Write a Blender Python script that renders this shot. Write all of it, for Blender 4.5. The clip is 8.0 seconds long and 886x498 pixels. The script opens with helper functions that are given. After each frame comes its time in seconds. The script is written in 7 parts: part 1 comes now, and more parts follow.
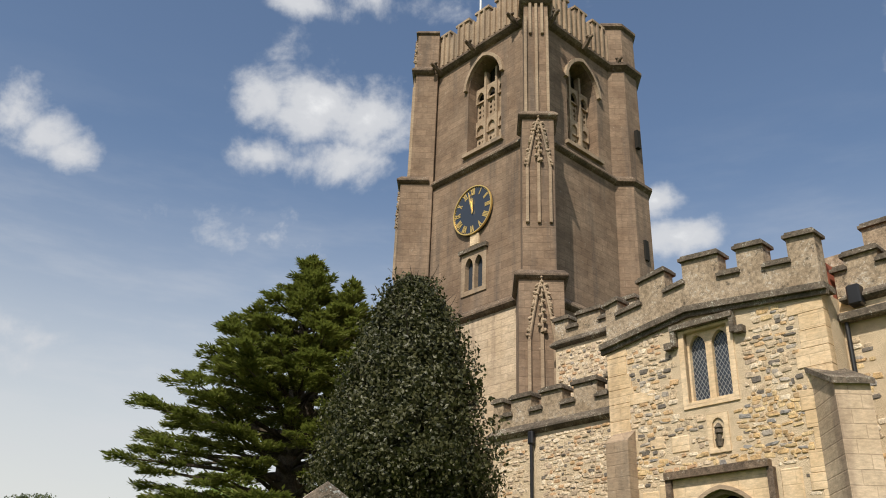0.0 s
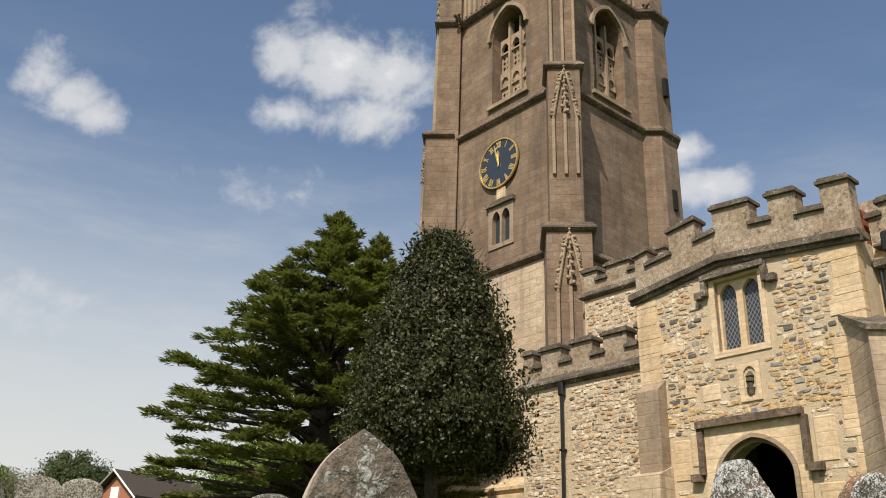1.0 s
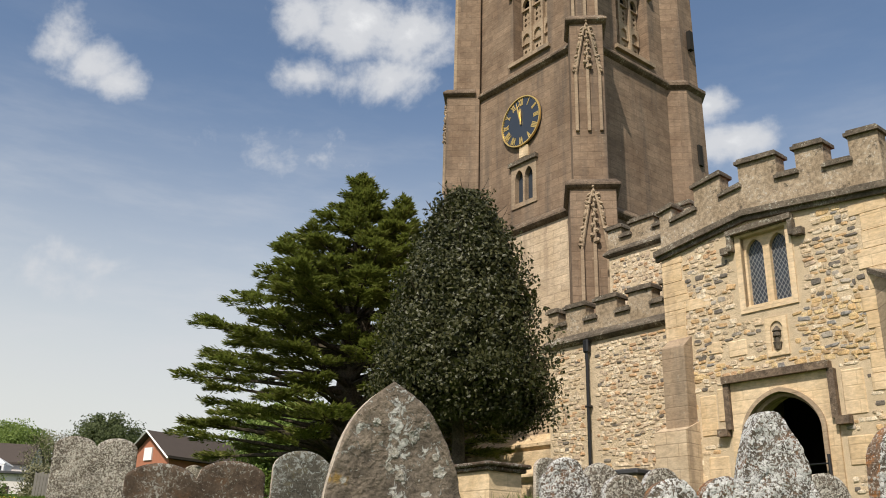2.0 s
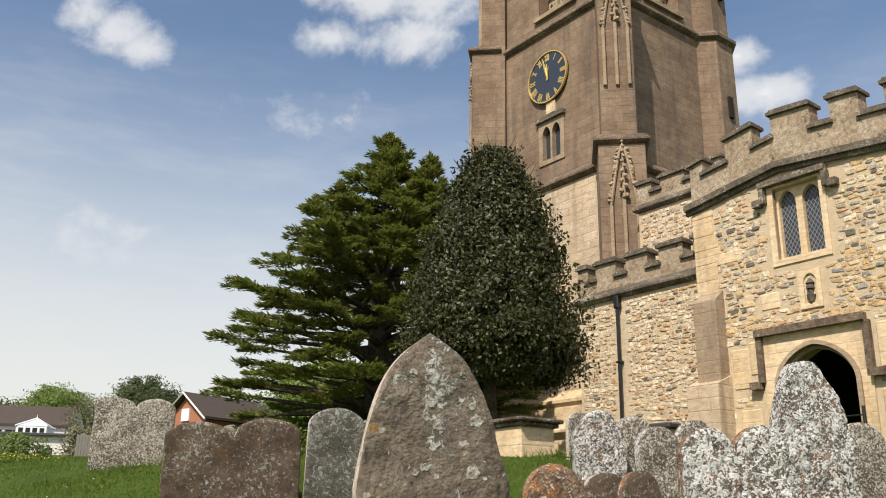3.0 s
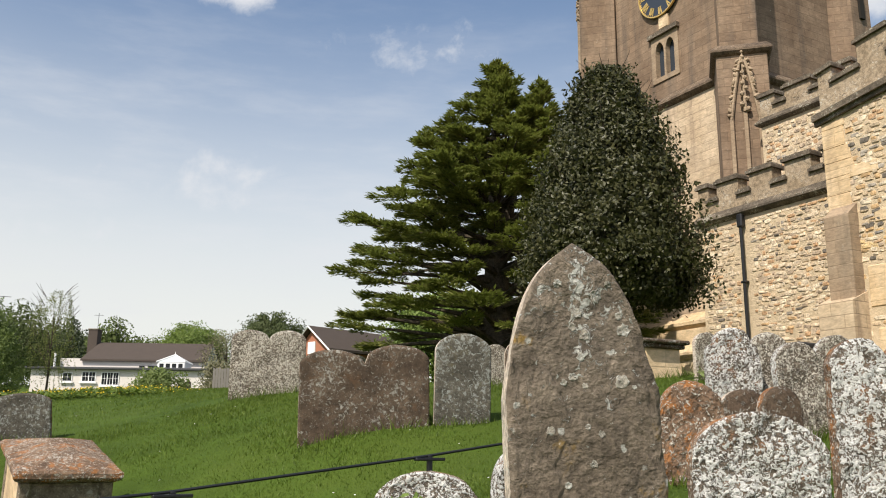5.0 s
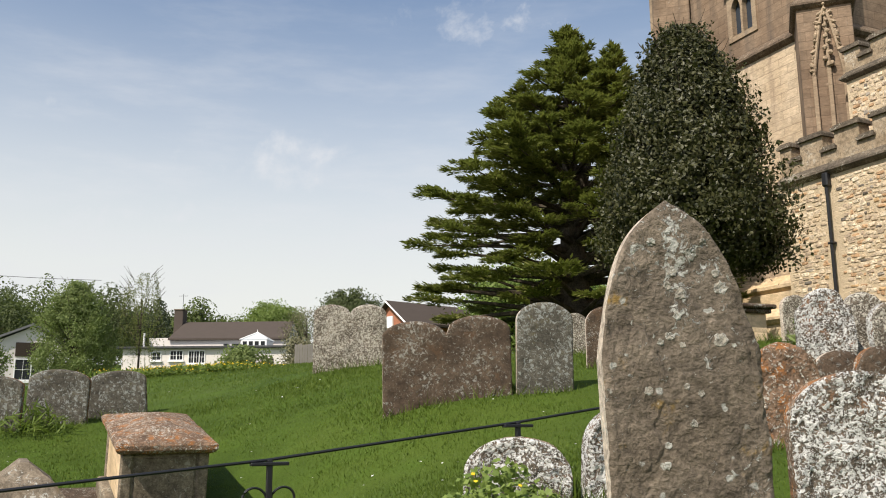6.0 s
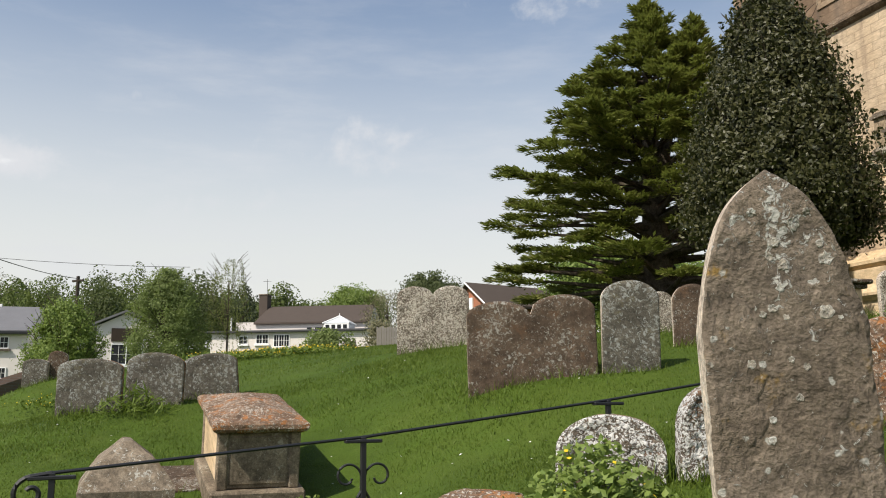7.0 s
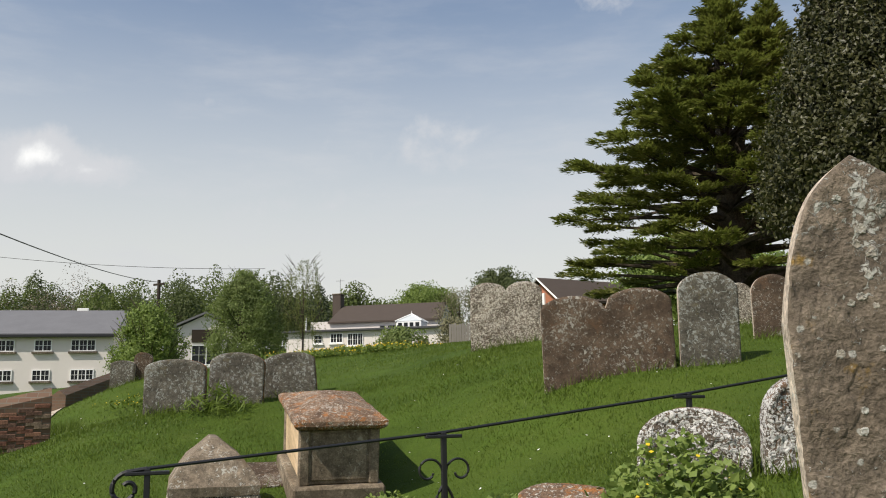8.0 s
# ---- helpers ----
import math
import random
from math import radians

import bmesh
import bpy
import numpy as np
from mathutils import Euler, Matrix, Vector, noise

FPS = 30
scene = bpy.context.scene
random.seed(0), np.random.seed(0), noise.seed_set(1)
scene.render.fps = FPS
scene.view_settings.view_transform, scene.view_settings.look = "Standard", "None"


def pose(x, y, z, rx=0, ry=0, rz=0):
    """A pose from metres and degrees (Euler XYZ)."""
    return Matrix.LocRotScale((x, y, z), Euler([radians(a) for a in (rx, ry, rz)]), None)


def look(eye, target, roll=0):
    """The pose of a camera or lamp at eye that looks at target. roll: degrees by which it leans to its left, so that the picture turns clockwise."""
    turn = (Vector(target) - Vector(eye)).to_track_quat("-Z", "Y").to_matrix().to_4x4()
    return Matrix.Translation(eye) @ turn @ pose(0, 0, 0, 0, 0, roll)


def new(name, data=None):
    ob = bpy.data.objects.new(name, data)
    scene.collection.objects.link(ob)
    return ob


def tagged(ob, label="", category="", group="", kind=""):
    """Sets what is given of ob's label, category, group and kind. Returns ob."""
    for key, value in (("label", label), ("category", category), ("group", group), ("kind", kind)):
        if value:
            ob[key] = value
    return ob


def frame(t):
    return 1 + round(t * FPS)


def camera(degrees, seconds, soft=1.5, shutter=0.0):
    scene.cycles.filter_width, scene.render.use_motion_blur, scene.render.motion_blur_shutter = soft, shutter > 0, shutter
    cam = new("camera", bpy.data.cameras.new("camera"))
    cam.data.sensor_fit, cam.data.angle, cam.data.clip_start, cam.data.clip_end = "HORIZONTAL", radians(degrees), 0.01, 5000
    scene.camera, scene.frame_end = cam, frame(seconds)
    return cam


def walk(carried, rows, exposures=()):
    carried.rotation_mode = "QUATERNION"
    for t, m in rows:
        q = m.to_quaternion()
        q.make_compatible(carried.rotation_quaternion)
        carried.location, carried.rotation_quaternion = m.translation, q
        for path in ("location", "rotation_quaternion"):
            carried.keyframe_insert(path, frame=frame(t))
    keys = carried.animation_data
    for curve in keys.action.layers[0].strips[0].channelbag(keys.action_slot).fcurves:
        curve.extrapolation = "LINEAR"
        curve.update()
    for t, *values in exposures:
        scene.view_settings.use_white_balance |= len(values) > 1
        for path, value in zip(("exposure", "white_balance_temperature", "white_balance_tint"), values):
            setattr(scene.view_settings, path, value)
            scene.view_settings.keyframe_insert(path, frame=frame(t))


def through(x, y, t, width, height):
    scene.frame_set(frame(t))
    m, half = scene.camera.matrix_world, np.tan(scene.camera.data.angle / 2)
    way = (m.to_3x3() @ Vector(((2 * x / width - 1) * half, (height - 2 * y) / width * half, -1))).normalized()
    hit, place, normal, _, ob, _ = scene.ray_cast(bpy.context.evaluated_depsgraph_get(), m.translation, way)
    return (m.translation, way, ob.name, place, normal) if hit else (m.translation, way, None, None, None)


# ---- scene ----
cam = camera(53.99, 8.0, soft=1.0)
PATH = [  # seconds, x, y, z, yaw, pitch, roll
    (0.0, -0.002, 0.012, 1.607, 2.91, 25.85, 2.29),
    (0.5, -0.011, 0.032, 1.600, 3.74, 24.36, 2.08),
    (1.0, -0.020, 0.053, 1.595, 4.71, 22.83, 1.92),
    (1.5, -0.028, 0.060, 1.585, 5.53, 21.50, 1.76),
    (3.0, -0.052, 0.072, 1.548, 8.13, 17.51, 1.07),
    (3.5, -0.068, 0.079, 1.534, 9.60, 16.19, 0.77),
    (4.0, -0.092, 0.097, 1.524, 11.43, 15.00, 0.60),
    (5.5, -0.177, 0.101, 1.483, 18.00, 11.90, 0.22),
    (6.0, -0.203, 0.096, 1.470, 20.52, 11.07, -0.30),
    (6.5, -0.227, 0.089, 1.459, 22.93, 10.41, -0.30),
    (7.0, -0.248, 0.075, 1.452, 25.73, 9.92, -0.50),
    (7.5, -0.255, 0.058, 1.448, 28.35, 9.76, -0.86),
    (8.0, -0.258, 0.035, 1.445, 30.40, 9.77, -1.09),
]


def view(x, y, z, yaw, pitch, roll):
    """A pose from the place, the heading, the tilt upwards and the lean."""
    return pose(x, y, z, 0, 0, yaw) @ pose(0, 0, 0, 90 + pitch) @ pose(0, 0, 0, 0, 0, roll)


walk(cam, [(t, view(*row)) for t, *row in PATH], [(0.0, 0.05, 6650, 9), (1.5, 0.03, 6650, 9), (3.5, 0.27, 6650, 9), (5.5, 0.28, 6650, 9), (7.0, 0.20, 6650, 9), (8.0, 0.05, 6650, 9)])

# ---------------------------------------------------------------- sky and sun
SUN_AZ = math.atan2(-0.942, -0.334)      # heading of the sun, from +x
SUN_EL = radians(48)
sun_way = Vector((math.cos(SUN_AZ) * math.cos(SUN_EL), math.sin(SUN_AZ) * math.cos(SUN_EL), math.sin(SUN_EL)))
sun = new("sun", bpy.data.lights.new("sun", "SUN"))
sun.data.energy, sun.data.angle, sun.data.color = 4.6, radians(0.55), (1.0, 0.93, 0.82)
sun.matrix_world = look(sun_way * 50, (0, 0, 0))


class Nodes:
    """A short way to write node trees."""

    def __init__(self, tree):
        self.tree = tree
        tree.nodes.clear()

    def n(self, kind, **sockets):
        node = self.tree.nodes.new(kind)
        for key, value in sockets.items():
            self.put(node.inputs[key.replace("_", " ")], value)
        return node

    def put(self, socket, value):
        if isinstance(value, bpy.types.NodeSocket):
            self.tree.links.new(value, socket)
        else:
            socket.default_value = value

    def math(self, op, a, b=0.0, clamp=False):
        node = self.tree.nodes.new("ShaderNodeMath")
        node.operation, node.use_clamp = op, clamp
        self.put(node.inputs[0], a), self.put(node.inputs[1], b)
        return node.outputs[0]

    def vmath(self, op, a, b=(0, 0, 0)):
        node = self.tree.nodes.new("ShaderNodeVectorMath")
        node.operation = op
        self.put(node.inputs[0], a), self.put(node.inputs[1], b)
        return node

    def mix(self, fac, a, b, blend="MIX"):
        node = self.tree.nodes.new("ShaderNodeMix")
        node.data_type, node.blend_type = "RGBA", blend
        for socket, value in ((node.inputs[0], fac), (node.inputs[6], a), (node.inputs[7], b)):
            self.put(socket, (*value, 1) if isinstance(value, tuple) and len(value) == 3 else value)
        return node.outputs[2]

    def ramp(self, fac, lo, hi):
        """0 below lo and 1 above hi (or the other way round), smooth between."""
        node = self.tree.nodes.new("ShaderNodeMapRange")
        node.interpolation_type = "SMOOTHSTEP"
        flip = lo > hi
        self.put(node.inputs[0], fac)
        node.inputs[1].default_value, node.inputs[2].default_value = min(lo, hi), max(lo, hi)
        node.inputs[3].default_value, node.inputs[4].default_value = (1, 0) if flip else (0, 1)
        return node.outputs[0]

    def noise(self, vector, scale, detail=4.0, rough=0.55, distort=0.0):
        return self.n("ShaderNodeTexNoise", Vector=vector, Scale=scale, Detail=detail, Roughness=rough, Distortion=distort).outputs[0]

    def voronoi(self, vector, scale, feature="F1", rand=1.0):
        node = self.n("ShaderNodeTexVoronoi", Vector=vector, Scale=scale, Randomness=rand)
        node.feature = feature
        return node.outputs[0]


world = bpy.data.worlds.new("sky")
scene.world = world
world.use_nodes = True
k = Nodes(world.node_tree)
sky = k.n("ShaderNodeTexSky")
sky.sky_type, sky.sun_disc, sky.sun_elevation = "NISHITA", False, SUN_EL
sky.sun_rotation = math.pi / 2 - SUN_AZ
sky.air_density, sky.dust_density, sky.ozone_density = 1.0, 1.2, 1.5
ray_way = k.n("ShaderNodeTexCoord").outputs["Generated"]
split = k.n("ShaderNodeSeparateXYZ", Vector=ray_way)
# cumulus: soft-edged heaps, each round one direction, torn by noise
cloud_noise = k.math("SUBTRACT", k.noise(ray_way, 7.0, 7.0, 0.6, 0.3), 0.5)
fine_noise = k.math("SUBTRACT", k.noise(ray_way, 22.0, 5.0, 0.6), 0.5)
mass = None


def cloud(yaw, pitch, wide, high, weight=1.0):
    """How deep a direction lies in a cloud round the given heading and height (degrees)."""
    global mass
    y, p = radians(yaw), radians(pitch)
    ahead = (-math.sin(y) * math.cos(p), math.cos(y) * math.cos(p), math.sin(p))
    right = (math.cos(y), math.sin(y), 0.0)
    up = tuple(Vector(right).cross(Vector(ahead)))
    across = k.math("DIVIDE", k.vmath("DOT_PRODUCT", ray_way, right).outputs["Value"], radians(wide))
    over = k.math("DIVIDE", k.vmath("DOT_PRODUCT", ray_way, up).outputs["Value"], radians(high))
    front = k.ramp(k.vmath("DOT_PRODUCT", ray_way, ahead).outputs["Value"], 0.2, 0.5)
    r = k.math("SQRT", k.math("ADD", k.math("MULTIPLY", across, across), k.math("MULTIPLY", over, over)))
    deep = k.math("MULTIPLY", k.math("MULTIPLY", k.math("SUBTRACT", 1.0, r), weight), front)
    deep = k.math("MAXIMUM", deep, -1.2)
    mass = deep if mass is None else k.math("MAXIMUM", mass, deep)


cloud(13.2, 34.2, 5.7, 3.1, 1.00)
cloud(9.2, 33.8, 3.7, 3.1, 0.90)
cloud(16.7, 34.2, 3.0, 2.2, 0.80)
cloud(16.6, 30.8, 2.8, 1.6, 0.70)
cloud(10.7, 31.1, 4.6, 2.1, 0.80)
cloud(15.6, 40.5, 3.5, 0.9, 0.50)
cloud(16.9, 37.6, 1.9, 1.0, 0.18)
cloud(33.6, 29.8, 2.2, 2.5, 0.80)
cloud(31.6, 29.0, 2.5, 1.9, 0.80)
cloud(29.4, 28.3, 2.4, 1.5, 0.70)
cloud(-12.6, 28.7, 2.5, 1.4, 0.70)
cloud(-13.8, 26.3, 3.0, 1.4, 0.80)
cloud(14.5, 25.6, 2.5, 0.7, 0.11)
cloud(28.6, 17.1, 1.7, 0.7, 0.14)
cloud(8.7, 41.5, 4.7, 0.8, 0.18)
cloud(56.3, 14.9, 5.0, 1.6, 0.80)
cloud(53.0, 14.3, 3.9, 1.2, 0.70)
cloud(45.8, 19.0, 1.1, 0.5, 0.14)
cloud(28.1, 17.3, 2.0, 0.6, 0.20)
cloud(32.4, 16.1, 2.5, 0.6, 0.16)
cloud(38.8, 12.4, 3.0, 0.8, 0.16)
cloud(35.4, 11.0, 3.0, 0.7, 0.16)
field = k.math("ADD", mass, k.math("ADD", k.math("MULTIPLY", cloud_noise, 2.2), k.math("MULTIPLY", fine_noise, 1.0)))
cover = k.ramp(field, -0.08, 0.55)
# thin haze clouds low over the horizon
streak = k.noise(k.vmath("MULTIPLY", ray_way, (1.0, 1.0, 4.5)).outputs[0], 5.0, 6.0, 0.6)
low = k.math("MULTIPLY", k.ramp(streak, 0.42, 0.78), k.ramp(split.outputs[2], 0.62, 0.12))
cover = k.math("MAXIMUM", cover, k.math("MULTIPLY", low, 0.6))
haze = k.math("MULTIPLY", k.ramp(split.outputs[2], 0.53, 0.07), 0.95)
body = k.mix(k.ramp(field, 0.55, 1.3), (5.0, 5.15, 5.5), (8.4, 8.4, 8.4))
above = k.mix(haze, sky.outputs[0], (5.6, 5.65, 5.5))
above = k.mix(k.math("MULTIPLY", cover, 0.95), above, body)
glow = k.n("ShaderNodeBackground", Color=above, Strength=0.128)
k.n("ShaderNodeOutputWorld", Surface=glow.outputs[0])

# ---------------------------------------------------------------- materials


def material(name, make, rough=0.85, bump=0.3, depth=0.01, spec=0.3, metal=0.0):
    """make(k, place) returns the colour and, if it likes, the height for the relief and a roughness."""
    m = bpy.data.materials.new(name)
    m.use_nodes = True
    kit = Nodes(m.node_tree)
    place = kit.n("ShaderNodeTexCoord").outputs["Object"]
    got = make(kit, place)
    colour, height, gloss = (got + (None, None))[:3] if isinstance(got, tuple) and len(got) < 4 and not isinstance(got[0], float) else (got, None, None)
    shader = kit.n("ShaderNodeBsdfPrincipled", Roughness=rough, Metallic=metal)
    shader.inputs["Specular IOR Level"].default_value = spec
    kit.put(shader.inputs["Base Color"], (*colour, 1) if isinstance(colour, tuple) else colour)
    if gloss is not None:
        kit.put(shader.inputs["Roughness"], gloss)
    if height is not None:
        relief = kit.n("ShaderNodeBump", Strength=bump, Distance=depth, Height=height)
        kit.put(shader.inputs["Normal"], relief.outputs[0])
    kit.n("ShaderNodeOutputMaterial", Surface=shader.outputs[0])
    return m


def by_world(kit):
    return kit.n("ShaderNodeNewGeometry").outputs["Position"]


def m_ashlar(c1, c2, grey, streaks=0.5, joints=0.5, name="weathered ashlar limestone"):
    def make(kit, p):
        big = kit.noise(p, 0.9, 6, 0.65)
        fine = kit.noise(kit.vmath("MULTIPLY", p, (1.0, 1.0, 2.6)).outputs[0], 7, 7, 0.72)
        colour = kit.mix(kit.ramp(big, 0.32, 0.68), c1, c2)
        # blocks: a brick grid laid on each wall by its own run
        split_p = kit.n("ShaderNodeSeparateXYZ", Vector=p)
        run = kit.math("ADD", split_p.outputs[0], split_p.outputs[1])
        flat = kit.n("ShaderNodeCombineXYZ", X=run, Y=split_p.outputs[2]).outputs[0]
        brick = kit.n("ShaderNodeTexBrick", Vector=flat, Scale=1.0, Mortar_Size=0.014, Mortar_Smooth=0.5, Brick_Width=0.56, Row_Height=0.25, Bias=0.0)
        brick.inputs["Color1"].default_value, brick.inputs["Color2"].default_value = (0.72, 0.71, 0.70, 1), (1.18, 1.16, 1.13, 1)
        brick.inputs["Mortar"].default_value = (0.55, 0.52, 0.50, 1)
        colour = kit.mix(joints, colour, kit.mix(1.0, colour, brick.outputs[0], "MULTIPLY"))
        drip = kit.noise(kit.vmath("MULTIPLY", p, (2.0, 2.0, 0.16)).outputs[0], 1.1, 3, 0.6)
        colour = kit.mix(kit.math("MULTIPLY", kit.ramp(drip, 0.5, 0.75), streaks), colour, grey)
        spots = kit.ramp(kit.noise(p, 5.0, 6, 0.7), 0.62, 0.74)
        colour = kit.mix(kit.math("MULTIPLY", spots, 0.4), colour, (0.52, 0.48, 0.40))
        colour = kit.mix(0.6, colour, kit.mix(1.0, colour, kit.mix(kit.ramp(fine, 0.25, 0.75), (0.6, 0.6, 0.6), (1.4, 1.38, 1.36)), "MULTIPLY"))
        height = kit.math("ADD", kit.math("MULTIPLY", brick.outputs["Fac"], -0.6), kit.math("MULTIPLY", fine, 0.8))
        return colour, height
    return material(name, make, 0.9, 0.5, 0.012)


def m_stone(name, c1, c2, patch, amount, scale=6.0, bump=0.6, depth=0.012, second=None, amount2=0.0, crust_scale=None, spots=0.0, crumbs=0.0, pebble=0.0, streak=False):
    """Plain stone with lichen: patch over amount of it, second over amount2; spots: share of round lichen rosettes."""
    def make(kit, p):
        big = kit.noise(p, scale * 0.35, 4, 0.6)
        mid = kit.noise(p, scale * 2.2, 6, 0.7)
        fine = kit.noise(p, 62, 5, 0.75)
        colour = kit.mix(kit.ramp(big, 0.3, 0.7), c1, c2)
        colour = kit.mix(0.8, colour, kit.mix(1.0, colour, kit.mix(kit.ramp(mid, 0.25, 0.75), (0.4, 0.4, 0.4), (1.6, 1.58, 1.55)), "MULTIPLY"))
        colour = kit.mix(0.7, colour, kit.mix(1.0, colour, kit.mix(kit.ramp(fine, 0.25, 0.75), (0.45, 0.44, 0.42), (1.55, 1.55, 1.55)), "MULTIPLY"))
        crust = kit.math("ADD", kit.noise(p, crust_scale or scale * 3.2, 6, 0.72, 0.9), kit.math("MULTIPLY", kit.math("SUBTRACT", big, 0.5), 0.45))
        if streak:
            # a pale crust down the middle from the head
            at_p = kit.n("ShaderNodeSeparateXYZ", Vector=p)
            band = kit.math("MULTIPLY", kit.ramp(kit.math("ABSOLUTE", kit.math("SUBTRACT", at_p.outputs[0], 0.005)), 0.05, 0.008), kit.ramp(at_p.outputs[2], 1.10, 1.20))
            head = kit.ramp(at_p.outputs[2], 1.22, 1.46)
            crust = kit.math("ADD", crust, kit.math("ADD", kit.math("MULTIPLY", band, 0.085), kit.math("MULTIPLY", head, 0.04)))
        edge = 0.5 + (0.5 - amount) * 0.42
        mask = kit.ramp(crust, edge, edge + 0.045)
        if crumbs:
            warp = kit.vmath("ADD", p, kit.vmath("MULTIPLY", kit.n("ShaderNodeTexNoise", Vector=p, Scale=22.0).outputs[1], (0.05, 0.05, 0.05)).outputs[0]).outputs[0]
            grit = kit.voronoi(warp, crumbs)
            lump = kit.noise(p, crumbs * 0.85, 4, 0.6, 1.2)
            blend = kit.math("ADD", kit.math("ADD", kit.math("MULTIPLY", lump, 0.62), kit.math("MULTIPLY", crust, 0.38)), kit.math("MULTIPLY", kit.math("SUBTRACT", 0.45, grit), 0.10))
            mask = kit.ramp(blend, edge, edge + 0.05)
        height = kit.math("ADD", kit.math("ADD", kit.math("MULTIPLY", mask, 0.7), kit.math("MULTIPLY", mid, 1.2)), kit.math("MULTIPLY", fine, 0.9))
        if crumbs:
            height = kit.math("ADD", height, kit.math("MULTIPLY", kit.math("ADD", lump, kit.math("MULTIPLY", grit, -0.3)), 1.3))
        if pebble:
            height = kit.math("ADD", height, kit.math("MULTIPLY", kit.noise(p, pebble, 3, 0.6), 1.2))
        if second:
            other = kit.noise(kit.vmath("ADD", p, (7.3, 2.1, 5.5)).outputs[0], scale * 0.8, 5, 0.7)
            edge2 = 0.5 + (0.5 - amount2) * 0.42
            mask2 = kit.ramp(other, edge2, edge2 + 0.1)
            colour = kit.mix(kit.math("MULTIPLY", mask2, 0.8), colour, kit.mix(fine, tuple(0.5 * v for v in second), tuple(1.4 * v for v in second)))
        lich = kit.mix(fine, tuple(0.55 * v for v in patch), tuple(min(1.0, 1.3 * v) for v in patch))
        colour = kit.mix(mask, colour, lich)
        if spots:
            cell = kit.n("ShaderNodeTexVoronoi", Vector=kit.vmath("ADD", p, kit.vmath("MULTIPLY", kit.n("ShaderNodeTexNoise", Vector=p, Scale=40.0).outputs[1], (0.02, 0.02, 0.02)).outputs[0]).outputs[0], Scale=15.0)
            keep = kit.ramp(kit.n("ShaderNodeSeparateColor", Color=cell.outputs[1]).outputs[0], 1 - spots, 1.001 - spots)
            spot = kit.math("MULTIPLY", kit.ramp(kit.math("ADD", cell.outputs[0], kit.math("MULTIPLY", kit.n("ShaderNodeSeparateColor", Color=cell.outputs[1]).outputs[1], 0.14)), 0.29, 0.22), kit.math("MULTIPLY", keep, kit.ramp(kit.noise(p, 110, 3, 0.6), 0.25, 0.45)))
            colour = kit.mix(kit.math("MULTIPLY", spot, 0.85), colour, lich)
        return colour, height
    return material(name, make, 0.92, bump, depth, 0.2)


def m_plain(name, c, vary=0.15, scale=8.0, rough=0.7, bump=0.2, depth=0.004, spec=0.3, metal=0.0):
    def make(kit, p):
        big, fine = kit.noise(p, scale * 0.3, 3, 0.6), kit.noise(p, scale * 4, 5, 0.65)
        lo, hi = tuple(v * (1 - vary) for v in c), tuple(min(1.0, v * (1 + vary)) for v in c)
        colour = kit.mix(kit.math("ADD", kit.math("MULTIPLY", big, 0.5), kit.math("MULTIPLY", fine, 0.5)), lo, hi)
        return colour, fine
    return material(name, make, rough, bump, depth, spec, metal)


def m_leaf(name, c1, c2, rough=0.5, spec=0.35, through=0.25, scale=3.0):
    m = bpy.data.materials.new(name)
    m.use_nodes = True
    kit = Nodes(m.node_tree)
    geo = kit.n("ShaderNodeNewGeometry")
    patch = kit.noise(geo.outputs["Position"], scale * 0.3, 3, 0.6)
    mixv = kit.math("ADD", kit.math("MULTIPLY", geo.outputs["Random Per Island"], 0.6), kit.math("MULTIPLY", patch, 0.4))
    colour = kit.mix(mixv, c1, c2)
    shader = kit.n("ShaderNodeBsdfPrincipled", Base_Color=colour, Roughness=rough)
    shader.inputs["Specular IOR Level"].default_value = spec
    veil = kit.n("ShaderNodeBsdfTranslucent", Color=kit.mix(0.5, colour, (0.25, 0.35, 0.05)))
    both = kit.n("ShaderNodeMixShader", Fac=through)
    kit.put(both.inputs[1], shader.outputs[0]), kit.put(both.inputs[2], veil.outputs[0])
    kit.n("ShaderNodeOutputMaterial", Surface=both.outputs[0])
    return m


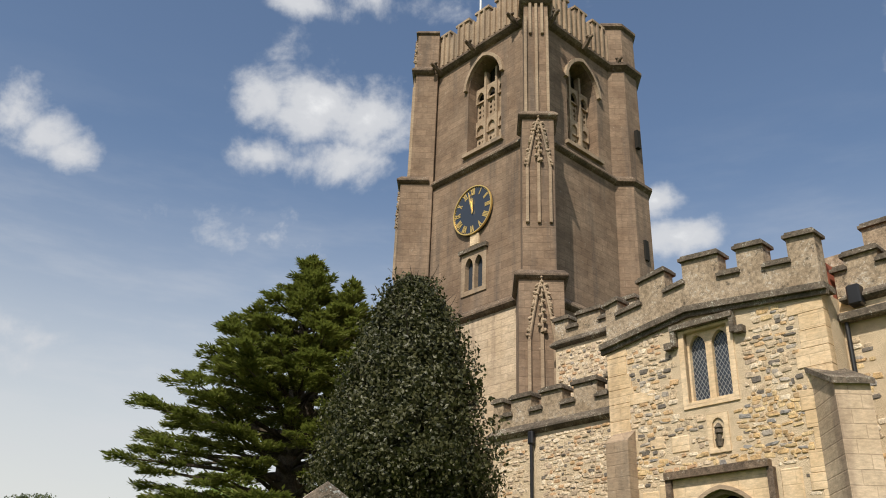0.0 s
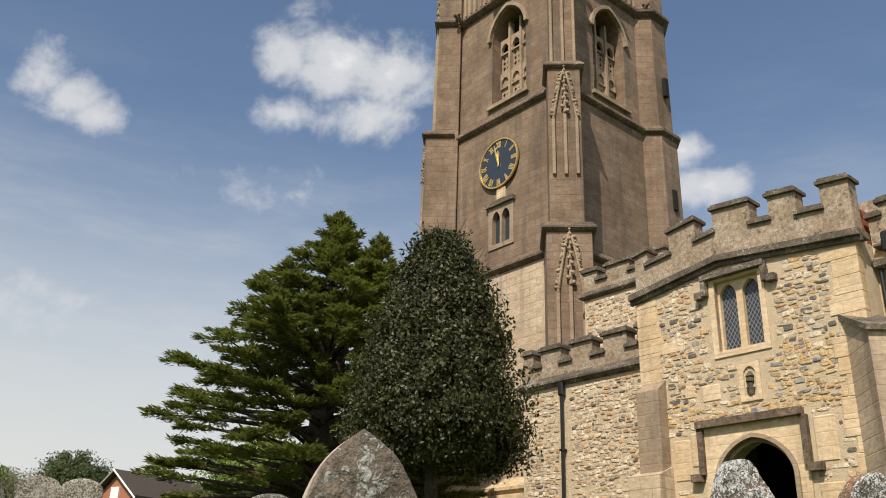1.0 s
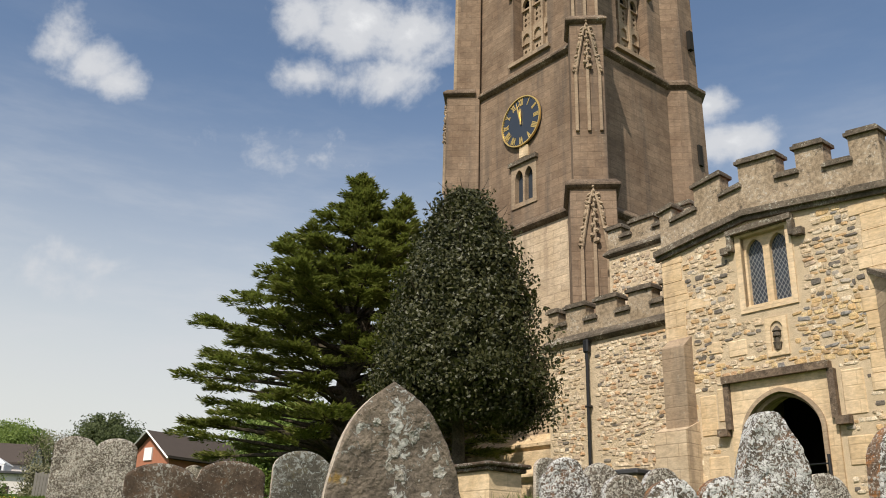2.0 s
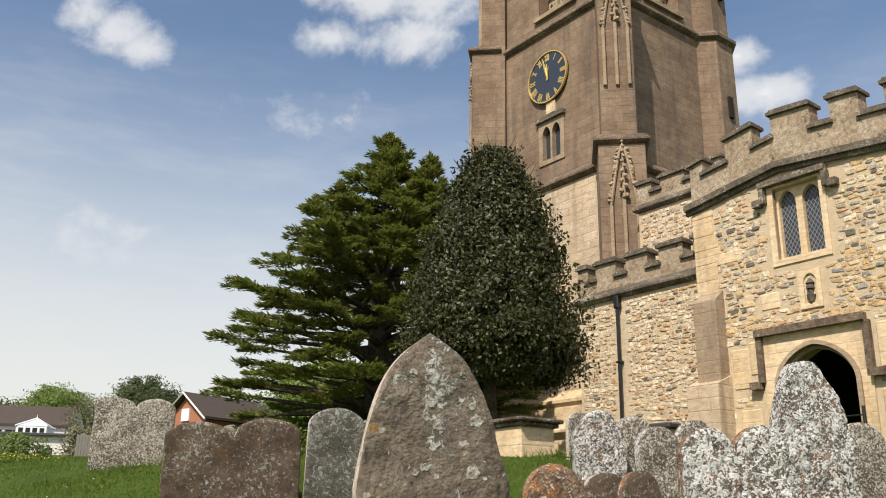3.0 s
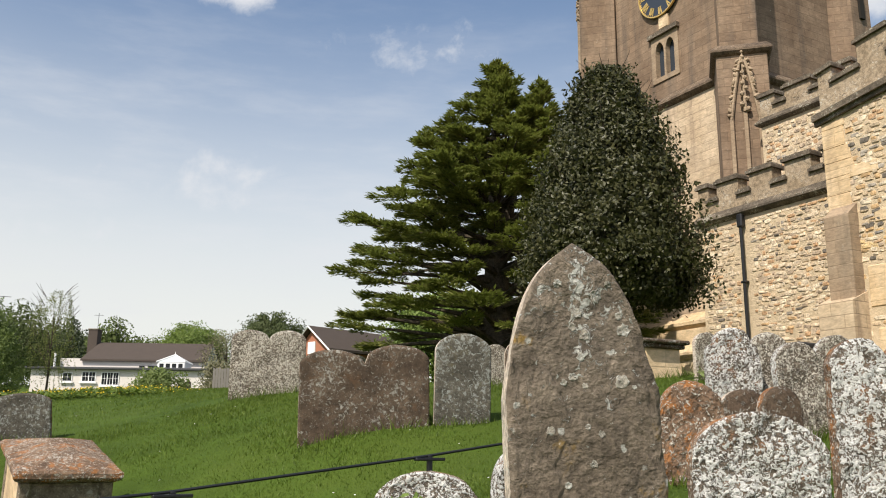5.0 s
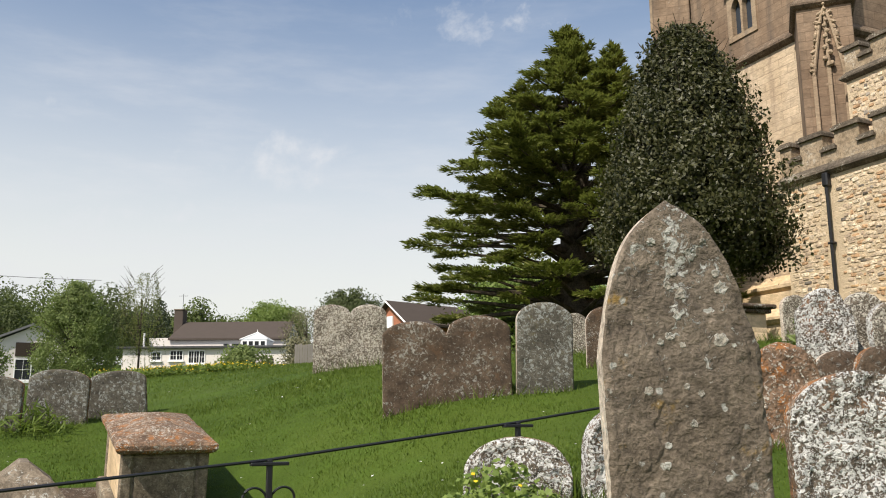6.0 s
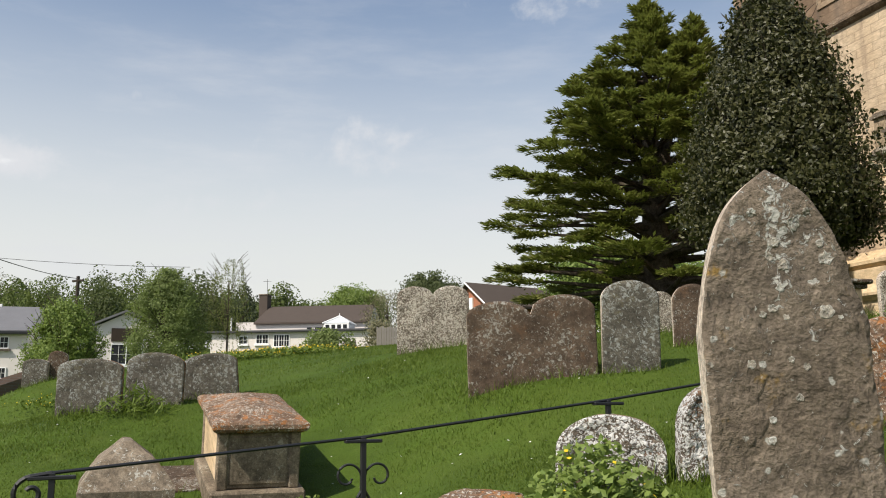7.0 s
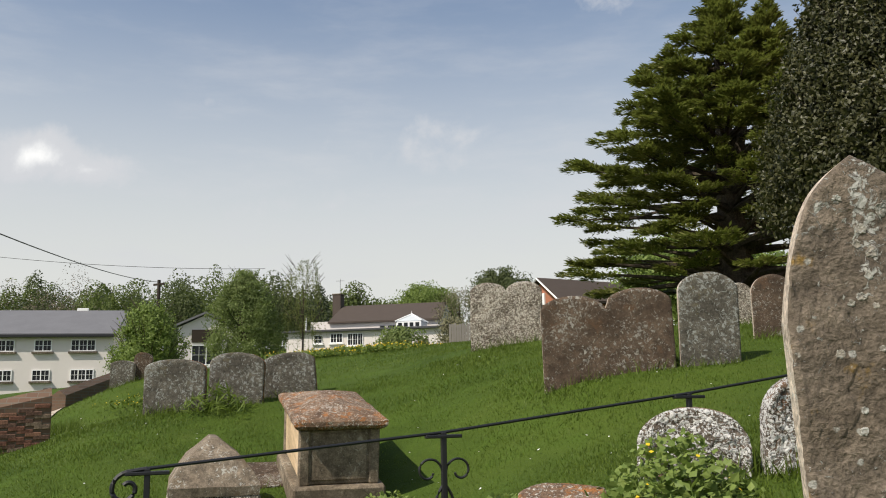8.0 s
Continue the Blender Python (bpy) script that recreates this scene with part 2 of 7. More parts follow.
def m_rubble(name, palette):
    """Stones of a rubble wall: each one takes its colour from the palette by chance."""
    m = bpy.data.materials.new(name)
    m.use_nodes = True
    kit = Nodes(m.node_tree)
    geo = kit.n("ShaderNodeNewGeometry")
    info = kit.n("ShaderNodeObjectInfo")
    chance = kit.math("FRACT", kit.math("ADD", geo.outputs["Random Per Island"], kit.math("MULTIPLY", info.outputs["Random"], 7.31)))
    ramp = kit.n("ShaderNodeValToRGB", Fac=chance)
    ramp.color_ramp.interpolation = "CONSTANT"
    els = ramp.color_ramp.elements
    while len(els) < len(palette):
        els.new(0.5)
    at = 0.0
    for el, (share, c) in zip(els, palette):
        el.position, el.color = at, (*c, 1)
        at += share
    p = by_world(kit)
    mid, fine = kit.noise(p, 9, 5, 0.7), kit.noise(p, 45, 4, 0.7)
    colour = kit.mix(0.75, ramp.outputs[0], kit.mix(1.0, ramp.outputs[0], kit.mix(kit.ramp(kit.math("ADD", kit.math("MULTIPLY", mid, 0.55), kit.math("MULTIPLY", fine, 0.45)), 0.32, 0.68), (0.25, 0.24, 0.23), (1.9, 1.88, 1.85)), "MULTIPLY"))
    relief = kit.n("ShaderNodeBump", Strength=0.6, Distance=0.01, Height=kit.math("ADD", mid, kit.math("MULTIPLY", fine, 0.5)))
    shader = kit.n("ShaderNodeBsdfPrincipled", Base_Color=colour, Roughness=0.8, Normal=relief.outputs[0])
    shader.inputs["Specular IOR Level"].default_value = 0.25
    kit.n("ShaderNodeOutputMaterial", Surface=shader.outputs[0])
    return m


TOWER = m_ashlar((0.182, 0.124, 0.084), (0.272, 0.196, 0.138), (0.105, 0.085, 0.07), 0.7, 0.55)
LOWER = m_ashlar((0.46, 0.355, 0.245), (0.58, 0.465, 0.34), (0.26, 0.19, 0.14), 0.75, 0.5, "paler lower ashlar")
TRIM = m_ashlar((0.29, 0.212, 0.145), (0.385, 0.295, 0.207), (0.13, 0.11, 0.09), 0.6, 0.2, "carved limestone trim")
DARKTRIM = m_stone("blackened weathered moulding", (0.10, 0.075, 0.058), (0.19, 0.14, 0.10), (0.40, 0.36, 0.29), 0.2, 5.0, 0.6, 0.012)
PALE = m_ashlar((0.56, 0.41, 0.245), (0.70, 0.55, 0.375), (0.29, 0.21, 0.14), 0.6, 0.2, "pale yellow dressed limestone")
PARAPET = m_stone("mossy parapet stone", (0.25, 0.19, 0.13), (0.37, 0.295, 0.215), (0.52, 0.46, 0.38), 0.28, 5.0, 0.5, 0.01, (0.06, 0.05, 0.04), 0.3)
COPING = m_stone("dark coping stone", (0.09, 0.075, 0.06), (0.16, 0.13, 0.10), (0.42, 0.40, 0.33), 0.28, 6.0, 0.5, 0.008)
MORTAR = m_plain("lime mortar", (0.60, 0.475, 0.325), 0.5, 16.0, 0.95, 1.0, 0.025)
FLINT = m_rubble("flint and limestone rubble", [(0.10, (0.15, 0.13, 0.11)), (0.14, (0.32, 0.28, 0.235)), (0.22, (0.57, 0.48, 0.365)), (0.22, (0.49, 0.38, 0.26)), (0.14, (0.46, 0.31, 0.17)), (0.18, (0.42, 0.335, 0.235))])
AISLE_STONE = m_rubble("buff limestone rubble", [(0.26, (0.57, 0.465, 0.345)), (0.25, (0.50, 0.40, 0.29)), (0.2, (0.39, 0.305, 0.225)), (0.15, (0.64, 0.54, 0.41)), (0.14, (0.45, 0.29, 0.17))])
GOLDEN = m_rubble("golden ironstone rubble", [(0.35, (0.48, 0.33, 0.17)), (0.3, (0.55, 0.41, 0.23)), (0.2, (0.40, 0.28, 0.16)), (0.15, (0.25, 0.235, 0.22))])
LEAD = m_plain("dark lead", (0.05, 0.05, 0.055), 0.3, 5, 0.5, 0.2, 0.004, 0.5)
IRON = m_plain("black painted iron", (0.012, 0.012, 0.014), 0.3, 20, 0.42, 0.3, 0.002, 0.5)
# near-black that stands in for the shade inside the porch and tower
DARK = m_plain("near-black interior shade", (0.02, 0.018, 0.015), 0.3, 3, 0.95)
GLASS = m_plain("leaded window glass", (0.035, 0.045, 0.06), 0.4, 9, 0.12, 0.3, 0.01, 0.6)
GOLD = m_plain("gilding", (0.75, 0.52, 0.18), 0.12, 30, 0.38, 0.1, 0.002, 0.5, 0.6)
CLOCK_BLUE = m_plain("blue-black clock dial", (0.032, 0.040, 0.056), 0.2, 4, 0.3, 0.1, 0.002, 0.5)
WOOD = m_plain("dark oak", (0.035, 0.024, 0.016), 0.4, 9, 0.6)
WHITE = m_plain("white painted render", (0.66, 0.615, 0.585), 0.05, 1.2, 0.8, 0.15)
WHITE_FRAME = m_plain("white gloss paint", (0.8, 0.8, 0.8), 0.03, 8, 0.4)
PANE = m_plain("window glass", (0.02, 0.022, 0.025), 0.5, 2, 0.2, 0.02, 0.002, 0.25)
LANTERN_GLASS = m_plain("pale lantern glass", (0.55, 0.58, 0.60), 0.1, 3, 0.15, 0.02, 0.002, 0.6)
SLATE = m_plain("grey slate", (0.155, 0.155, 0.165), 0.35, 5, 0.65, 0.4, 0.01)
BROWN_TILE = m_plain("brown roof tile", (0.072, 0.056, 0.047), 0.25, 8, 0.85, 0.4, 0.01)
RED_BRICK = m_plain("red brickwork", (0.36, 0.15, 0.09), 0.3, 18, 0.9, 0.4, 0.01)
RED_TILE = m_plain("red clay tile", (0.40, 0.12, 0.07), 0.3, 10, 0.85, 0.4, 0.01)
BARK = m_stone("tree bark", (0.05, 0.04, 0.03), (0.10, 0.08, 0.06), (0.14, 0.15, 0.10), 0.2, 9.0, 0.8, 0.02)
CEDAR = m_leaf("cedar needles", (0.038, 0.048, 0.018), (0.305, 0.295, 0.090), 0.6, 0.2, 0.28)
HOLLY = m_leaf("glossy evergreen leaf", (0.011, 0.016, 0.006), (0.090, 0.086, 0.032), 0.46, 0.28, 0.06)
SPRING = m_leaf("fresh spring leaf", (0.09, 0.15, 0.03), (0.27, 0.34, 0.09), 0.55, 0.3, 0.35)
WOODLAND = m_leaf("woodland leaf", (0.040, 0.056, 0.026), (0.125, 0.145, 0.062), 0.7, 0.2, 0.2)
DULL = m_leaf("dull green leaf", (0.10, 0.14, 0.045), (0.25, 0.30, 0.11), 0.65, 0.25, 0.35)
BIRCH = m_leaf("young birch leaf", (0.10, 0.12, 0.04), (0.24, 0.24, 0.09), 0.6, 0.2, 0.35)
BARE = m_leaf("bare twig", (0.15, 0.14, 0.085), (0.24, 0.23, 0.14), 0.8, 0.1, 0.1)
BLADE = m_leaf("grass blade", (0.034, 0.066, 0.008), (0.152, 0.208, 0.030), 0.55, 0.25, 0.3)
FLOWER = m_leaf("yellow petal", (0.75, 0.45, 0.02), (0.85, 0.62, 0.04), 0.6, 0.2, 0.2)
G_BROWN = m_stone("brown lichened gravestone", (0.066, 0.046, 0.033), (0.125, 0.092, 0.067), (0.36, 0.34, 0.30), 0.38, 6.0, 0.8, 0.012, (0.12, 0.07, 0.04), 0.35, 34.0)
G_GREY = m_stone("grey lichened gravestone", (0.13, 0.108, 0.085), (0.24, 0.20, 0.158), (0.70, 0.65, 0.56), 0.56, 8.0, 1.0, 0.014, (0.17, 0.14, 0.105), 0.4, 20.0, 0.0, 66.0)
G_WHITE = m_stone("white lichen-crusted gravestone", (0.13, 0.108, 0.086), (0.23, 0.19, 0.155), (0.93, 0.88, 0.79), 0.60, 7.0, 1.0, 0.014, (0.33, 0.18, 0.10), 0.42, 16.0, 0.0, 60.0)
G_BLUE = m_stone("dark blue-grey gravestone", (0.068, 0.062, 0.052), (0.130, 0.120, 0.098), (0.32, 0.33, 0.31), 0.42, 7.0, 0.7, 0.01, (0.11, 0.095, 0.05), 0.3, 24.0)
G_POINT = m_stone("rough brown gravestone", (0.140, 0.112, 0.086), (0.19, 0.157, 0.125), (0.48, 0.47, 0.43), 0.25, 5.0, 0.8, 0.014, (0.30, 0.185, 0.045), 0.32, 30.0, 0.42, 0.0, 58.0, True)
LICHEN = m_stone("pale grey lichen crust", (0.24, 0.22, 0.185), (0.36, 0.34, 0.30), (0.50, 0.49, 0.45), 0.5, 30.0, 0.8, 0.003)
# lichened edge, paler than the faces: sunlight on the edges is in the colour
G_SIDE = m_stone("stone edge coloured sunlit pale", (0.42, 0.35, 0.29), (0.52, 0.45, 0.38), (0.6, 0.58, 0.52), 0.25, 14.0, 0.4, 0.004)
G_ORANGE = m_stone("orange and white lichen", (0.17, 0.11, 0.075), (0.28, 0.19, 0.13), (0.68, 0.62, 0.54), 0.46, 8.0, 0.9, 0.014, (0.46, 0.19, 0.06), 0.48, 20.0, 0.0, 48.0)
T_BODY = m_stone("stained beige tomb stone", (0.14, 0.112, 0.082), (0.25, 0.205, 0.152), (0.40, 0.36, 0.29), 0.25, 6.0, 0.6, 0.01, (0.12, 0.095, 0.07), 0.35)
# pale tomb stone; on the chest tomb's side panel its paleness is painted sunlight
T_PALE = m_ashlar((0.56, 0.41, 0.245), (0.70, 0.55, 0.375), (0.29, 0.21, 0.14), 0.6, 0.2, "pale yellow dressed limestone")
PATH_STONE = m_plain("pale path gravel", (0.42, 0.36, 0.29), 0.2, 14, 0.95, 0.6, 0.01)

# ---------------------------------------------------------------- mesh helpers


def part(name, bm, mat, parent=None, label="", m=None, smooth=False):
    """Links a bmesh as one mesh object, under a thing or a part."""
    if name in ("hood_mould", "arch_moulding", "aisle_window", "label_mould"):
        bmesh.ops.remove_doubles(bm, verts=bm.verts, dist=0.0005)
    me = bpy.data.meshes.new(name)
    bm.to_mesh(me)
    bm.free()
    for one in mat if isinstance(mat, (list, tuple)) else [mat]:
        me.materials.append(one)
    if smooth:
        me.polygons.foreach_set("use_smooth", [True] * len(me.polygons))
    ob = new(name, me)
    if parent is not None:
        ob.parent = parent
    if m is not None:
        ob.matrix_basis = m
    if label:
        ob["label"] = label
    return ob


def raw(name, verts, faces, mat, parent=None, smooth=False):
    me = bpy.data.meshes.new(name)
    me.from_pydata(verts, [], faces)
    me.materials.append(mat)
    if smooth:
        me.polygons.foreach_set("use_smooth", [True] * len(me.polygons))
    ob = new(name, me)
    if parent is not None:
        ob.parent = parent
    return ob


def thing(name, label, category, m=None, group="", kind=""):
    ob = new(name)
    ob.empty_display_size = 0.2
    if m is not None:
        ob.matrix_basis = m
    return tagged(ob, label, category, group, kind)


def add_box(bm, x0, x1, y0, y1, z0, z1, bevel=0.0, m=None):
    made = bmesh.ops.create_cube(bm, size=1.0)["verts"]
    for v in made:
        v.co = Vector((x0 + (v.co.x + 0.5) * (x1 - x0), y0 + (v.co.y + 0.5) * (y1 - y0), z0 + (v.co.z + 0.5) * (z1 - z0)))
    if bevel:
        edges = list({e for v in made for e in v.link_edges})
        made = list({v for f in bmesh.ops.bevel(bm, geom=edges, offset=bevel, segments=1, affect="EDGES")["faces"] for v in f.verts} | {v for v in made if v.is_valid})
    if m is not None:
        for v in made:
            v.co = m @ v.co
    return made


def box(x0, x1, y0, y1, z0, z1, bevel=0.0, m=None):
    bm = bmesh.new()
    add_box(bm, x0, x1, y0, y1, z0, z1, bevel, m)
    return bm


def add_prism(bm, outline, low, high, m):
    """Extrudes an outline of (a, b) pairs from low to high along the third axis, then lays it by m."""
    n = len(outline)
    front = [bm.verts.new(m @ Vector((a, low, b))) for a, b in outline]
    back = [bm.verts.new(m @ Vector((a, high, b))) for a, b in outline]
    bm.faces.new(front)
    bm.faces.new(back[::-1])
    for i in range(n):
        bm.faces.new((front[i], back[i], back[(i + 1) % n], front[(i + 1) % n]))


def prism(outline, low, high, m=Matrix()):
    bm = bmesh.new()
    add_prism(bm, outline, low, high, m)
    bmesh.ops.recalc_face_normals(bm, faces=bm.faces)
    return bm


def arch(x0, x1, z0, spring, top, steps=8):
    """A pointed opening, anticlockwise from its lower left corner."""
    mid, out = (x0 + x1) / 2, [(x0, z0), (x1, z0)]
    curve = [(1 - (i / steps) ** 1.8, math.sin(1.25 * i / steps) / math.sin(1.25)) for i in range(steps + 1)]
    out += [(mid + (x1 - mid) * u, spring + (top - spring) * v) for u, v in curve]
    out += [(mid - (mid - x0) * u, spring + (top - spring) * v) for u, v in curve[-2::-1]]
    return out


def low_arch(x0, x1, z0, spring, top, steps=14):
    """A broad, nearly round opening with a slight point, anticlockwise from its lower left corner."""
    mid, out = (x0 + x1) / 2, [(x0, z0), (x1, z0)]
    for i in range(2 * steps + 1):
        u = math.cos(math.pi * i / (2 * steps))
        out.append((mid + (x1 - mid) * u, spring + (top - spring) * (0.88 * math.sqrt(max(0.0, 1 - u * u)) + 0.12 * (1 - abs(u)))))
    return out


def holed(outline, holes, low, high, m=Matrix()):
    """A wall of some thickness with openings that go through it."""
    from mathutils import geometry
    loops = [outline] + holes
    flat = [p for loop in loops for p in loop]
    tris = geometry.tessellate_polygon([[Vector((a, b, 0)) for a, b in loop] for loop in loops])
    bm = bmesh.new()
    front = [bm.verts.new(m @ Vector((a, low, b))) for a, b in flat]
    back = [bm.verts.new(m @ Vector((a, high, b))) for a, b in flat]
    for t in tris:
        try:
            bm.faces.new([front[i] for i in t])
            bm.faces.new([back[i] for i in reversed(t)])
        except ValueError:
            pass
    start = 0
    for loop in loops:
        n = len(loop)
        for i in range(n):
            a, b = start + i, start + (i + 1) % n
            bm.faces.new((front[a], back[a], back[b], front[b]))
        start += n
    bmesh.ops.recalc_face_normals(bm, faces=bm.faces)
    return bm


def tube(points, radius, sides=8, taper=None):
    """A round bar along points; taper: its end radius."""
    bm = bmesh.new()
    rings, n = [], len(points)
    pts = [Vector(p) for p in points]
    for i, p in enumerate(pts):
        way = (pts[min(i + 1, n - 1)] - pts[max(i - 1, 0)]).normalized()
        side = way.cross((0, 0, 1) if abs(way.z) < 0.9 else (1, 0, 0)).normalized()
        up = side.cross(way)
        r = radius + ((taper if taper is not None else radius) - radius) * i / max(1, n - 1)
        rings.append([bm.verts.new(p + r * (math.cos(2 * math.pi * j / sides) * side + math.sin(2 * math.pi * j / sides) * up)) for j in range(sides)])
    for a, b in zip(rings, rings[1:]):
        for j in range(sides):
            bm.faces.new((a[j], a[(j + 1) % sides], b[(j + 1) % sides], b[j]))
    bm.faces.new(rings[0]), bm.faces.new(rings[-1][::-1])
    bmesh.ops.recalc_face_normals(bm, faces=bm.faces)
    return bm


def join(*parts_bm):
    out = bmesh.new()
    for one in parts_bm:
        me = bpy.data.meshes.new("tmp")
        one.to_mesh(me)
        one.free()
        out.from_mesh(me)
        bpy.data.meshes.remove(me)
    return out


# ---------------------------------------------------------------- ground
# heights of the lawn: (x, y, z)
KNOWN = [(0, 0, 0.0), (-0.45, 2.85, 0.62), (-3.5, 2.9, 0.25), (-2.6, 4.0, 0.58), (-1.4, 4.4, 1.0), (0.5, 4.8, 1.0), (1.5, 6.0, 1.3), (0.2, 7.6, 1.6),
         (-5.2, 6.3, 0.50), (-5.63, 6.91, 0.62), (-6.15, 7.35, 0.80), (-5.0, 7.1, 0.66), (-4.05, 8.5, 1.50), (-2.2, 9.4, 1.78), (-6.2, 11.7, 2.2), (-3, 13.7, 2.46), (-0.6, 13.0, 2.5), (4.6, 16.4, 2.52),
         (-9.3, 7.8, 1.28), (-8.2, 9.95, 1.58), (-16.8, 25, 3.1), (-25, 19, 1.35), (-31, 48, 4.9), (-37, 26, 2.1), (-12, 8, 0.85), (-10, 5, 0.3), (-62, 44, 2.4),
         (0, -15, 0.0), (40, -20, 0.5), (-40, -30, -1.0), (30, 30, 3.2), (0, 45, 4.2), (60, 90, 6.0), (-60, 90, 7.0), (8, 5, 1.2), (-19.6, 14.4, 1.0), (-17.0, 13.9, 1.92), (-20.6, 18.4, 2.0), (-14, 12.0, 1.30), (-15.6, 11.2, 1.0), (-13, 10, 1.12)]
_pts = np.array(KNOWN, float)
_r = np.sqrt(((_pts[:, None, :2] - _pts[None, :, :2]) ** 2).sum(-1) + 1.5)
_n = len(_pts)
_a = np.zeros((_n + 3, _n + 3))
_a[:_n, :_n], _a[:_n, _n], _a[:_n, _n + 1:_n + 3] = -_r - 0.02 * np.eye(_n), 1, _pts[:, :2]
_a[_n:, :_n] = _a[:_n, _n:].T
_w = np.linalg.solve(_a, np.r_[_pts[:, 2], 0, 0, 0])


def heights(x, y):
    x, y = np.asarray(x, float), np.asarray(y, float)
    far = np.hypot(x, y)
    shrink = np.where(far > 90, 90 / np.maximum(far, 1e-6), 1.0)
    cx, cy = x * shrink, y * shrink
    r = np.sqrt((cx[..., None] - _pts[:, 0]) ** 2 + (cy[..., None] - _pts[:, 1]) ** 2 + 1.5)
    z = -(r * _w[:_n]).sum(-1) + _w[_n] + _w[_n + 1] * cx + _w[_n + 2] * cy
    # wooded rise beyond the village
    rise = np.clip((-0.90 * x + 0.43 * y - 85) / 110, 0, 1)
    return z + 8.5 * rise * rise * (3 - 2 * rise)


def gz(x, y):
    return float(heights(np.array([x]), np.array([y]))[0])


def make_ground():
    ax = np.r_[-3000, -1200, -600, np.arange(-320, -60, 20), np.arange(-60, -20, 2.5), np.arange(-20, 12, 0.4), np.arange(12, 40, 3), 60, 100, 200, 600, 1500, 3000]
    ay = np.r_[-3000, -1000, -300, -100, -40, -20, np.arange(-10, 0, 2), np.arange(0, 20, 0.4), np.arange(20, 60, 2.0), np.arange(60, 320, 20), 600, 1500, 3000]
    gx, gy = np.meshgrid(ax, ay, indexing="ij")
    z = heights(gx, gy)
    verts = np.stack([gx, gy, z], -1).reshape(-1, 3).tolist()
    n = len(ay)
    faces = [(i * n + j, (i + 1) * n + j, (i + 1) * n + j + 1, i * n + j + 1) for i in range(len(ax) - 1) for j in range(n - 1)]

    def turf(kit, p):
        big, mid, fine = kit.noise(p, 0.35, 4, 0.6), kit.noise(p, 2.2, 5, 0.65), kit.noise(p, 38, 4, 0.7)
        colour = kit.mix(kit.ramp(big, 0.3, 0.7), (0.032, 0.060, 0.007), (0.070, 0.106, 0.014))
        colour = kit.mix(kit.ramp(mid, 0.35, 0.75), colour, (0.064, 0.107, 0.013))
        colour = kit.mix(kit.math("MULTIPLY", kit.ramp(kit.noise(p, 0.9, 5, 0.7), 0.55, 0.75), 0.5), colour, (0.10, 0.13, 0.028))
        colour = kit.mix(0.7, colour, kit.mix(1.0, colour, kit.mix(fine, (0.4, 0.4, 0.4), (1.6, 1.6, 1.6)), "MULTIPLY"))
        return colour, kit.math("ADD", fine, mid)
    mat = material("mown turf", turf, 0.9, 0.8, 0.03, 0.15)
    ob = raw("ground", verts, faces, mat, smooth=True)
    tagged(ob, "sloping mown grass of a churchyard with daisies", "ground", kind="structure")


make_ground()

# ---------------------------------------------------------------- the church
# Built along its own walls: x runs along the fronts, y goes back from them.
CH = pose(0, 0, 0, 0, 0, -45)
church = thing("church", "old limestone parish church with west tower and flint porch", "church", CH)
SQ = math.sqrt(0.5)


def c_part(name, bm, mat, label="", parent=None):
    return part(name, bm, mat, parent or church, label)


def setoff(x0, x1, y0, y1, z, out, high, m=None):
    """A moulded string: sloped above, square lip, hollow below."""
    bm = bmesh.new()
    profile = [(0, -high), (out * 0.55, -high * 0.75), (out, -high * 0.35), (out, 0), (0, high * 1.1)]
    # front, right, left runs as one mitred ring
    rings = []
    for o, h in profile:
        rings.append([bm.verts.new(Vector(p)) for p in ((x0 - o, y1, z + h), (x0 - o, y0 - o, z + h), (x1 + o, y0 - o, z + h), (x1 + o, y1, z + h))])
    for a, b in zip(rings, rings[1:]):
        for j in range(3):
            bm.faces.new((a[j], a[j + 1], b[j + 1], b[j]))
    for j in range(3):
        bm.faces.new((rings[-1][j], rings[-1][j + 1], rings[0][j + 1], rings[0][j]))
    for j in (0, 3):
        try:
            bm.faces.new([r[j] for r in rings])
        except ValueError:
            pass
    if m is not None:
        for v in bm.verts:
            v.co = m @ v.co
    bmesh.ops.recalc_face_normals(bm, faces=bm.faces)
    return bm


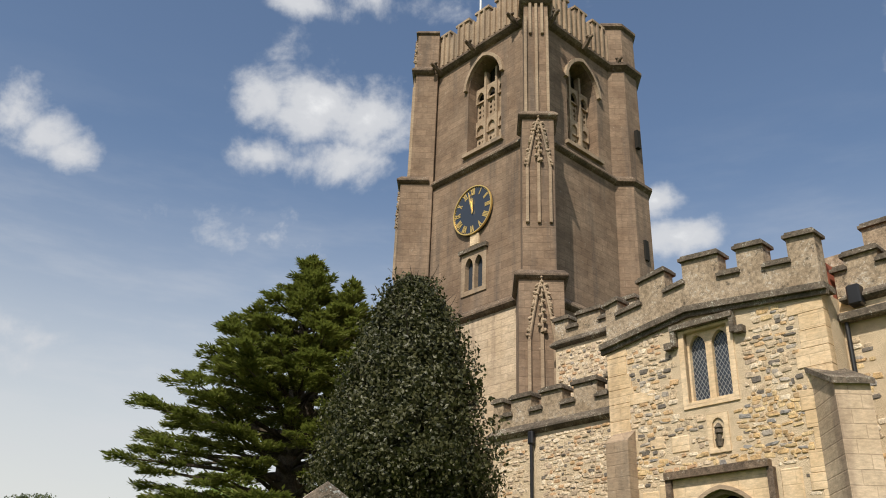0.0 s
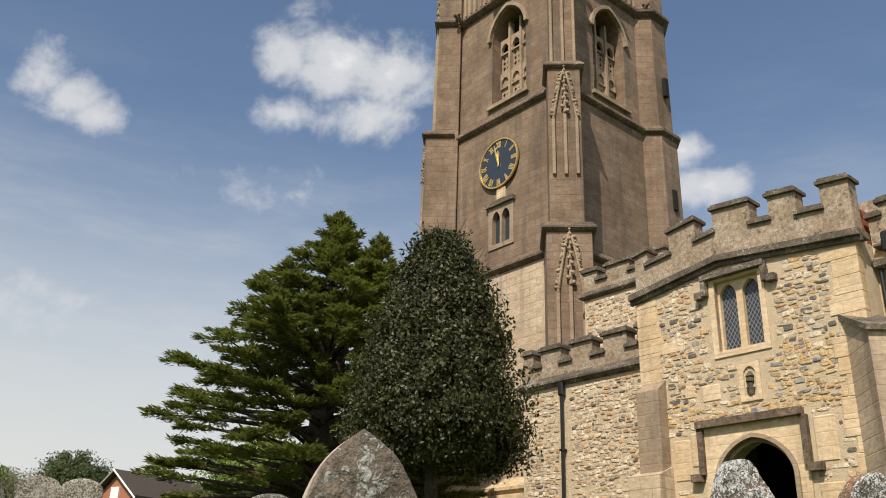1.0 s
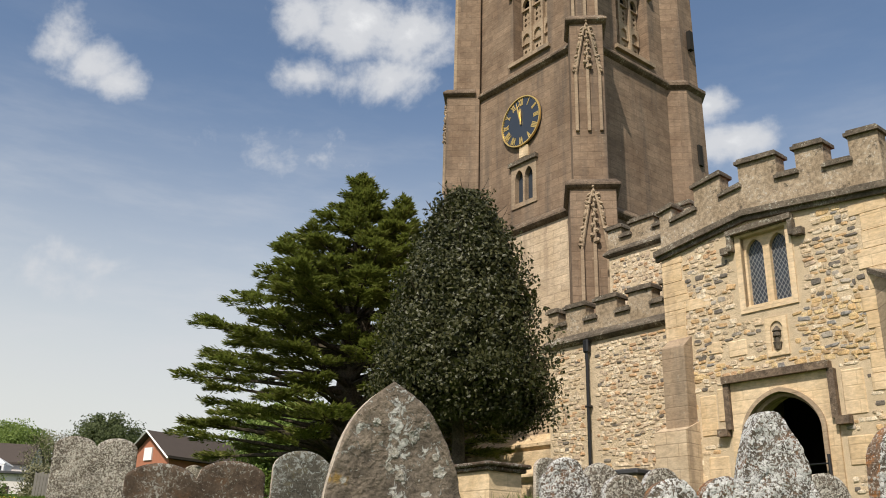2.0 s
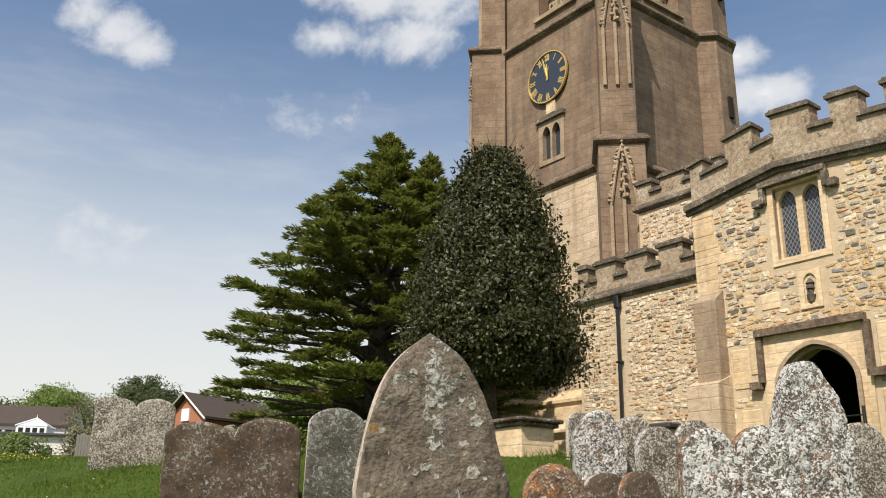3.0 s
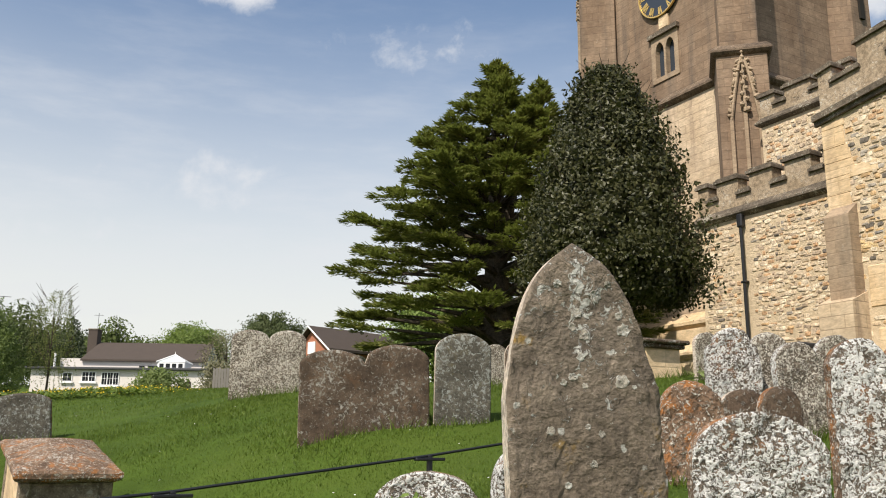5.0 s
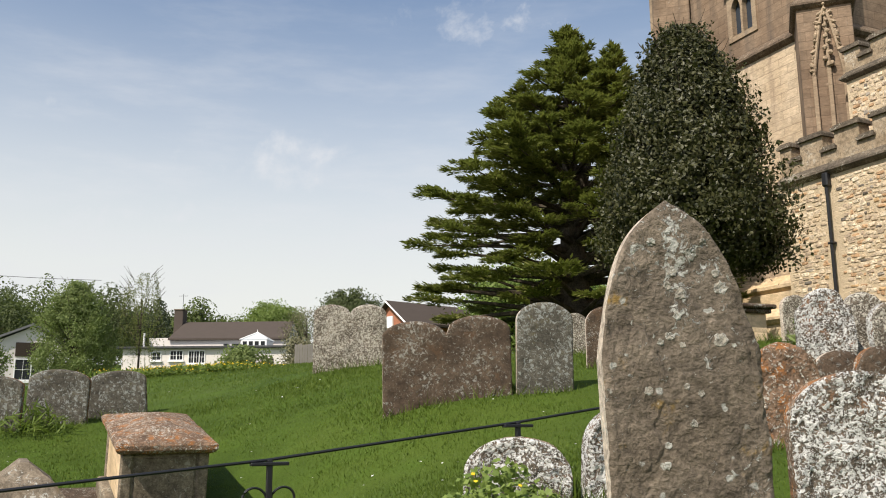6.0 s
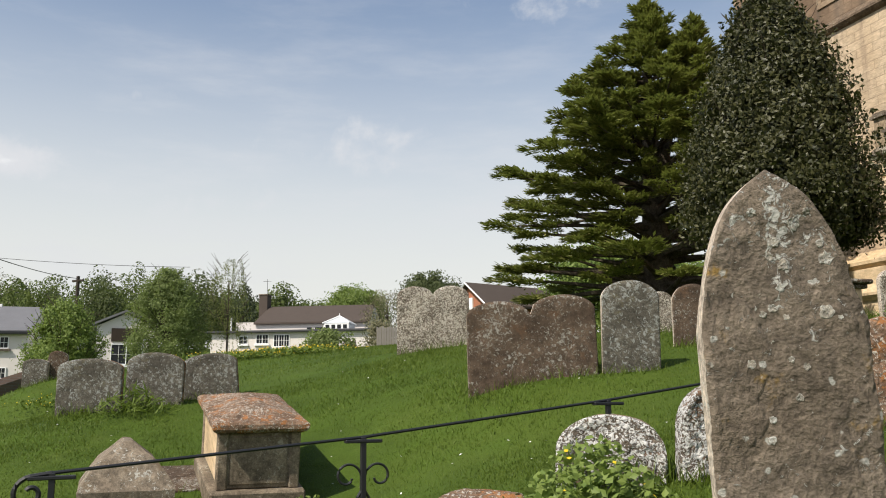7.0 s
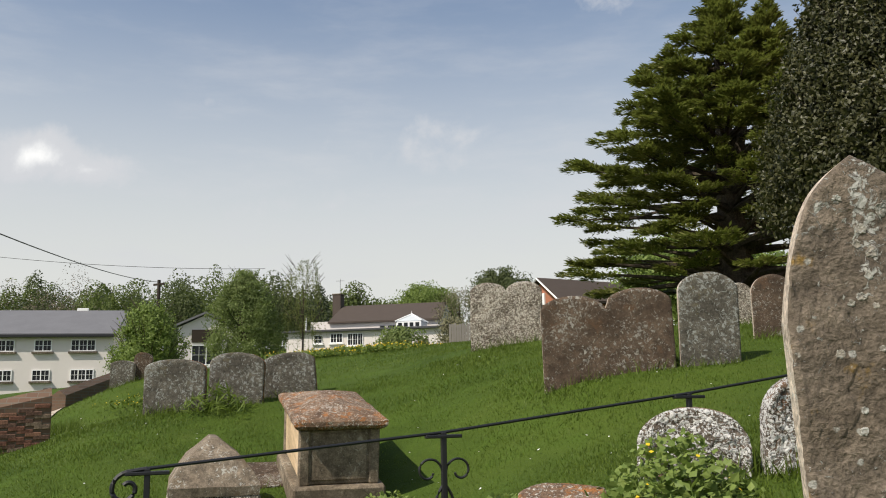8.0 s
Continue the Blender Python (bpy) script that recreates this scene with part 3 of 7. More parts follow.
# --- tower: three stages between x -21.1 and -15.65, y 18 and 23.5
TX0, TX1, TY0, TY1 = -21.10, -15.65, 18.0, 23.45
LEVELS = [1.5, 11.72, 17.35, 22.45]
BELFRY = arch(-18.98, -17.33, 18.05, 20.75, 21.85)
BELFRY_SIDE = arch(19.75, 21.45, 17.95, 20.55, 21.65)
for i, (z0, z1) in enumerate(zip(LEVELS, LEVELS[1:])):
    s = 0.10 * i
    x0, x1, y0, y1 = TX0 + s - 0.1, TX1 - s + 0.1, TY0 + s - 0.1, TY1 - s + 0.1
    front_holes, side_holes = [], []
    if i == 1:
        front_holes = [[(-18.80, 12.62), (-17.93, 12.62), (-17.93, 13.88), (-18.80, 13.88)]]
    if i == 2:
        front_holes, side_holes = [BELFRY], [BELFRY_SIDE]
    c_part("tower_wall", holed([(x0, z0), (x1, z0), (x1, z1), (x0, z1)], front_holes, y0, y0 + 0.7), TOWER if i else LOWER, "brown ashlar tower wall with rain streaks")
    side = Matrix(((0, -1, 0, 0), (1, 0, 0, 0), (0, 0, 1, 0), (0, 0, 0, 1)))
    c_part("tower_wall", holed([(y0 + 0.7, z0), (y1, z0), (y1, z1), (y0 + 0.7, z1)], side_holes, -x1, -x1 + 0.7, side), TOWER)
    c_part("tower_wall", box(x0, x0 + 0.7, y0 + 0.7, y1, z0, z1), TOWER)
    c_part("tower_wall", box(x0 + 0.7, x1 - 0.7, y1 - 0.7, y1, z0, z1), TOWER)
    if i < 2:
        c_part("string_course", setoff(x0, x1, y0, y1, z1, 0.16, 0.18), DARKTRIM, "moulded stone string course")
    else:
        c_part("cornice", setoff(x0, x1, y0, y1, z1, 0.22, 0.24), DARKTRIM, "dark moulded stone cornice")
c_part("tower_roof", box(TX0 + 0.7, TX1 - 0.7, TY0 + 0.7, TY1 - 0.7, 22.2, 22.4), LEAD)
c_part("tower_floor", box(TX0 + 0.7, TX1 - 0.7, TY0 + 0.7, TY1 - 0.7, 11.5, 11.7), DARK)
# plinth
c_part("plinth", setoff(TX0 - 0.1, TX1 + 0.1, TY0 - 0.1, TY1, 4.95, 0.30, 0.25), PALE, "moulded pale plinth")
c_part("plinth_wall", box(TX0 - 0.36, TX1 + 0.36, TY0 - 0.36, TY1, 1.5, 4.75), PALE)
c_part("plinth", setoff(TX0 - 0.36, TX1 + 0.36, TY0 - 0.36, TY1, 4.1, 0.16, 0.2), PALE)


def tower_battlement(name, a0, a1, low, high, m):
    """Panelled battlement along one side: wall, upright ribs, stepped merlons."""
    ob = c_part(name, prism([(a0, low), (a1, low), (a1, low + 1.28), (a0, low + 1.28)], 0, 0.3, m), TRIM, "panelled stone battlement with upright ribs")
    n = 5
    step = (a1 - a0) / (2 * n - 1)
    for i in range(n):
        b0, b1 = a0 + 2 * i * step - 0.06, a0 + (2 * i + 1) * step + 0.06
        bm = prism([(b0, low + 1.28), (b1, low + 1.28), (b1, high), (b0, high)], 0.0, 0.3, m)
        add_prism(bm, [(b0 - 0.05, high), (b1 + 0.05, high), (b1 + 0.05, high + 0.1), (b0 - 0.05, high + 0.1)], -0.06, 0.36, m)
        part("merlon", bm, TRIM, ob)
    ribs = int((a1 - a0) / 0.27)
    for i in range(ribs + 1):
        a = a0 + (a1 - a0) * i / ribs
        inside = any(a0 + 2 * j * step - 0.06 <= a <= a0 + (2 * j + 1) * step + 0.06 for j in range(n))
        part("rib", prism([(a - 0.035, low + 0.1), (a + 0.035, low + 0.1), (a + 0.035, (high if inside else low + 1.28)), (a - 0.035, (high if inside else low + 1.28))], -0.09, 0.0, m), TRIM, ob)


tower_battlement("battlement", -20.7, -16.0, 22.6, 24.15, pose(0, 18.12, 0))
tower_battlement("battlement", 18.35, 23.1, 22.6, 24.15, Matrix(((0, -1, 0, -15.77), (1, 0, 0, 0), (0, 0, 1, 0), (0, 0, 0, 1))))
tower_battlement("battlement", -20.9, -15.8, 22.6, 24.15, pose(0, 23.2, 0))


def crocket_gable(parent, y, z0, z1, wide, m):
    """Blind niche with a crocketed ogee canopy on the face of a buttress; canopy between z0 and z1."""
    for side in (-1, 1):
        rib = [(side * wide * (1 - t) ** 0.7 * 0.5, y - 0.05, z0 + (z1 - z0) * t) for t in [j / 14 for j in range(15)]]
        bm = tube([m @ Vector(p) for p in rib], 0.045, 6)
        for j in range(1, 14):
            a, _, b = rib[j]
            bmesh.ops.create_icosphere(bm, subdivisions=1, radius=0.052 + 0.016 * (j % 3), matrix=Matrix.Translation(m @ Vector((a + side * 0.05, y - 0.05, b))) @ pose(0, 0, 0, 20 * j, 30 * j, 17 * j) @ Matrix.Diagonal((1.5, 0.8, 0.7, 1)))
        part("crocket_rib", bm, TRIM, parent, "leaf-carved ogee canopy")
        part("shaft", box(side * wide * 0.5 - 0.05, side * wide * 0.5 + 0.05, y - 0.09, y + 0.02, z0 - 1.9, z0, 0.015, m), TRIM, parent)
    part("shaft", box(-0.05, 0.05, y - 0.08, y + 0.02, z0 - 1.9, z0 + 0.4, 0.015, m), TRIM, parent)
    bm = tube([m @ Vector((0, y - 0.08, z0 + 0.2)), m @ Vector((0, y - 0.08, z1 + 0.2))], 0.05, 6, 0.02)
    for j in range(12):
        bmesh.ops.create_icosphere(bm, subdivisions=1, radius=0.085 - 0.004 * j, matrix=Matrix.Translation(m @ Vector((0.07 * (-1) ** j * (1 - j / 12), y - 0.1, z0 + 0.25 + (z1 - z0 - 0.15) * j / 11))) @ pose(0, 0, 0, 31 * j, 47 * j, 0))
    part("finial", bm, TRIM, parent)


def buttress(cx, cy, turn):
    """A stepped diagonal buttress with canopied niches, growing from one corner."""
    m = pose(cx, cy, 0, 0, 0, turn)
    steps = [(0.64, 1.30, 1.5, 11.75), (0.50, 0.82, 11.75, 17.5), (0.41, 0.50, 17.5, 24.3)]
    for w, p, z0, z1 in steps:
        c = c_part("buttress_stage", box(-w, w, -p, 0.35, z0, z1, 0.02, m), TOWER, "stepped corner buttress of brown ashlar")
        if z1 < 20:
            c_part("set_off", setoff(-w, w, -p, 0.2, z1, 0.13, 0.15, m), DARKTRIM)
            crocket_gable(c, -p, z1 - 1.95, z1 - 0.2, 0.70, m)
        else:
            for a in (-w + 0.05, 0, w - 0.05):
                part("shaft", box(a - 0.05, a + 0.05, -p - 0.1, -p + 0.02, z0 + 0.2, 21.7, 0.015, m), TRIM, c)
            part("cap", setoff(-w, w, -p, 0.35, z1, 0.08, 0.1, m), DARKTRIM, c)
            part("cornice_return", setoff(-w, w, -p, 0.2, 22.45, 0.16, 0.2, m), DARKTRIM, c)
            crocket_gable(c, -p, 22.9, 24.1, 0.4, m)


buttress(TX1, TY0, 45)
buttress(TX0, TY0, -45)

# stair turret at the far corner: eight-sided
bm = bmesh.new()
rings = []
for z, r in ((1.5, 1.30), (11.7, 1.26), (11.72, 1.18), (17.3, 1.15), (17.35, 1.06), (24.4, 1.0)):
    rings.append([bm.verts.new((-16.25 + r * math.cos(math.pi / 8 + j * math.pi / 4), 23.05 + r * math.sin(math.pi / 8 + j * math.pi / 4), z)) for j in range(8)])
for a, b in zip(rings, rings[1:]):
    for j in range(8):
        bm.faces.new((a[j], a[(j + 1) % 8], b[(j + 1) % 8], b[j]))
bm.faces.new(rings[-1])
turret = c_part("stair_turret", bm, TOWER, "eight-sided stair turret with slit windows")
for z, r in ((11.72, 1.4), (17.35, 1.3), (22.45, 1.24), (24.4, 1.12)):
    bm = bmesh.new()
    rings = [[bm.verts.new((-16.25 + q * math.cos(math.pi / 8 + j * math.pi / 4), 23.05 + q * math.sin(math.pi / 8 + j * math.pi / 4), z + h)) for j in range(8)] for q, h in ((r - 0.22, -0.25), (r, -0.08), (r, 0.03), (r - 0.25, 0.25))]
    for a, b in zip(rings, rings[1:]):
        for j in range(8):
            bm.faces.new((a[j], a[(j + 1) % 8], b[(j + 1) % 8], b[j]))
    part("turret_string", bm, DARKTRIM, turret)
# near-black blocks: the shade inside the slits is their colour
for z in (14.4, 18.9):
    part("slit_window", box(-15.24, -15.10, 22.95, 23.15, z, z + 0.75), DARK, turret, "dark slit window")

# flagpole
flag = thing("flagpole", "white painted flagpole on the tower roof", "flagpole", CH @ pose(-21.0, 20.6, 22.4))
part("pole", tube([(0, 0, 0), (0, 0, 6.5)], 0.06, 10, 0.04), WHITE_FRAME, flag)


def tracery(x0, x1, z0, spring, top, lights, y, m, grille=True):
    """Stone bars, heads and pierced panels of a belfry window."""
    w = c_part("belfry_window", prism(arch(x0 - 0.14, x1 + 0.14, z0 - 0.02, spring, top + 0.16)[:1] + [(x0 - 0.14, z0 - 0.16), (x1 + 0.14, z0 - 0.16), (x1 + 0.14, z0 - 0.02)], y - 0.12, y + 0.02, m), TRIM, "tall belfry window with pierced stone tracery")
    outer, inner = arch(x0 - 0.16, x1 + 0.16, z0, spring, top + 0.17)[2:], arch(x0 - 0.03, x1 + 0.03, z0, spring, top + 0.03)[2:]
    bm = bmesh.new()
    for (a, b), (c, d) in zip(zip(outer, outer[1:]), zip(inner, inner[1:])):
        add_prism(bm, [a, b, d, c], y - 0.13, y + 0.02, m)
    part("hood_mould", bm, TRIM, w)
    # near-black sheet for the shade behind the tracery
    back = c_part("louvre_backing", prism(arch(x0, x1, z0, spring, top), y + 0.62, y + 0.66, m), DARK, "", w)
    step = (x1 - x0) / lights
    for i in range(1, lights):
        rise = top - abs(i - lights / 2) / (lights / 2) * (top - spring) * 0.75 - 0.05
        part("mullion", prism([(x0 + i * step - 0.05, z0), (x0 + i * step + 0.05, z0), (x0 + i * step + 0.05, rise), (x0 + i * step - 0.05, rise)], y + 0.30, y + 0.52, m), TRIM, w)
    mid = z0 + (spring - z0) * 0.42
    for zz, h in ((mid, 0.30), (spring - 0.15, 0.34)):
        for i in range(lights):
            a, b = x0 + i * step + 0.05, x0 + (i + 1) * step - 0.05
            head = arch(a, b, zz - 0.3, zz - h * 0.4, zz + h * 0.45, 5)
            part("light_head", holed([(a, zz - 0.3), (b, zz - 0.3), (b, zz + 0.34), (a, zz + 0.34)], [[(a + (p - a) * 0.8 + (b - a) * 0.1, q + 0.01) for p, q in head[2:]] + [(a + 0.05, zz - 0.28), (b - 0.05, zz - 0.28)]], y + 0.36, y + 0.47, m), TRIM, w)
    for i in range(lights):
        a, b = x0 + i * step + 0.05, x0 + (i + 1) * step - 0.05
        holes, z = [], z0 + 0.06
        while z < spring - 0.5:
            if abs(z - mid + 0.1) > 0.36:
                for u in (0.12, 0.56):
                    c = a + (b - a) * (u + 0.16)
                    r = (b - a) * 0.15
                    holes.append([(c - r, z + 0.09), (c, z), (c + r, z + 0.09), (c, z + 0.18)])
            z += 0.22
        part("pierced_panel", holed([(a, z0), (b, z0), (b, spring - 0.3), (a, spring - 0.3)], holes, y + 0.44, y + 0.50, m), TRIM, w)


tracery(-18.98, -17.33, 18.05, 20.75, 21.85, 3, 18.1, Matrix())
tracery(19.75, 21.45, 17.95, 20.55, 21.65, 3, 15.75, side)

# carved beasts under the tower cornice
for i, (gx, gy, turn) in enumerate(((-20.45, 17.95, 0), (-18.6, 17.95, 0), (-16.5, 17.95, 0), (-15.55, 18.7, 90), (-15.55, 20.6, 90), (-15.55, 22.4, 90))):
    m = pose(gx, gy, 22.33, 0, 0, turn) @ pose(0, 0, 0, -18 - 4 * i)
    bm = tube([m @ Vector((0, 0.1, 0)), m @ Vector((0.02, -0.15, 0.02)), m @ Vector((-0.02, -0.38, 0.06)), m @ Vector((0, -0.52, 0.02))], 0.13, 7, 0.05)
    for dx in (-0.09, 0.09):
        bmesh.ops.create_icosphere(bm, subdivisions=1, radius=0.07, matrix=m @ Matrix.Translation((dx, -0.36, 0.12)))
    c_part("gargoyle", bm, DARKTRIM, "weathered stone beast")

# small two-light window under the clock
w = c_part("tower_window", holed([(-18.95, 12.5), (-17.80, 12.5), (-17.80, 14.0), (-18.95, 14.0)], [arch(-18.77, -18.41, 12.66, 13.5, 13.82, 5), arch(-18.33, -17.97, 12.66, 13.5, 13.82, 5)], 17.96, 18.2), TRIM, "two-light stone window")
part("hood_mould", prism([(-19.02, 14.0), (-17.74, 14.0), (-17.74, 14.14), (-19.02, 14.14)], 17.86, 18.05), COPING, w)
for x in (-18.59, -18.15):
    part("pane", box(x - 0.2, x + 0.2, 18.14, 18.16, 12.64, 13.84), GLASS, w, "dark leaded glass")
part("sill_block", box(-18.55, -18.15, 17.92, 18.02, 14.2, 14.62, 0.02), PALE, w)

# --- clock
clock = thing("tower_clock", "round blue-black tower clock with gilded numerals showing noon", "clock", CH @ pose(-18.42, 17.95, 15.52) @ pose(0, 0, 0, 90))
R = 0.88
bm = bmesh.new()
bmesh.ops.create_cone(bm, cap_ends=True, segments=64, radius1=R, radius2=R, depth=0.1)
part("dial", bm, CLOCK_BLUE, clock)
bm = bmesh.new()
for i in range(64):
    a0, a1 = 2 * math.pi * i / 64, 2 * math.pi * (i + 1) / 64
    for r0, r1 in ((R - 0.015, R + 0.022),):
        vs = [bm.verts.new((r * math.cos(a), r * math.sin(a), h)) for h in (0.02, 0.09) for r, a in ((r0, a0), (r1, a0), (r1, a1), (r0, a1))]
        for q in ((4, 5, 6, 7), (0, 4, 7, 3), (1, 2, 6, 5)):
            bm.faces.new([vs[j] for j in q])
part("rim", bm, GOLD, clock, "gilded rim")
NUMERALS = {1: "I", 2: "II", 3: "III", 4: "IIII", 5: "V", 6: "VI", 7: "VII", 8: "VIII", 9: "IX", 10: "X", 11: "XI", 12: "XII"}
for hour, text in NUMERALS.items():
    a = math.pi / 2 - hour * math.pi / 6
    bm = bmesh.new()
    width = {"I": 0.05, "V": 0.11, "X": 0.11}
    x = -sum(width[c] for c in text) / 2
    for c in text:
        w = width[c]
        lines = {"I": [((0.5, 0), (0.5, 1))], "V": [((0.1, 1), (0.5, 0)), ((0.9, 1), (0.5, 0))], "X": [((0.1, 0), (0.9, 1)), ((0.1, 1), (0.9, 0))]}[c]
        for (u0, v0), (u1, v1) in lines:
            p, q = Vector((x + u0 * w, v0 * 0.24 - 0.12, 0)), Vector((x + u1 * w, v1 * 0.24 - 0.12, 0))
            way = (q - p).normalized()
            off = Vector((-way.y, way.x, 0)) * 0.017
            quad = [p - off, q - off, q + off, p + off]
            lo = [bm.verts.new(v) for v in quad]
            hi = [bm.verts.new(v + Vector((0, 0, 0.012))) for v in quad]
            bm.faces.new(hi)
            for j in range(4):
                bm.faces.new((lo[j], lo[(j + 1) % 4], hi[(j + 1) % 4], hi[j]))
        x += w
    part("numeral", bm, GOLD, clock, "", pose(0.70 * math.cos(a), 0.70 * math.sin(a), 0.051, 0, 0, math.degrees(a) - 90))
for i in range(60):
    a = i * math.pi / 30
    part("minute_mark", box(-0.008, 0.008, -0.02, 0.02, 0, 0.01), GOLD, clock, "", pose(0.845 * math.cos(a), 0.845 * math.sin(a), 0.051, 0, 0, math.degrees(a) - 90))
for name, size, angle, wide, h in (("hour_hand", 0.46, 92, 0.05, 0.07), ("minute_hand", 0.74, 104, 0.035, 0.085)):
    bm = bmesh.new()
    outline = [(-wide * 0.5, -0.14), (wide * 0.5, -0.14), (wide, size * 0.55), (wide * 0.35, size), (-wide * 0.35, size), (-wide, size * 0.55)]
    lo = [bm.verts.new((a, b, 0)) for a, b in outline]
    hi = [bm.verts.new((a, b, 0.015)) for a, b in outline]
    bm.faces.new(hi), bm.faces.new(lo[::-1])
    for j in range(6):
        bm.faces.new((lo[j], lo[(j + 1) % 6], hi[(j + 1) % 6], hi[j]))
    part(name, bm, GOLD, clock, "gilded clock hand", pose(0, 0, h, 0, 0, angle - 90))

# --- porch: x -11.05 to -6.2, front at y 15
PX0, PX1, PY = -11.05, -6.20, 15.0
DOOR = low_arch(-9.37, -7.82, 2.4, 4.08, 4.84)
WINDOW = [(-9.12, 6.55), (-8.14, 6.55), (-8.14, 8.02), (-9.12, 8.02)]
NICHE = low_arch(-8.66, -8.40, 5.60, 6.02, 6.17, 5)
PEAK = (-8.95, 8.56)
porch = c_part("porch_wall", holed([(PX0, 1.5), (PX1, 1.5), (PX1, 8.26), PEAK, (PX0, 8.22)], [DOOR, WINDOW], PY, PY + 0.55), MORTAR, "porch front of flint, rubble and golden stone bands")
c_part("porch_wall", box(PX0, PX0 + 0.5, PY + 0.55, 19.0, 1.5, 8.2), MORTAR)
c_part("porch_wall", box(PX1 - 0.5, PX1, PY + 0.55, 19.0, 1.5, 8.2), MORTAR)
# back wall and ceiling near-black: the porch's shade is put into their colour
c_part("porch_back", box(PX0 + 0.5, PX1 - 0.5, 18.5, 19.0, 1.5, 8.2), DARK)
c_part("porch_floor", box(PX0 + 0.5, PX1 - 0.5, PY + 0.55, 18.5, 2.2, 2.5), PALE)
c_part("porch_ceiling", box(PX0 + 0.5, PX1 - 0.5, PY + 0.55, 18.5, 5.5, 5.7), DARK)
# gabled string and battlement
for a, b in (((PX0 - 0.12, 8.22), PEAK), (PEAK, (PX1 + 0.16, 8.26))):
    bm = bmesh.new()
    add_prism(bm, [(a[0], a[1] - 0.13), (b[0], b[1] - 0.13), b, a], PY - 0.16, PY + 0.3, Matrix())
    add_prism(bm, [(a[0], a[1] - 0.22), (b[0], b[1] - 0.22), (b[0], b[1] - 0.13), (a[0], a[1] - 0.13)], PY - 0.08, PY, Matrix())
    bmesh.ops.recalc_face_normals(bm, faces=bm.faces)
    c_part("string_course", bm, COPING, "dark weathered string course")


def line_z(x):
    a, b = ((PX0, 8.22), PEAK) if x < PEAK[0] else (PEAK, (PX1, 8.26))
    return a[1] + (b[1] - a[1]) * (x - a[0]) / (b[0] - a[0])


def merlon(name, x0, x1, y, low0, low1, top0, top1, deep=0.32, parent=None):
    bm = prism([(x0, low0), (x1, low1), (x1, top1), (x0, top0)], y, y + deep)
    ob = c_part(name, bm, PARAPET, "" if name == "embrasure" else "battlement merlon with coping", parent)
    cap = prism([(x0 - 0.05, top0), (x1 + 0.05, top1), (x1 + 0.05, top1 + 0.07), (x0 - 0.05, top0 + 0.07)], y - 0.07, y + deep + 0.07)
    add_prism(cap, [(x0 - 0.03, top0 + 0.07), (x1 + 0.03, top1 + 0.07), (x1, top1 + 0.13), (x0, top0 + 0.13)], y - 0.02, y + deep + 0.02, Matrix())
    part("coping", cap, COPING, ob, "dark lichened coping")
    return ob


EDGES = [-11.05, -10.72, -10.12, -9.46, -9.02, -8.17, -7.76, -7.19, -6.70, -6.15]
for i, (x0, x1) in enumerate(zip(EDGES, EDGES[1:])):
    base0, base1 = line_z(x0), line_z(x1)
    if i == 0:
        merlon("merlon", x0, x1, PY, base0, base1, 9.12, 9.20)
    elif i % 2 == 0:
        merlon("merlon", x0, x1, PY, base0, base1, base0 + 1.07, base1 + 1.07)
    else:
        merlon("embrasure", x0, x1, PY, base0, base1, base0 + 0.56, base1 + 0.56)

# porch window: two pointed lights under a square hood
w = c_part("porch_window", holed([(-9.24, 6.44), (-8.02, 6.44), (-8.02, 8.08), (-9.24, 8.08)], [[(-9.12, 6.56), (-8.14, 6.56), (-8.14, 8.03), (-9.12, 8.03)]], PY - 0.03, PY + 0.12), PALE, "two-light porch window in yellow stone")
part("tracery", holed([(-9.118, 6.562), (-8.142, 6.562), (-8.142, 8.028), (-9.118, 8.028)], [arch(-9.07, -8.70, 6.61, 7.70, 7.97, 8), arch(-8.56, -8.19, 6.61, 7.70, 7.97, 8)], PY + 0.09, PY + 0.26), PALE, w, "mullion and arched heads")
for x in (-8.885, -8.375):
    pane = part("pane", box(x - 0.20, x + 0.20, PY + 0.19, PY + 0.21, 6.58, 7.99), GLASS, w, "diamond-leaded glass")
    bm = bmesh.new()
    for sgn in (-1, 1):
        for j in range(-3, 13):
            z = 6.58 + j * 0.135
            p, q = Vector((x - 0.20, PY + 0.182, z)), Vector((x + 0.20, PY + 0.182, z + sgn * 0.62))
            if sgn < 0:
                p.z, q.z = p.z + 0.31, q.z + 0.31
            t0 = max(0.0, (6.58 - p.z) / (q.z - p.z) if sgn > 0 else (7.97 - p.z) / (q.z - p.z))
            t1 = min(1.0, (7.97 - p.z) / (q.z - p.z) if sgn > 0 else (6.58 - p.z) / (q.z - p.z))
            if t1 - t0 > 0.05:
                a, b = p + (q - p) * t0, p + (q - p) * t1
                off = Vector((-(b - a).z, 0, (b - a).x)).normalized() * 0.0042
                lo = [bm.verts.new(v) for v in (a - off, b - off, b + off, a + off)]
                hi = [bm.verts.new(v.co + Vector((0, -0.008, 0))) for v in lo]
                bm.faces.new(hi)
                for s4 in range(4):
                    bm.faces.new((lo[s4], lo[(s4 + 1) % 4], hi[(s4 + 1) % 4], hi[s4]))
    part("lead_came", bm, m_plain("lead came", (0.3, 0.3, 0.3), 0.1) if x < -8.5 else bpy.data.materials["lead came"], w, "grey lead lattice")["kind"] = "stuff"
bm = bmesh.new()
add_prism(bm, [(-9.36, 8.085), (-7.94, 8.085), (-7.94, 8.20), (-9.36, 8.20)], PY - 0.16, PY + 0.02, Matrix())
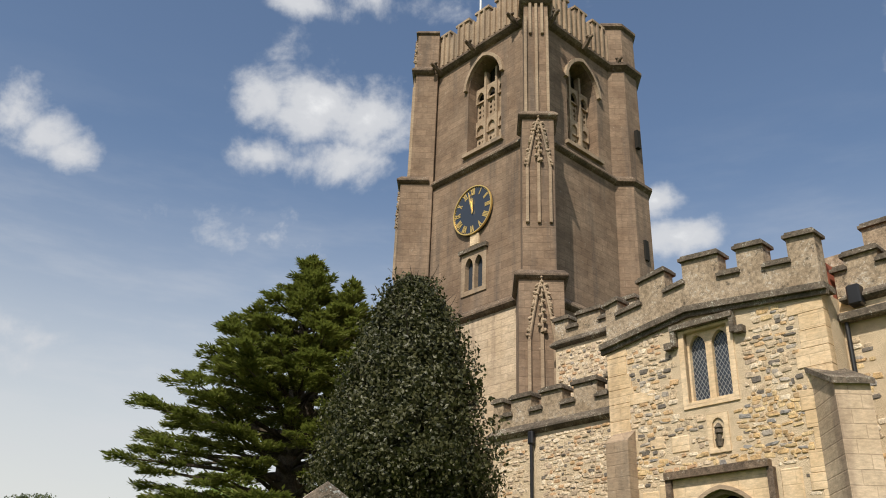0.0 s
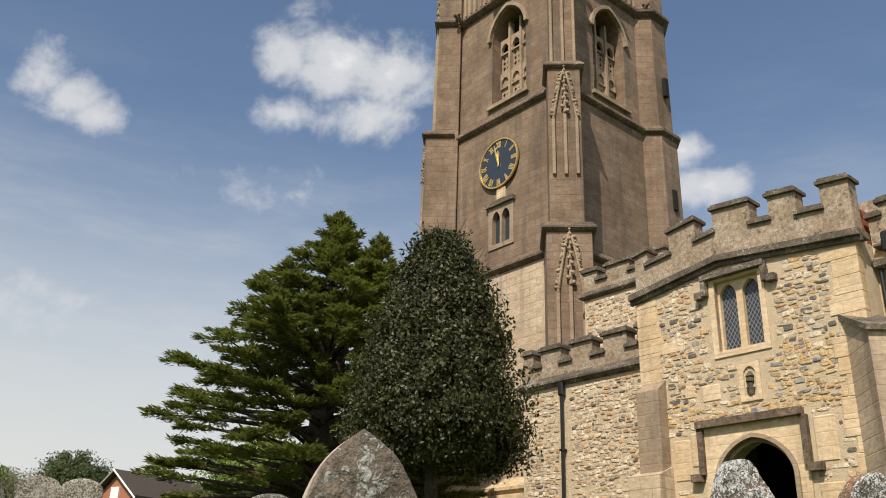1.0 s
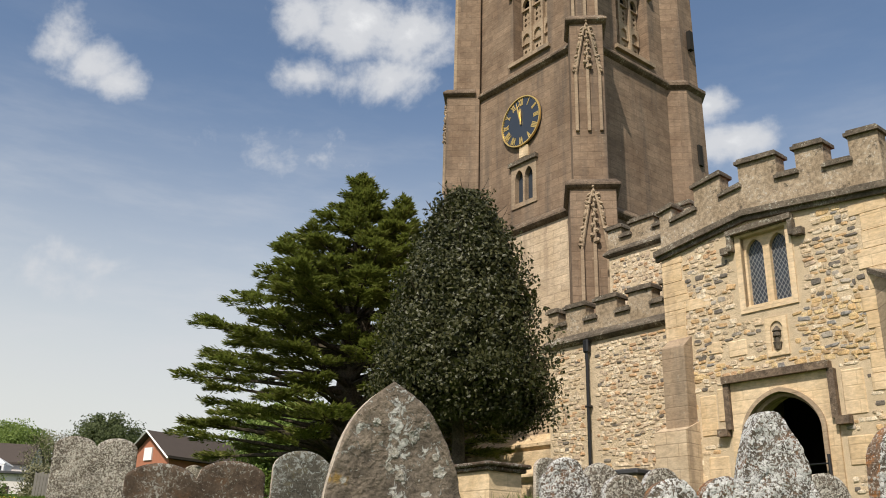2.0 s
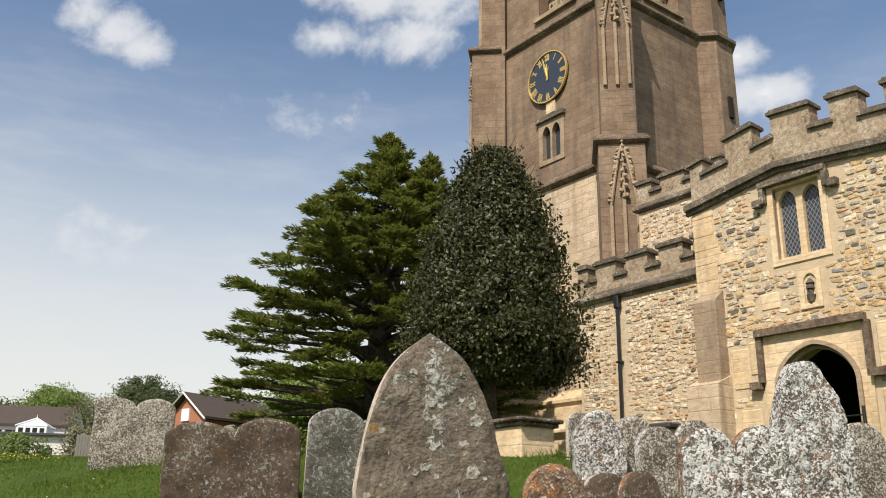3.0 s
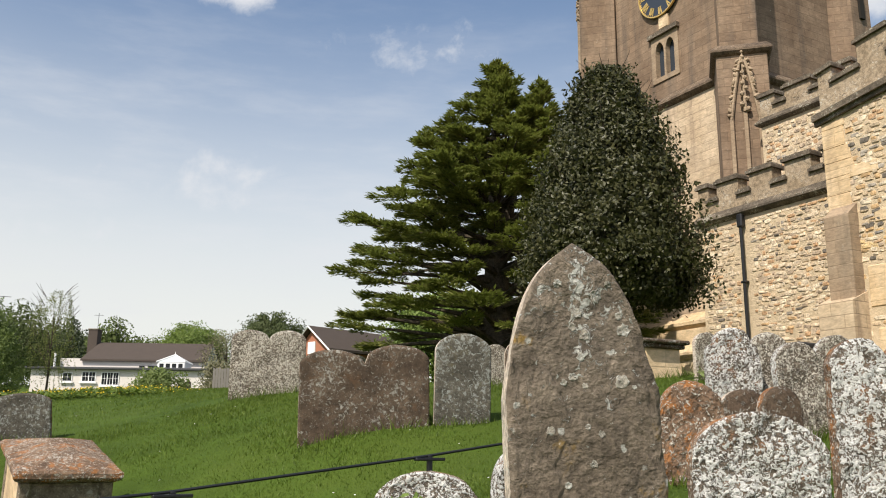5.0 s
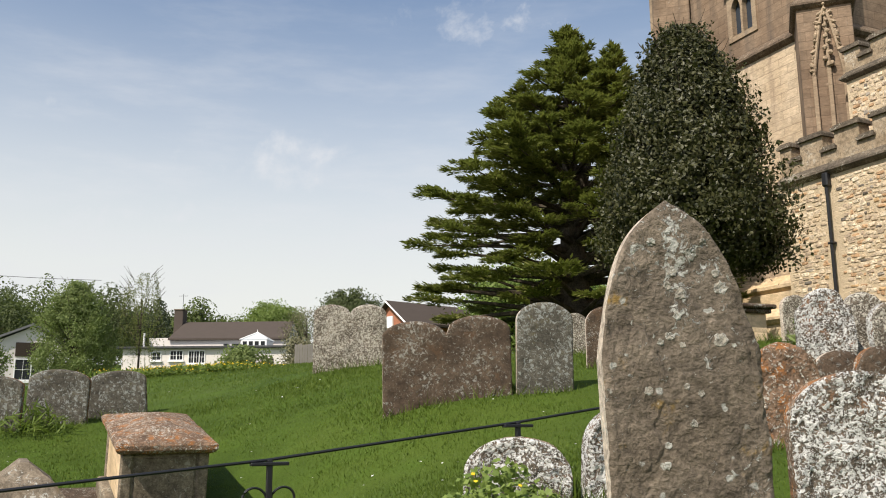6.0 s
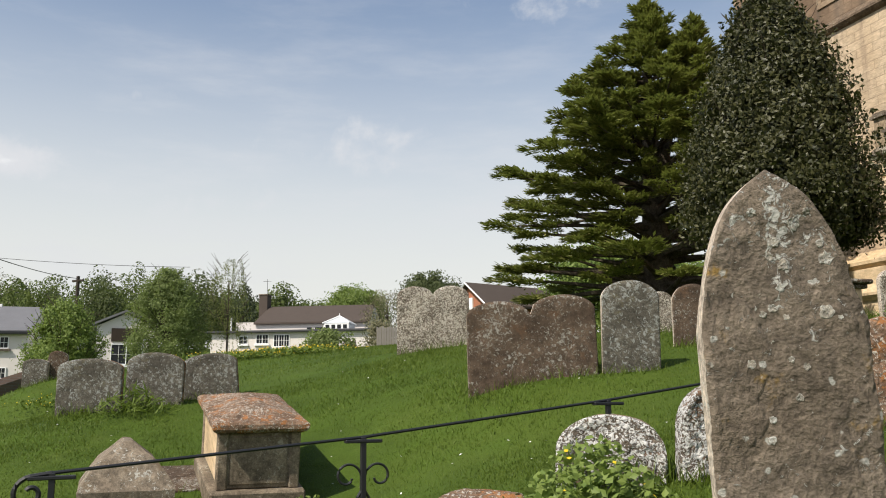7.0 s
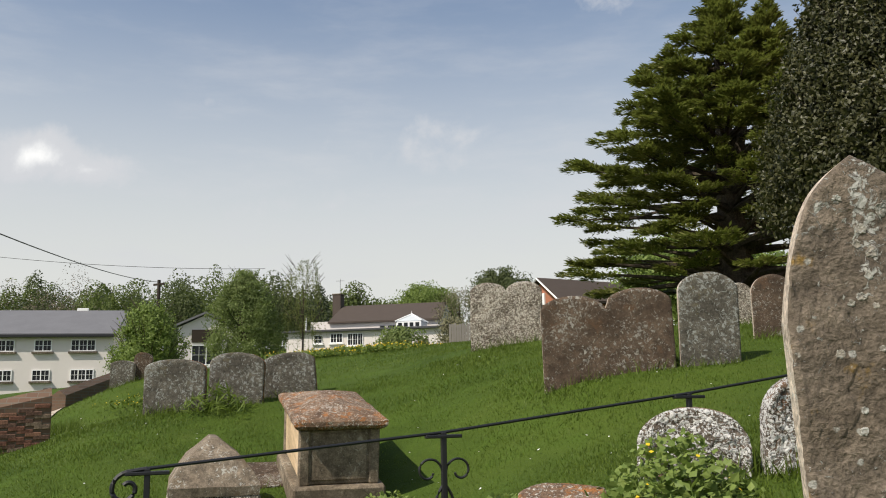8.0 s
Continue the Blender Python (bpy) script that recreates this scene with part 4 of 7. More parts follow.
for x0, x1 in ((-9.36, -9.26), (-8.02, -7.92)):
    add_prism(bm, [(x0, 7.76), (x1, 7.76), (x1, 8.085), (x0, 8.085)], PY - 0.14, PY + 0.02, Matrix())
for x0, x1 in ((-9.52, -9.36), (-7.92, -7.74)):
    add_prism(bm, [(x0, 7.72), (x1, 7.72), (x1, 7.86), (x0, 7.86)], PY - 0.15, PY + 0.02, Matrix())
bmesh.ops.recalc_face_normals(bm, faces=bm.faces)
part("hood_mould", bm, COPING, w, "dark square hood mould")

# doorway
door = c_part("doorway", holed([(-9.66, 2.4), (-7.56, 2.4), (-7.56, 5.10), (-9.66, 5.10)], [DOOR], PY - 0.04, PY + 0.35), PALE, "pointed arch doorway in yellow limestone")
for y0, y1, grow in ((PY - 0.09, PY - 0.04, 0.0), (PY + 0.06, PY + 0.22, -0.07)):
    bm = bmesh.new()
    ring_o = low_arch(-9.43 - grow, -7.76 + grow, 2.4, 4.08, 4.90 + grow)[2:]
    ring_i = low_arch(-9.35 - grow, -7.84 + grow, 2.4, 4.08, 4.82 + grow)[2:]
    ring_o, ring_i = [(ring_o[0][0], 2.4)] + ring_o + [(ring_o[-1][0], 2.4)], [(ring_i[0][0], 2.4)] + ring_i + [(ring_i[-1][0], 2.4)]
    for (a, b), (c, d) in zip(zip(ring_o, ring_o[1:]), zip(ring_i, ring_i[1:])):
        add_prism(bm, [a, b, d, c], y0, y1, Matrix())
    bmesh.ops.recalc_face_normals(bm, faces=bm.faces)
    part("arch_moulding", bm, TRIM, door)
bm = bmesh.new()
add_prism(bm, [(-9.74, 5.10), (-7.56, 5.10), (-7.56, 5.24), (-9.74, 5.24)], PY - 0.17, PY, Matrix())
for x0, x1 in ((-9.74, -9.62), (-7.62, -7.50)):
    add_prism(bm, [(x0, 4.22), (x1, 4.22), (x1, 5.10), (x0, 5.10)], PY - 0.12, PY, Matrix())
for x0, x1 in ((-9.92, -9.70), (-7.55, -7.30)):
    add_prism(bm, [(x0, 4.10), (x1, 4.10), (x1, 4.24), (x0, 4.24)], PY - 0.16, PY, Matrix())
bmesh.ops.recalc_face_normals(bm, faces=bm.faces)
part("label_mould", bm, DARKTRIM, door, "square label mould with stops")
c_part("inner_door", box(-9.3, -7.9, 18.40, 18.48, 2.5, 4.7, 0.02), WOOD, "dark oak inner door")

# statue niche
nich = c_part("niche", holed([(-8.76, 5.5), (-8.31, 5.5), (-8.31, 6.26), (-8.76, 6.26)], [NICHE], PY - 0.035, PY + 0.1), PALE, "small arched niche with a lantern-shaped carving")
part("niche_back", box(-8.67, -8.39, PY + 0.004, PY + 0.03, 5.58, 6.19), TRIM, nich)
bm = bmesh.new()
for z, r0, r1, h in ((5.68, 0.05, 0.09, 0.14), (5.80, 0.04, 0.05, 0.1), (5.92, 0.08, 0.06, 0.1), (6.02, 0.09, 0.02, 0.1)):
    bmesh.ops.create_cone(bm, cap_ends=True, segments=10, radius1=r0, radius2=r1, depth=h, matrix=pose(-8.53, PY - 0.02, z))
part("carving", bm, COPING, nich)


def corner_buttress(x0, x1, y0, y1, z0, z1, slope, mat=PALE):
    """A plain buttress with a sloped top."""
    bm = bmesh.new()
    side_m = Matrix(((0, 1, 0, 0), (1, 0, 0, 0), (0, 0, 1, 0), (0, 0, 0, 1)))
    add_prism(bm, [(y0 - 0.1, z0), (y1, z0), (y1, z1 + slope), (y0, z1), (y0, z1 - (z1 - z0) * 0.5), (y0 - 0.1, z1 - (z1 - z0) * 0.58)], x0, x1, side_m)
    bmesh.ops.recalc_face_normals(bm, faces=bm.faces)
    return c_part("porch_buttress", bm, mat, "weathered stone corner buttress")


def diagonal_buttress(cx, cy, turn, half, out, z1):
    m = pose(cx, cy, 0, 0, 0, turn)
    side_m = m @ Matrix(((0, 1, 0, 0), (1, 0, 0, 0), (0, 0, 1, 0), (0, 0, 0, 1)))
    ob = c_part("porch_buttress", prism([(-out - 0.12, 1.5), (0.3, 1.5), (0.3, z1 + 0.5), (-out, z1), (-out, 4.2), (-out - 0.12, 4.0)], -half, half, side_m), LOWER, "weathered diagonal stone buttress")
    part("buttress_cap", prism([(-out - 0.08, z1 - 0.03), (0.3, z1 + 0.5), (0.3, z1 + 0.6), (-out - 0.08, z1 + 0.07)], -half - 0.06, half + 0.06, side_m), COPING, ob)


diagonal_buttress(-6.25, 15.05, 45, 0.30, 0.72, 6.2)
corner_buttress(-10.99, -10.44, 14.70, 15.1, 1.5, 5.98, 0.34, TRIM)
corner_buttress(-11.16, -10.40, 14.52, 15.1, 1.5, 4.26, 0.25, LOWER)
# pale quoins up the corners of the porch
random.seed(4)
for x_in, x_out in ((-6.66, PX1 + 0.012), (PX0 - 0.012, -10.6)):
    z = 2.3
    while z < 8.0:
        h = random.uniform(0.26, 0.42)
        grow = random.uniform(0, 0.25)
        a, b = (x_in - grow, x_out) if x_in > -8 else (x_in, x_out + grow)
        part("quoin", box(a, b, PY - 0.022, PY + 0.2, z, min(z + h - 0.004, 8.02), 0.008), PALE, porch)
        z += h
# dressed jambs beside the doorway and in the band above it
for x0, x1, z0, z1 in ((-10.35, -9.98, 4.15, 4.95), (-10.25, -9.8, 3.2, 3.75), (-10.7, -10.3, 2.9, 3.4), (-9.95, -9.78, 4.4, 5.05), (-10.5, -10.1, 2.3, 2.85), (-7.42, -7.02, 4.25, 5.05), (-7.45, -7.0, 3.4, 3.9), (-9.6, -9.2, 5.62, 5.95), (-10.1, -9.75, 5.75, 6.0), (-10.55, -9.9, 6.75, 7.0)):
    part("dressed_block", box(x0, x1, PY - 0.02, PY + 0.15, z0, z1, 0.02), PALE, porch)

# --- low aisle to the tower side
AX0, AX1, AY = -15.05, -10.9, 15.55
aisle = c_part("aisle_wall", box(AX0, AX1, AY, AY + 0.6, 1.5, 6.85), MORTAR, "aisle wall of buff rubble stone")
c_part("aisle_wall", box(AX0, AX0 + 0.5, AY + 0.6, 17.9, 1.5, 6.85), MORTAR)
c_part("aisle_roof", box(AX0 + 0.1, AX1, AY + 0.35, 17.9, 6.85, 7.0), LEAD)
c_part("string_course", setoff(AX0, AX1 - 0.1, AY, AY + 0.5, 6.90, 0.14, 0.14), COPING, "dark weathered string course")
AE = [-15.05, -14.72, -14.45, -13.80, -13.47, -12.82, -12.47, -11.8, -11.5, -10.95]
for i, (x0, x1) in enumerate(zip(AE, AE[1:])):
    top = 7.72 if i % 2 == 0 else 7.32
    merlon("merlon" if i % 2 == 0 else "embrasure", x0, x1, AY, 6.98, 6.98, top, top)
pipe = c_part("drainpipe", tube([(-13.72, AY - 0.09, 1.8), (-13.72, AY - 0.09, 6.55)], 0.04, 10), IRON, "black cast-iron drainpipe")
part("hopper", box(-13.80, -13.64, AY - 0.16, AY - 0.01, 6.5, 6.82, 0.03), IRON, pipe)
for z in (5.2, 3.8, 2.7):
    part("bracket", box(-13.79, -13.65, AY - 0.14, AY - 0.005, z, z + 0.05, 0.01), IRON, pipe)
# taller wall behind the low aisle
RY = 17.0
rear = c_part("clerestory_wall", box(-14.2, -11.0, RY, RY + 0.5, 6.5, 9.45), MORTAR, "flint wall behind the low aisle")
c_part("string_course", setoff(-14.2, -11.0, RY, RY + 0.4, 9.5, 0.12, 0.12), COPING)
for i, (x0, x1) in enumerate(((-14.2, -13.75), (-13.75, -13.45), (-13.45, -12.7), (-12.7, -12.35), (-12.35, -11.6), (-11.6, -11.0))):
    top = 10.15 if i % 2 == 0 else 9.85
    merlon("merlon" if i % 2 == 0 else "embrasure", x0, x1, RY, 9.58, 9.58, top, top)

# --- aisle on the other side of the porch
NX0, NX1, NY = -6.2, 3.0, 15.75
nave = c_part("nave_aisle_wall", holed([(NX0, 1.5), (NX1, 1.5), (NX1, 7.85), (NX0, 7.85)], [arch(-5.45, -3.6, 4.6, 6.4, 7.2), arch(-1.9, 0.0, 4.6, 6.4, 7.2)], NY, NY + 0.6), MORTAR, "aisle wall of golden rubble and flint")
for x0, x1 in ((-5.45, -3.6), (-1.9, 0.0)):
    outer, inner = arch(x0 - 0.15, x1 + 0.15, 4.6, 6.4, 7.35)[2:], arch(x0 + 0.02, x1 - 0.02, 4.6, 6.4, 7.18)[2:]
    bm = bmesh.new()
    for (a, b), (c, d) in zip(zip([(x1 + 0.15, 4.5)] + outer, outer + [(x0 - 0.15, 4.5)]), zip([(x1 - 0.02, 4.5)] + inner, inner + [(x0 + 0.02, 4.5)])):
        add_prism(bm, [a, b, d, c], NY - 0.05, NY + 0.3, Matrix())
    bmesh.ops.recalc_face_normals(bm, faces=bm.faces)
    w = c_part("aisle_window", bm, PALE, "pointed aisle window in yellow stone")
    part("pane", box(x0, x1, NY + 0.3, NY + 0.32, 4.6, 7.3), GLASS, w)
    for x in (x0 + 0.6, x0 + 1.22):
        part("mullion", box(x - 0.05, x + 0.05, NY + 0.15, NY + 0.29, 4.6, 6.9, 0.02), PALE, w)
c_part("eaves_gutter", box(NX0 + 0.02, NX1, NY - 0.22, NY, 7.68, 7.86, 0.03), COPING, "dark eaves gutter")
c_part("string_course", setoff(NX0 + 0.2, NX1, NY, NY + 0.4, 8.16, 0.14, 0.12), COPING)
c_part("parapet_wall", box(NX0, NX1, NY, NY + 0.5, 7.85, 8.25), PALE)
pipe2 = c_part("drainpipe", tube([(-6.08, NY - 0.1, 2.0), (-6.08, NY - 0.1, 7.7)], 0.042, 10), IRON, "black cast-iron drainpipe")
part("hopper", box(-5.95, -5.70, NY - 0.24, NY - 0.01, 7.95, 8.35, 0.03), IRON, pipe2)
NE = [-6.2, -5.98, -5.35, -5.0, -4.2, -3.8, -3.0, -2.6, -1.8, -1.4, -0.6, -0.2, 0.6, 1.0, 1.8]
for i, (x0, x1) in enumerate(zip(NE, NE[1:])):
    top = 9.0 if i % 2 else 8.75
    merlon("merlon" if i % 2 else "embrasure", x0, x1, NY, 8.26, 8.26, top, top)
# upper wall set back, with a parapet and a red tile ridge showing
c_part("clerestory_wall", box(-10.9, NX1, 17.6, 18.1, 7.8, 10.0), PARAPET)
for i in range(9):
    x = -6.2 + i * 0.95
    merlon("merlon" if i % 2 else "embrasure", x, x + 0.95, 17.6, 10.0, 10.0, 10.75 if i % 2 else 10.4, 10.75 if i % 2 else 10.4)
roof_m = Matrix(((0, 1, 0, 0), (1, 0, 0, 0), (0, 0, 1, 0), (0, 0, 0, 1)))
c_part("porch_roof", prism([(15.35, 8.3), (18.6, 8.3), (18.6, 9.0), (15.35, 9.0)], PX0 + 0.1, PX1 - 0.1, roof_m), RED_TILE, "red clay tile porch roof")

# rubble: each wall's stones stand proud of their mortar
LUMPS = []
random.seed(11)
for variant in range(10):
    bm = bmesh.new()
    n = random.randint(6, 8)
    rim = [(0.5 * math.copysign(abs(math.cos(a)) ** 0.42, math.cos(a)) * random.uniform(0.9, 1.04), 0.5 * math.copysign(abs(math.sin(a)) ** 0.42, math.sin(a)) * random.uniform(0.88, 1.04)) for a in [2 * math.pi * (i + random.uniform(-0.2, 0.2)) / n for i in range(n)]]
    base = [bm.verts.new((a, 0.3, b)) for a, b in rim]
    edge = [bm.verts.new((a * 0.97, -0.45, b * 0.97)) for a, b in rim]
    face = [bm.verts.new((a * 0.80, -1.0 + random.uniform(-0.25, 0.25), b * 0.76)) for a, b in rim]
    for r0, r1 in ((base, edge), (edge, face)):
        for i in range(n):
            bm.faces.new((r0[i], r1[i], r1[(i + 1) % n], r0[(i + 1) % n]))
    bm.faces.new(face)
    bmesh.ops.recalc_face_normals(bm, faces=bm.faces)
    LUMPS.append(bm)


def free_of(x, z, w, h, gaps):
    return all(x + w < a or x > b or z + h < c or z > d for a, b, c, d in gaps)


def rubble(wall, x0, x1, y, z0, top, gaps, mats, rows=(0.055, 0.125), runs=(0.07, 0.30), seed=1, nearest=lambda x, z: 0.0, limit=300):
    """Coursed lumps over a wall: the nearest ones are stones of their own, the others one mesh."""
    random.seed(seed)
    found, z = [], z0
    while z < max(top(x0), top(x1), top((x0 + x1) / 2)):
        h = random.uniform(*rows)
        x = x0 + random.uniform(0, 0.1)
        while x < x1 - 0.06:
            w = min(random.uniform(*runs), x1 - x)
            dz = random.uniform(-0.035, 0.035)
            if z + h + 0.03 < top(x + w / 2) and free_of(x, z, w, h, gaps) and random.random() > 0.10:
                found.append((x + w / 2, z + h / 2 + dz, w * random.uniform(0.78, 1.04), h * random.uniform(0.70, 1.14), random.randrange(10), random.uniform(0.007, 0.024)))
            x += w
        z += h * 0.95
    found.sort(key=lambda s: nearest(s[0], s[1]))
    meshes = {}
    verts, faces = {}, {}
    for i, (x, zz, w, h, v, d) in enumerate(found):
        mat = mats(x, zz)
        if i < limit:
            key = (v, mat.name)
            if key not in meshes:
                me = bpy.data.meshes.new("stone")
                LUMPS[v].to_mesh(me)
                me.materials.append(mat)
                meshes[key] = me
            ob = new("stone", meshes[key])
            ob.parent = wall
            ob.matrix_basis = Matrix.LocRotScale((x, y, zz), Euler((0, random.uniform(-0.16, 0.16), 0)), (w, d, h))
        else:
            vs, fs = verts.setdefault(mat.name, []), faces.setdefault(mat.name, [])
            start = len(vs)
            LUMPS[v].verts.index_update()
            vs.extend((x + q.co.x * w, y + q.co.y * d, zz + q.co.z * h) for q in LUMPS[v].verts)
            fs.extend(tuple(start + q.index for q in f.verts) for f in LUMPS[v].faces)
    for name in verts:
        ob = raw("rubble_facing", verts[name], faces[name], bpy.data.materials[name], wall)
        ob["kind"] = "stuff"


def porch_mat(x, z):
    band = noise.noise(Vector((x * 0.8, 3.0, z * 1.2)))
    if x > -8.3 and 5.3 < z < 6.5 and random.random() < 0.75:
        return GOLDEN
    if 5.2 < z < 5.6 and random.random() < 0.7:
        return GOLDEN
    return GOLDEN if band > 0.35 and x > -8 else (AISLE_STONE if band < -0.25 else FLINT)


def aisle_mat(x, z):
    return AISLE_STONE if random.random() < 0.82 else FLINT


def build_rubble():
    gaps = [(-9.76, -7.46, 2.0, 5.26), (-9.26, -7.92, 6.36, 8.2), (-9.55, -7.7, 7.68, 8.2), (-8.75, -8.22, 5.46, 6.3), (-6.68, -6.0, 0, 9), (-11.3, -10.62, 0, 9),
            (-10.35, -9.98, 4.15, 4.95), (-10.25, -9.8, 3.2, 3.75), (-10.7, -10.3, 2.9, 3.4), (-7.42, -7.02, 4.25, 5.05), (-7.45, -7.0, 3.4, 3.9), (-9.6, -9.2, 5.62, 5.95), (-9.95, -9.7, 4.0, 5.05)]
    rubble(porch, PX0, PX1, PY, 2.4, lambda x: line_z(x) - 0.2, gaps, porch_mat, seed=3, nearest=lambda x, z: abs(z - 6.0) + abs(x + 8.4) * 0.3)
    rubble(aisle, AX0 + 0.02, AX1, AY, 2.4, lambda x: 6.72, [(-13.85, -13.58, 0, 9)], aisle_mat, (0.05, 0.11), (0.07, 0.26), 5, lambda x, z: abs(x + 12.6) + abs(z - 4.8) * 0.5)
    rubble(rear, -14.15, -11.0, RY, 7.2, lambda x: 9.35, [], aisle_mat, (0.07, 0.12), (0.1, 0.22), 6, lambda x, z: abs(x + 12), 200)
    rubble(nave, NX0, -2.0, NY, 2.4, lambda x: 7.6, [(-5.62, -3.4, 4.4, 7.5)], lambda x, z: GOLDEN if noise.noise(Vector((x * 0.6, 9, z * 1.5))) > -0.05 else FLINT, (0.09, 0.16), (0.14, 0.4), 7, lambda x, z: x, 250)

# ---------------------------------------------------------------- gravestones


def arc_top(w, shoulder, rise):
    """Height of a round-headed outline above its foot at a share u (-1 to 1) of its half width."""
    return lambda u: shoulder + rise * math.sqrt(max(0.0, 1 - u * u))


def pointed_top(shoulder, rise):
    return lambda u: shoulder + rise * (1 - 0.35 * abs(u) - 0.65 * u ** 4)


def double_top(shoulder, rise, second=0.0):
    def top(u):
        v = (u + 0.5) * 2 if u < 0 else (u - 0.5) * 2
        return shoulder + (second if u > 0 else 0) + rise * math.sqrt(max(0.0, 1 - min(1.0, abs(v) * 0.98) ** 2)) ** 1.0
    return top


def shouldered_top(shoulder, rise, lobe):
    def top(u):
        if abs(u) < lobe:
            return shoulder + rise * 0.45 + rise * 0.55 * math.sqrt(max(0.0, 1 - (u / lobe) ** 2))
        v = (abs(u) - lobe) / (1 - lobe)
        return shoulder + rise * 0.45 * math.sqrt(max(0.0, 1 - v * v))
    return top


def slab(wide, thick, top, nx=36, nz=34, rough=0.006, seed=0.0, narrow=0.0, worn=0.02, grain=0.0, spall=0.0):
    """A standing slab: its face is a grid that follows the outline, roughened and with worn edges."""
    bm = bmesh.new()
    sheets = []
    for sign in (-1, 1):
        sheet = []
        for i in range(nx + 1):
            u = -1 + 2 * i / nx
            u = math.copysign(abs(math.sin(u * math.pi / 2)), u)
            row = []
            h = max(top(u), 0.02) + 0.3
            for j in range(nz + 1):
                t = j / nz
                z = -0.3 + h * t
                x = u * wide / 2 * (1 - narrow * max(0.0, 1 - (z + 0.0) / 1.2))
                rim = min(1.0, min((1 - abs(u)) * wide / 2, (1 - t) * h) / worn)
                d = thick / 2 - (1 - rim) ** 2 * worn * 0.55
                lump = noise.fractal(Vector((x * 7 + seed, z * 7, sign * 3.0 + seed)), 1.0, 2.0, 4) * rough
                if grain:
                    lump += grain * noise.fractal(Vector((x * 62 + seed, z * 62, sign)), 0.8, 2.1, 2)
                if spall:
                    flake = noise.fractal(Vector((x * 5.5 + seed, z * 3.6, 4.0 + sign)), 0.9, 2.0, 4)
                    lump -= spall * min(1.0, max(0.0, (flake + 0.02) / 0.05))
                row.append(bm.verts.new((x + lump * 0.4, sign * (d + lump), z + lump * 0.3)))
            sheet.append(row)
        sheets.append(sheet)
    for s, sheet in enumerate(sheets):
        for i in range(nx):
            for j in range(nz):
                q = (sheet[i][j], sheet[i + 1][j], sheet[i + 1][j + 1], sheet[i][j + 1])
                f = bm.faces.new(q if s == 0 else q[::-1])
                f.smooth = True
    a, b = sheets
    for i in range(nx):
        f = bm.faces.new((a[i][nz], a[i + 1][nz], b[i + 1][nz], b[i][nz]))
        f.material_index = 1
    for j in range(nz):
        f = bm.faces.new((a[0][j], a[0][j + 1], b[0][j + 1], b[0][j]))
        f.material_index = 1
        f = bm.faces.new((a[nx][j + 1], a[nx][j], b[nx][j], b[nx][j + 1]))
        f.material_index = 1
    return bm


def headstone(x, y, turn, wide, thick, top, mats, label, lean=0.0, tilt=0.0, rough=0.006, z=None, narrow=0.0, group="", nx=36, nz=34, grain=0.0, spall=0.0):
    """turn: how far the face is turned away from facing -y; lean: sideways; tilt: backwards."""
    foot = gz(x, y) if z is None else z
    if rough > 0.012:
        nx, nz, grain = 84, 90, 0.0075
    bm = slab(wide, thick, top, nx, nz, rough, x * 3.1 + y, narrow, 0.02, grain, spall)
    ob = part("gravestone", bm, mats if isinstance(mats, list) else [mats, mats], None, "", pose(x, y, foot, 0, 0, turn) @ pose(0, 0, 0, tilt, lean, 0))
    return tagged(ob, label, "gravestone", group or "churchyard gravestones")


# the pointed stone by the path
pointed = headstone(-0.425, 2.84, 24, 0.484, 0.085, pointed_top(1.05, 0.485), [G_POINT, G_SIDE], "tall rough brown pointed gravestone with white lichen spots", lean=-2.5, z=0.60, rough=0.007, grain=0.0024, nx=120, nz=210, spall=0.0045)
random.seed(15)
face_at = np.array([v.co for v in pointed.data.vertices if v.co.y < 0])
for x, z, r in ((0.143, 1.252, 0.025), (-0.004, 1.173, 0.016), (0.124, 1.094, 0.027), (-0.110, 0.954, 0.016), (0.017, 0.853, 0.014), (-0.067, 0.795, 0.014), (-0.076, 0.738, 0.016), (0.046, 0.940, 0.013), (0.005, 0.962, 0.011), (0.058, 1.361, 0.025), (-0.032, 1.113, 0.016), (-0.060, 1.095, 0.013), (0.005, 1.084, 0.011), (0.129, 1.296, 0.014), (-0.063, 1.399, 0.018), (-0.007, 1.308, 0.021), (0.014, 1.237, 0.021), (-0.023, 1.265, 0.016), (0.101, 1.396, 0.013), (0.159, 1.076, 0.009)):
    bm = bmesh.new()
    n = 15
    wobble = [random.uniform(0.62, 1.0) for _ in range(n)]
    rings = []
    for f, d in ((1.0, 0.0), (0.9, 0.0022), (0.6, 0.0024), (0.3, 0.0010)):
        ring = []
        for i in range(n):
            q = (x + r * f * wobble[i] * math.cos(2 * math.pi * i / n), z + r * f * wobble[i] * math.sin(2 * math.pi * i / n))
            deep = face_at[np.argmin((face_at[:, 0] - q[0]) ** 2 + (face_at[:, 2] - q[1]) ** 2)][1]
            ring.append(bm.verts.new((q[0], deep - d * random.uniform(0.6, 1.2), q[1])))
        rings.append(ring)
    for p, q in zip(rings, rings[1:]):
        for i in range(n):
            bm.faces.new((p[i], p[(i + 1) % n], q[(i + 1) % n], q[i]))
    bm.faces.new(rings[-1])
    part("lichen_rosette", bm, LICHEN, pointed, "pale crusty lichen rosette")
# a joined pair and a single stone in a row
headstone(-3.39, 8.74, 26, 1.36, 0.09, double_top(0.79, 0.18, 0.055), [G_BROWN, G_SIDE], "brown double-headed gravestone with lichened edge coloured sunlit pale", lean=-1.0, z=1.52, nx=56)
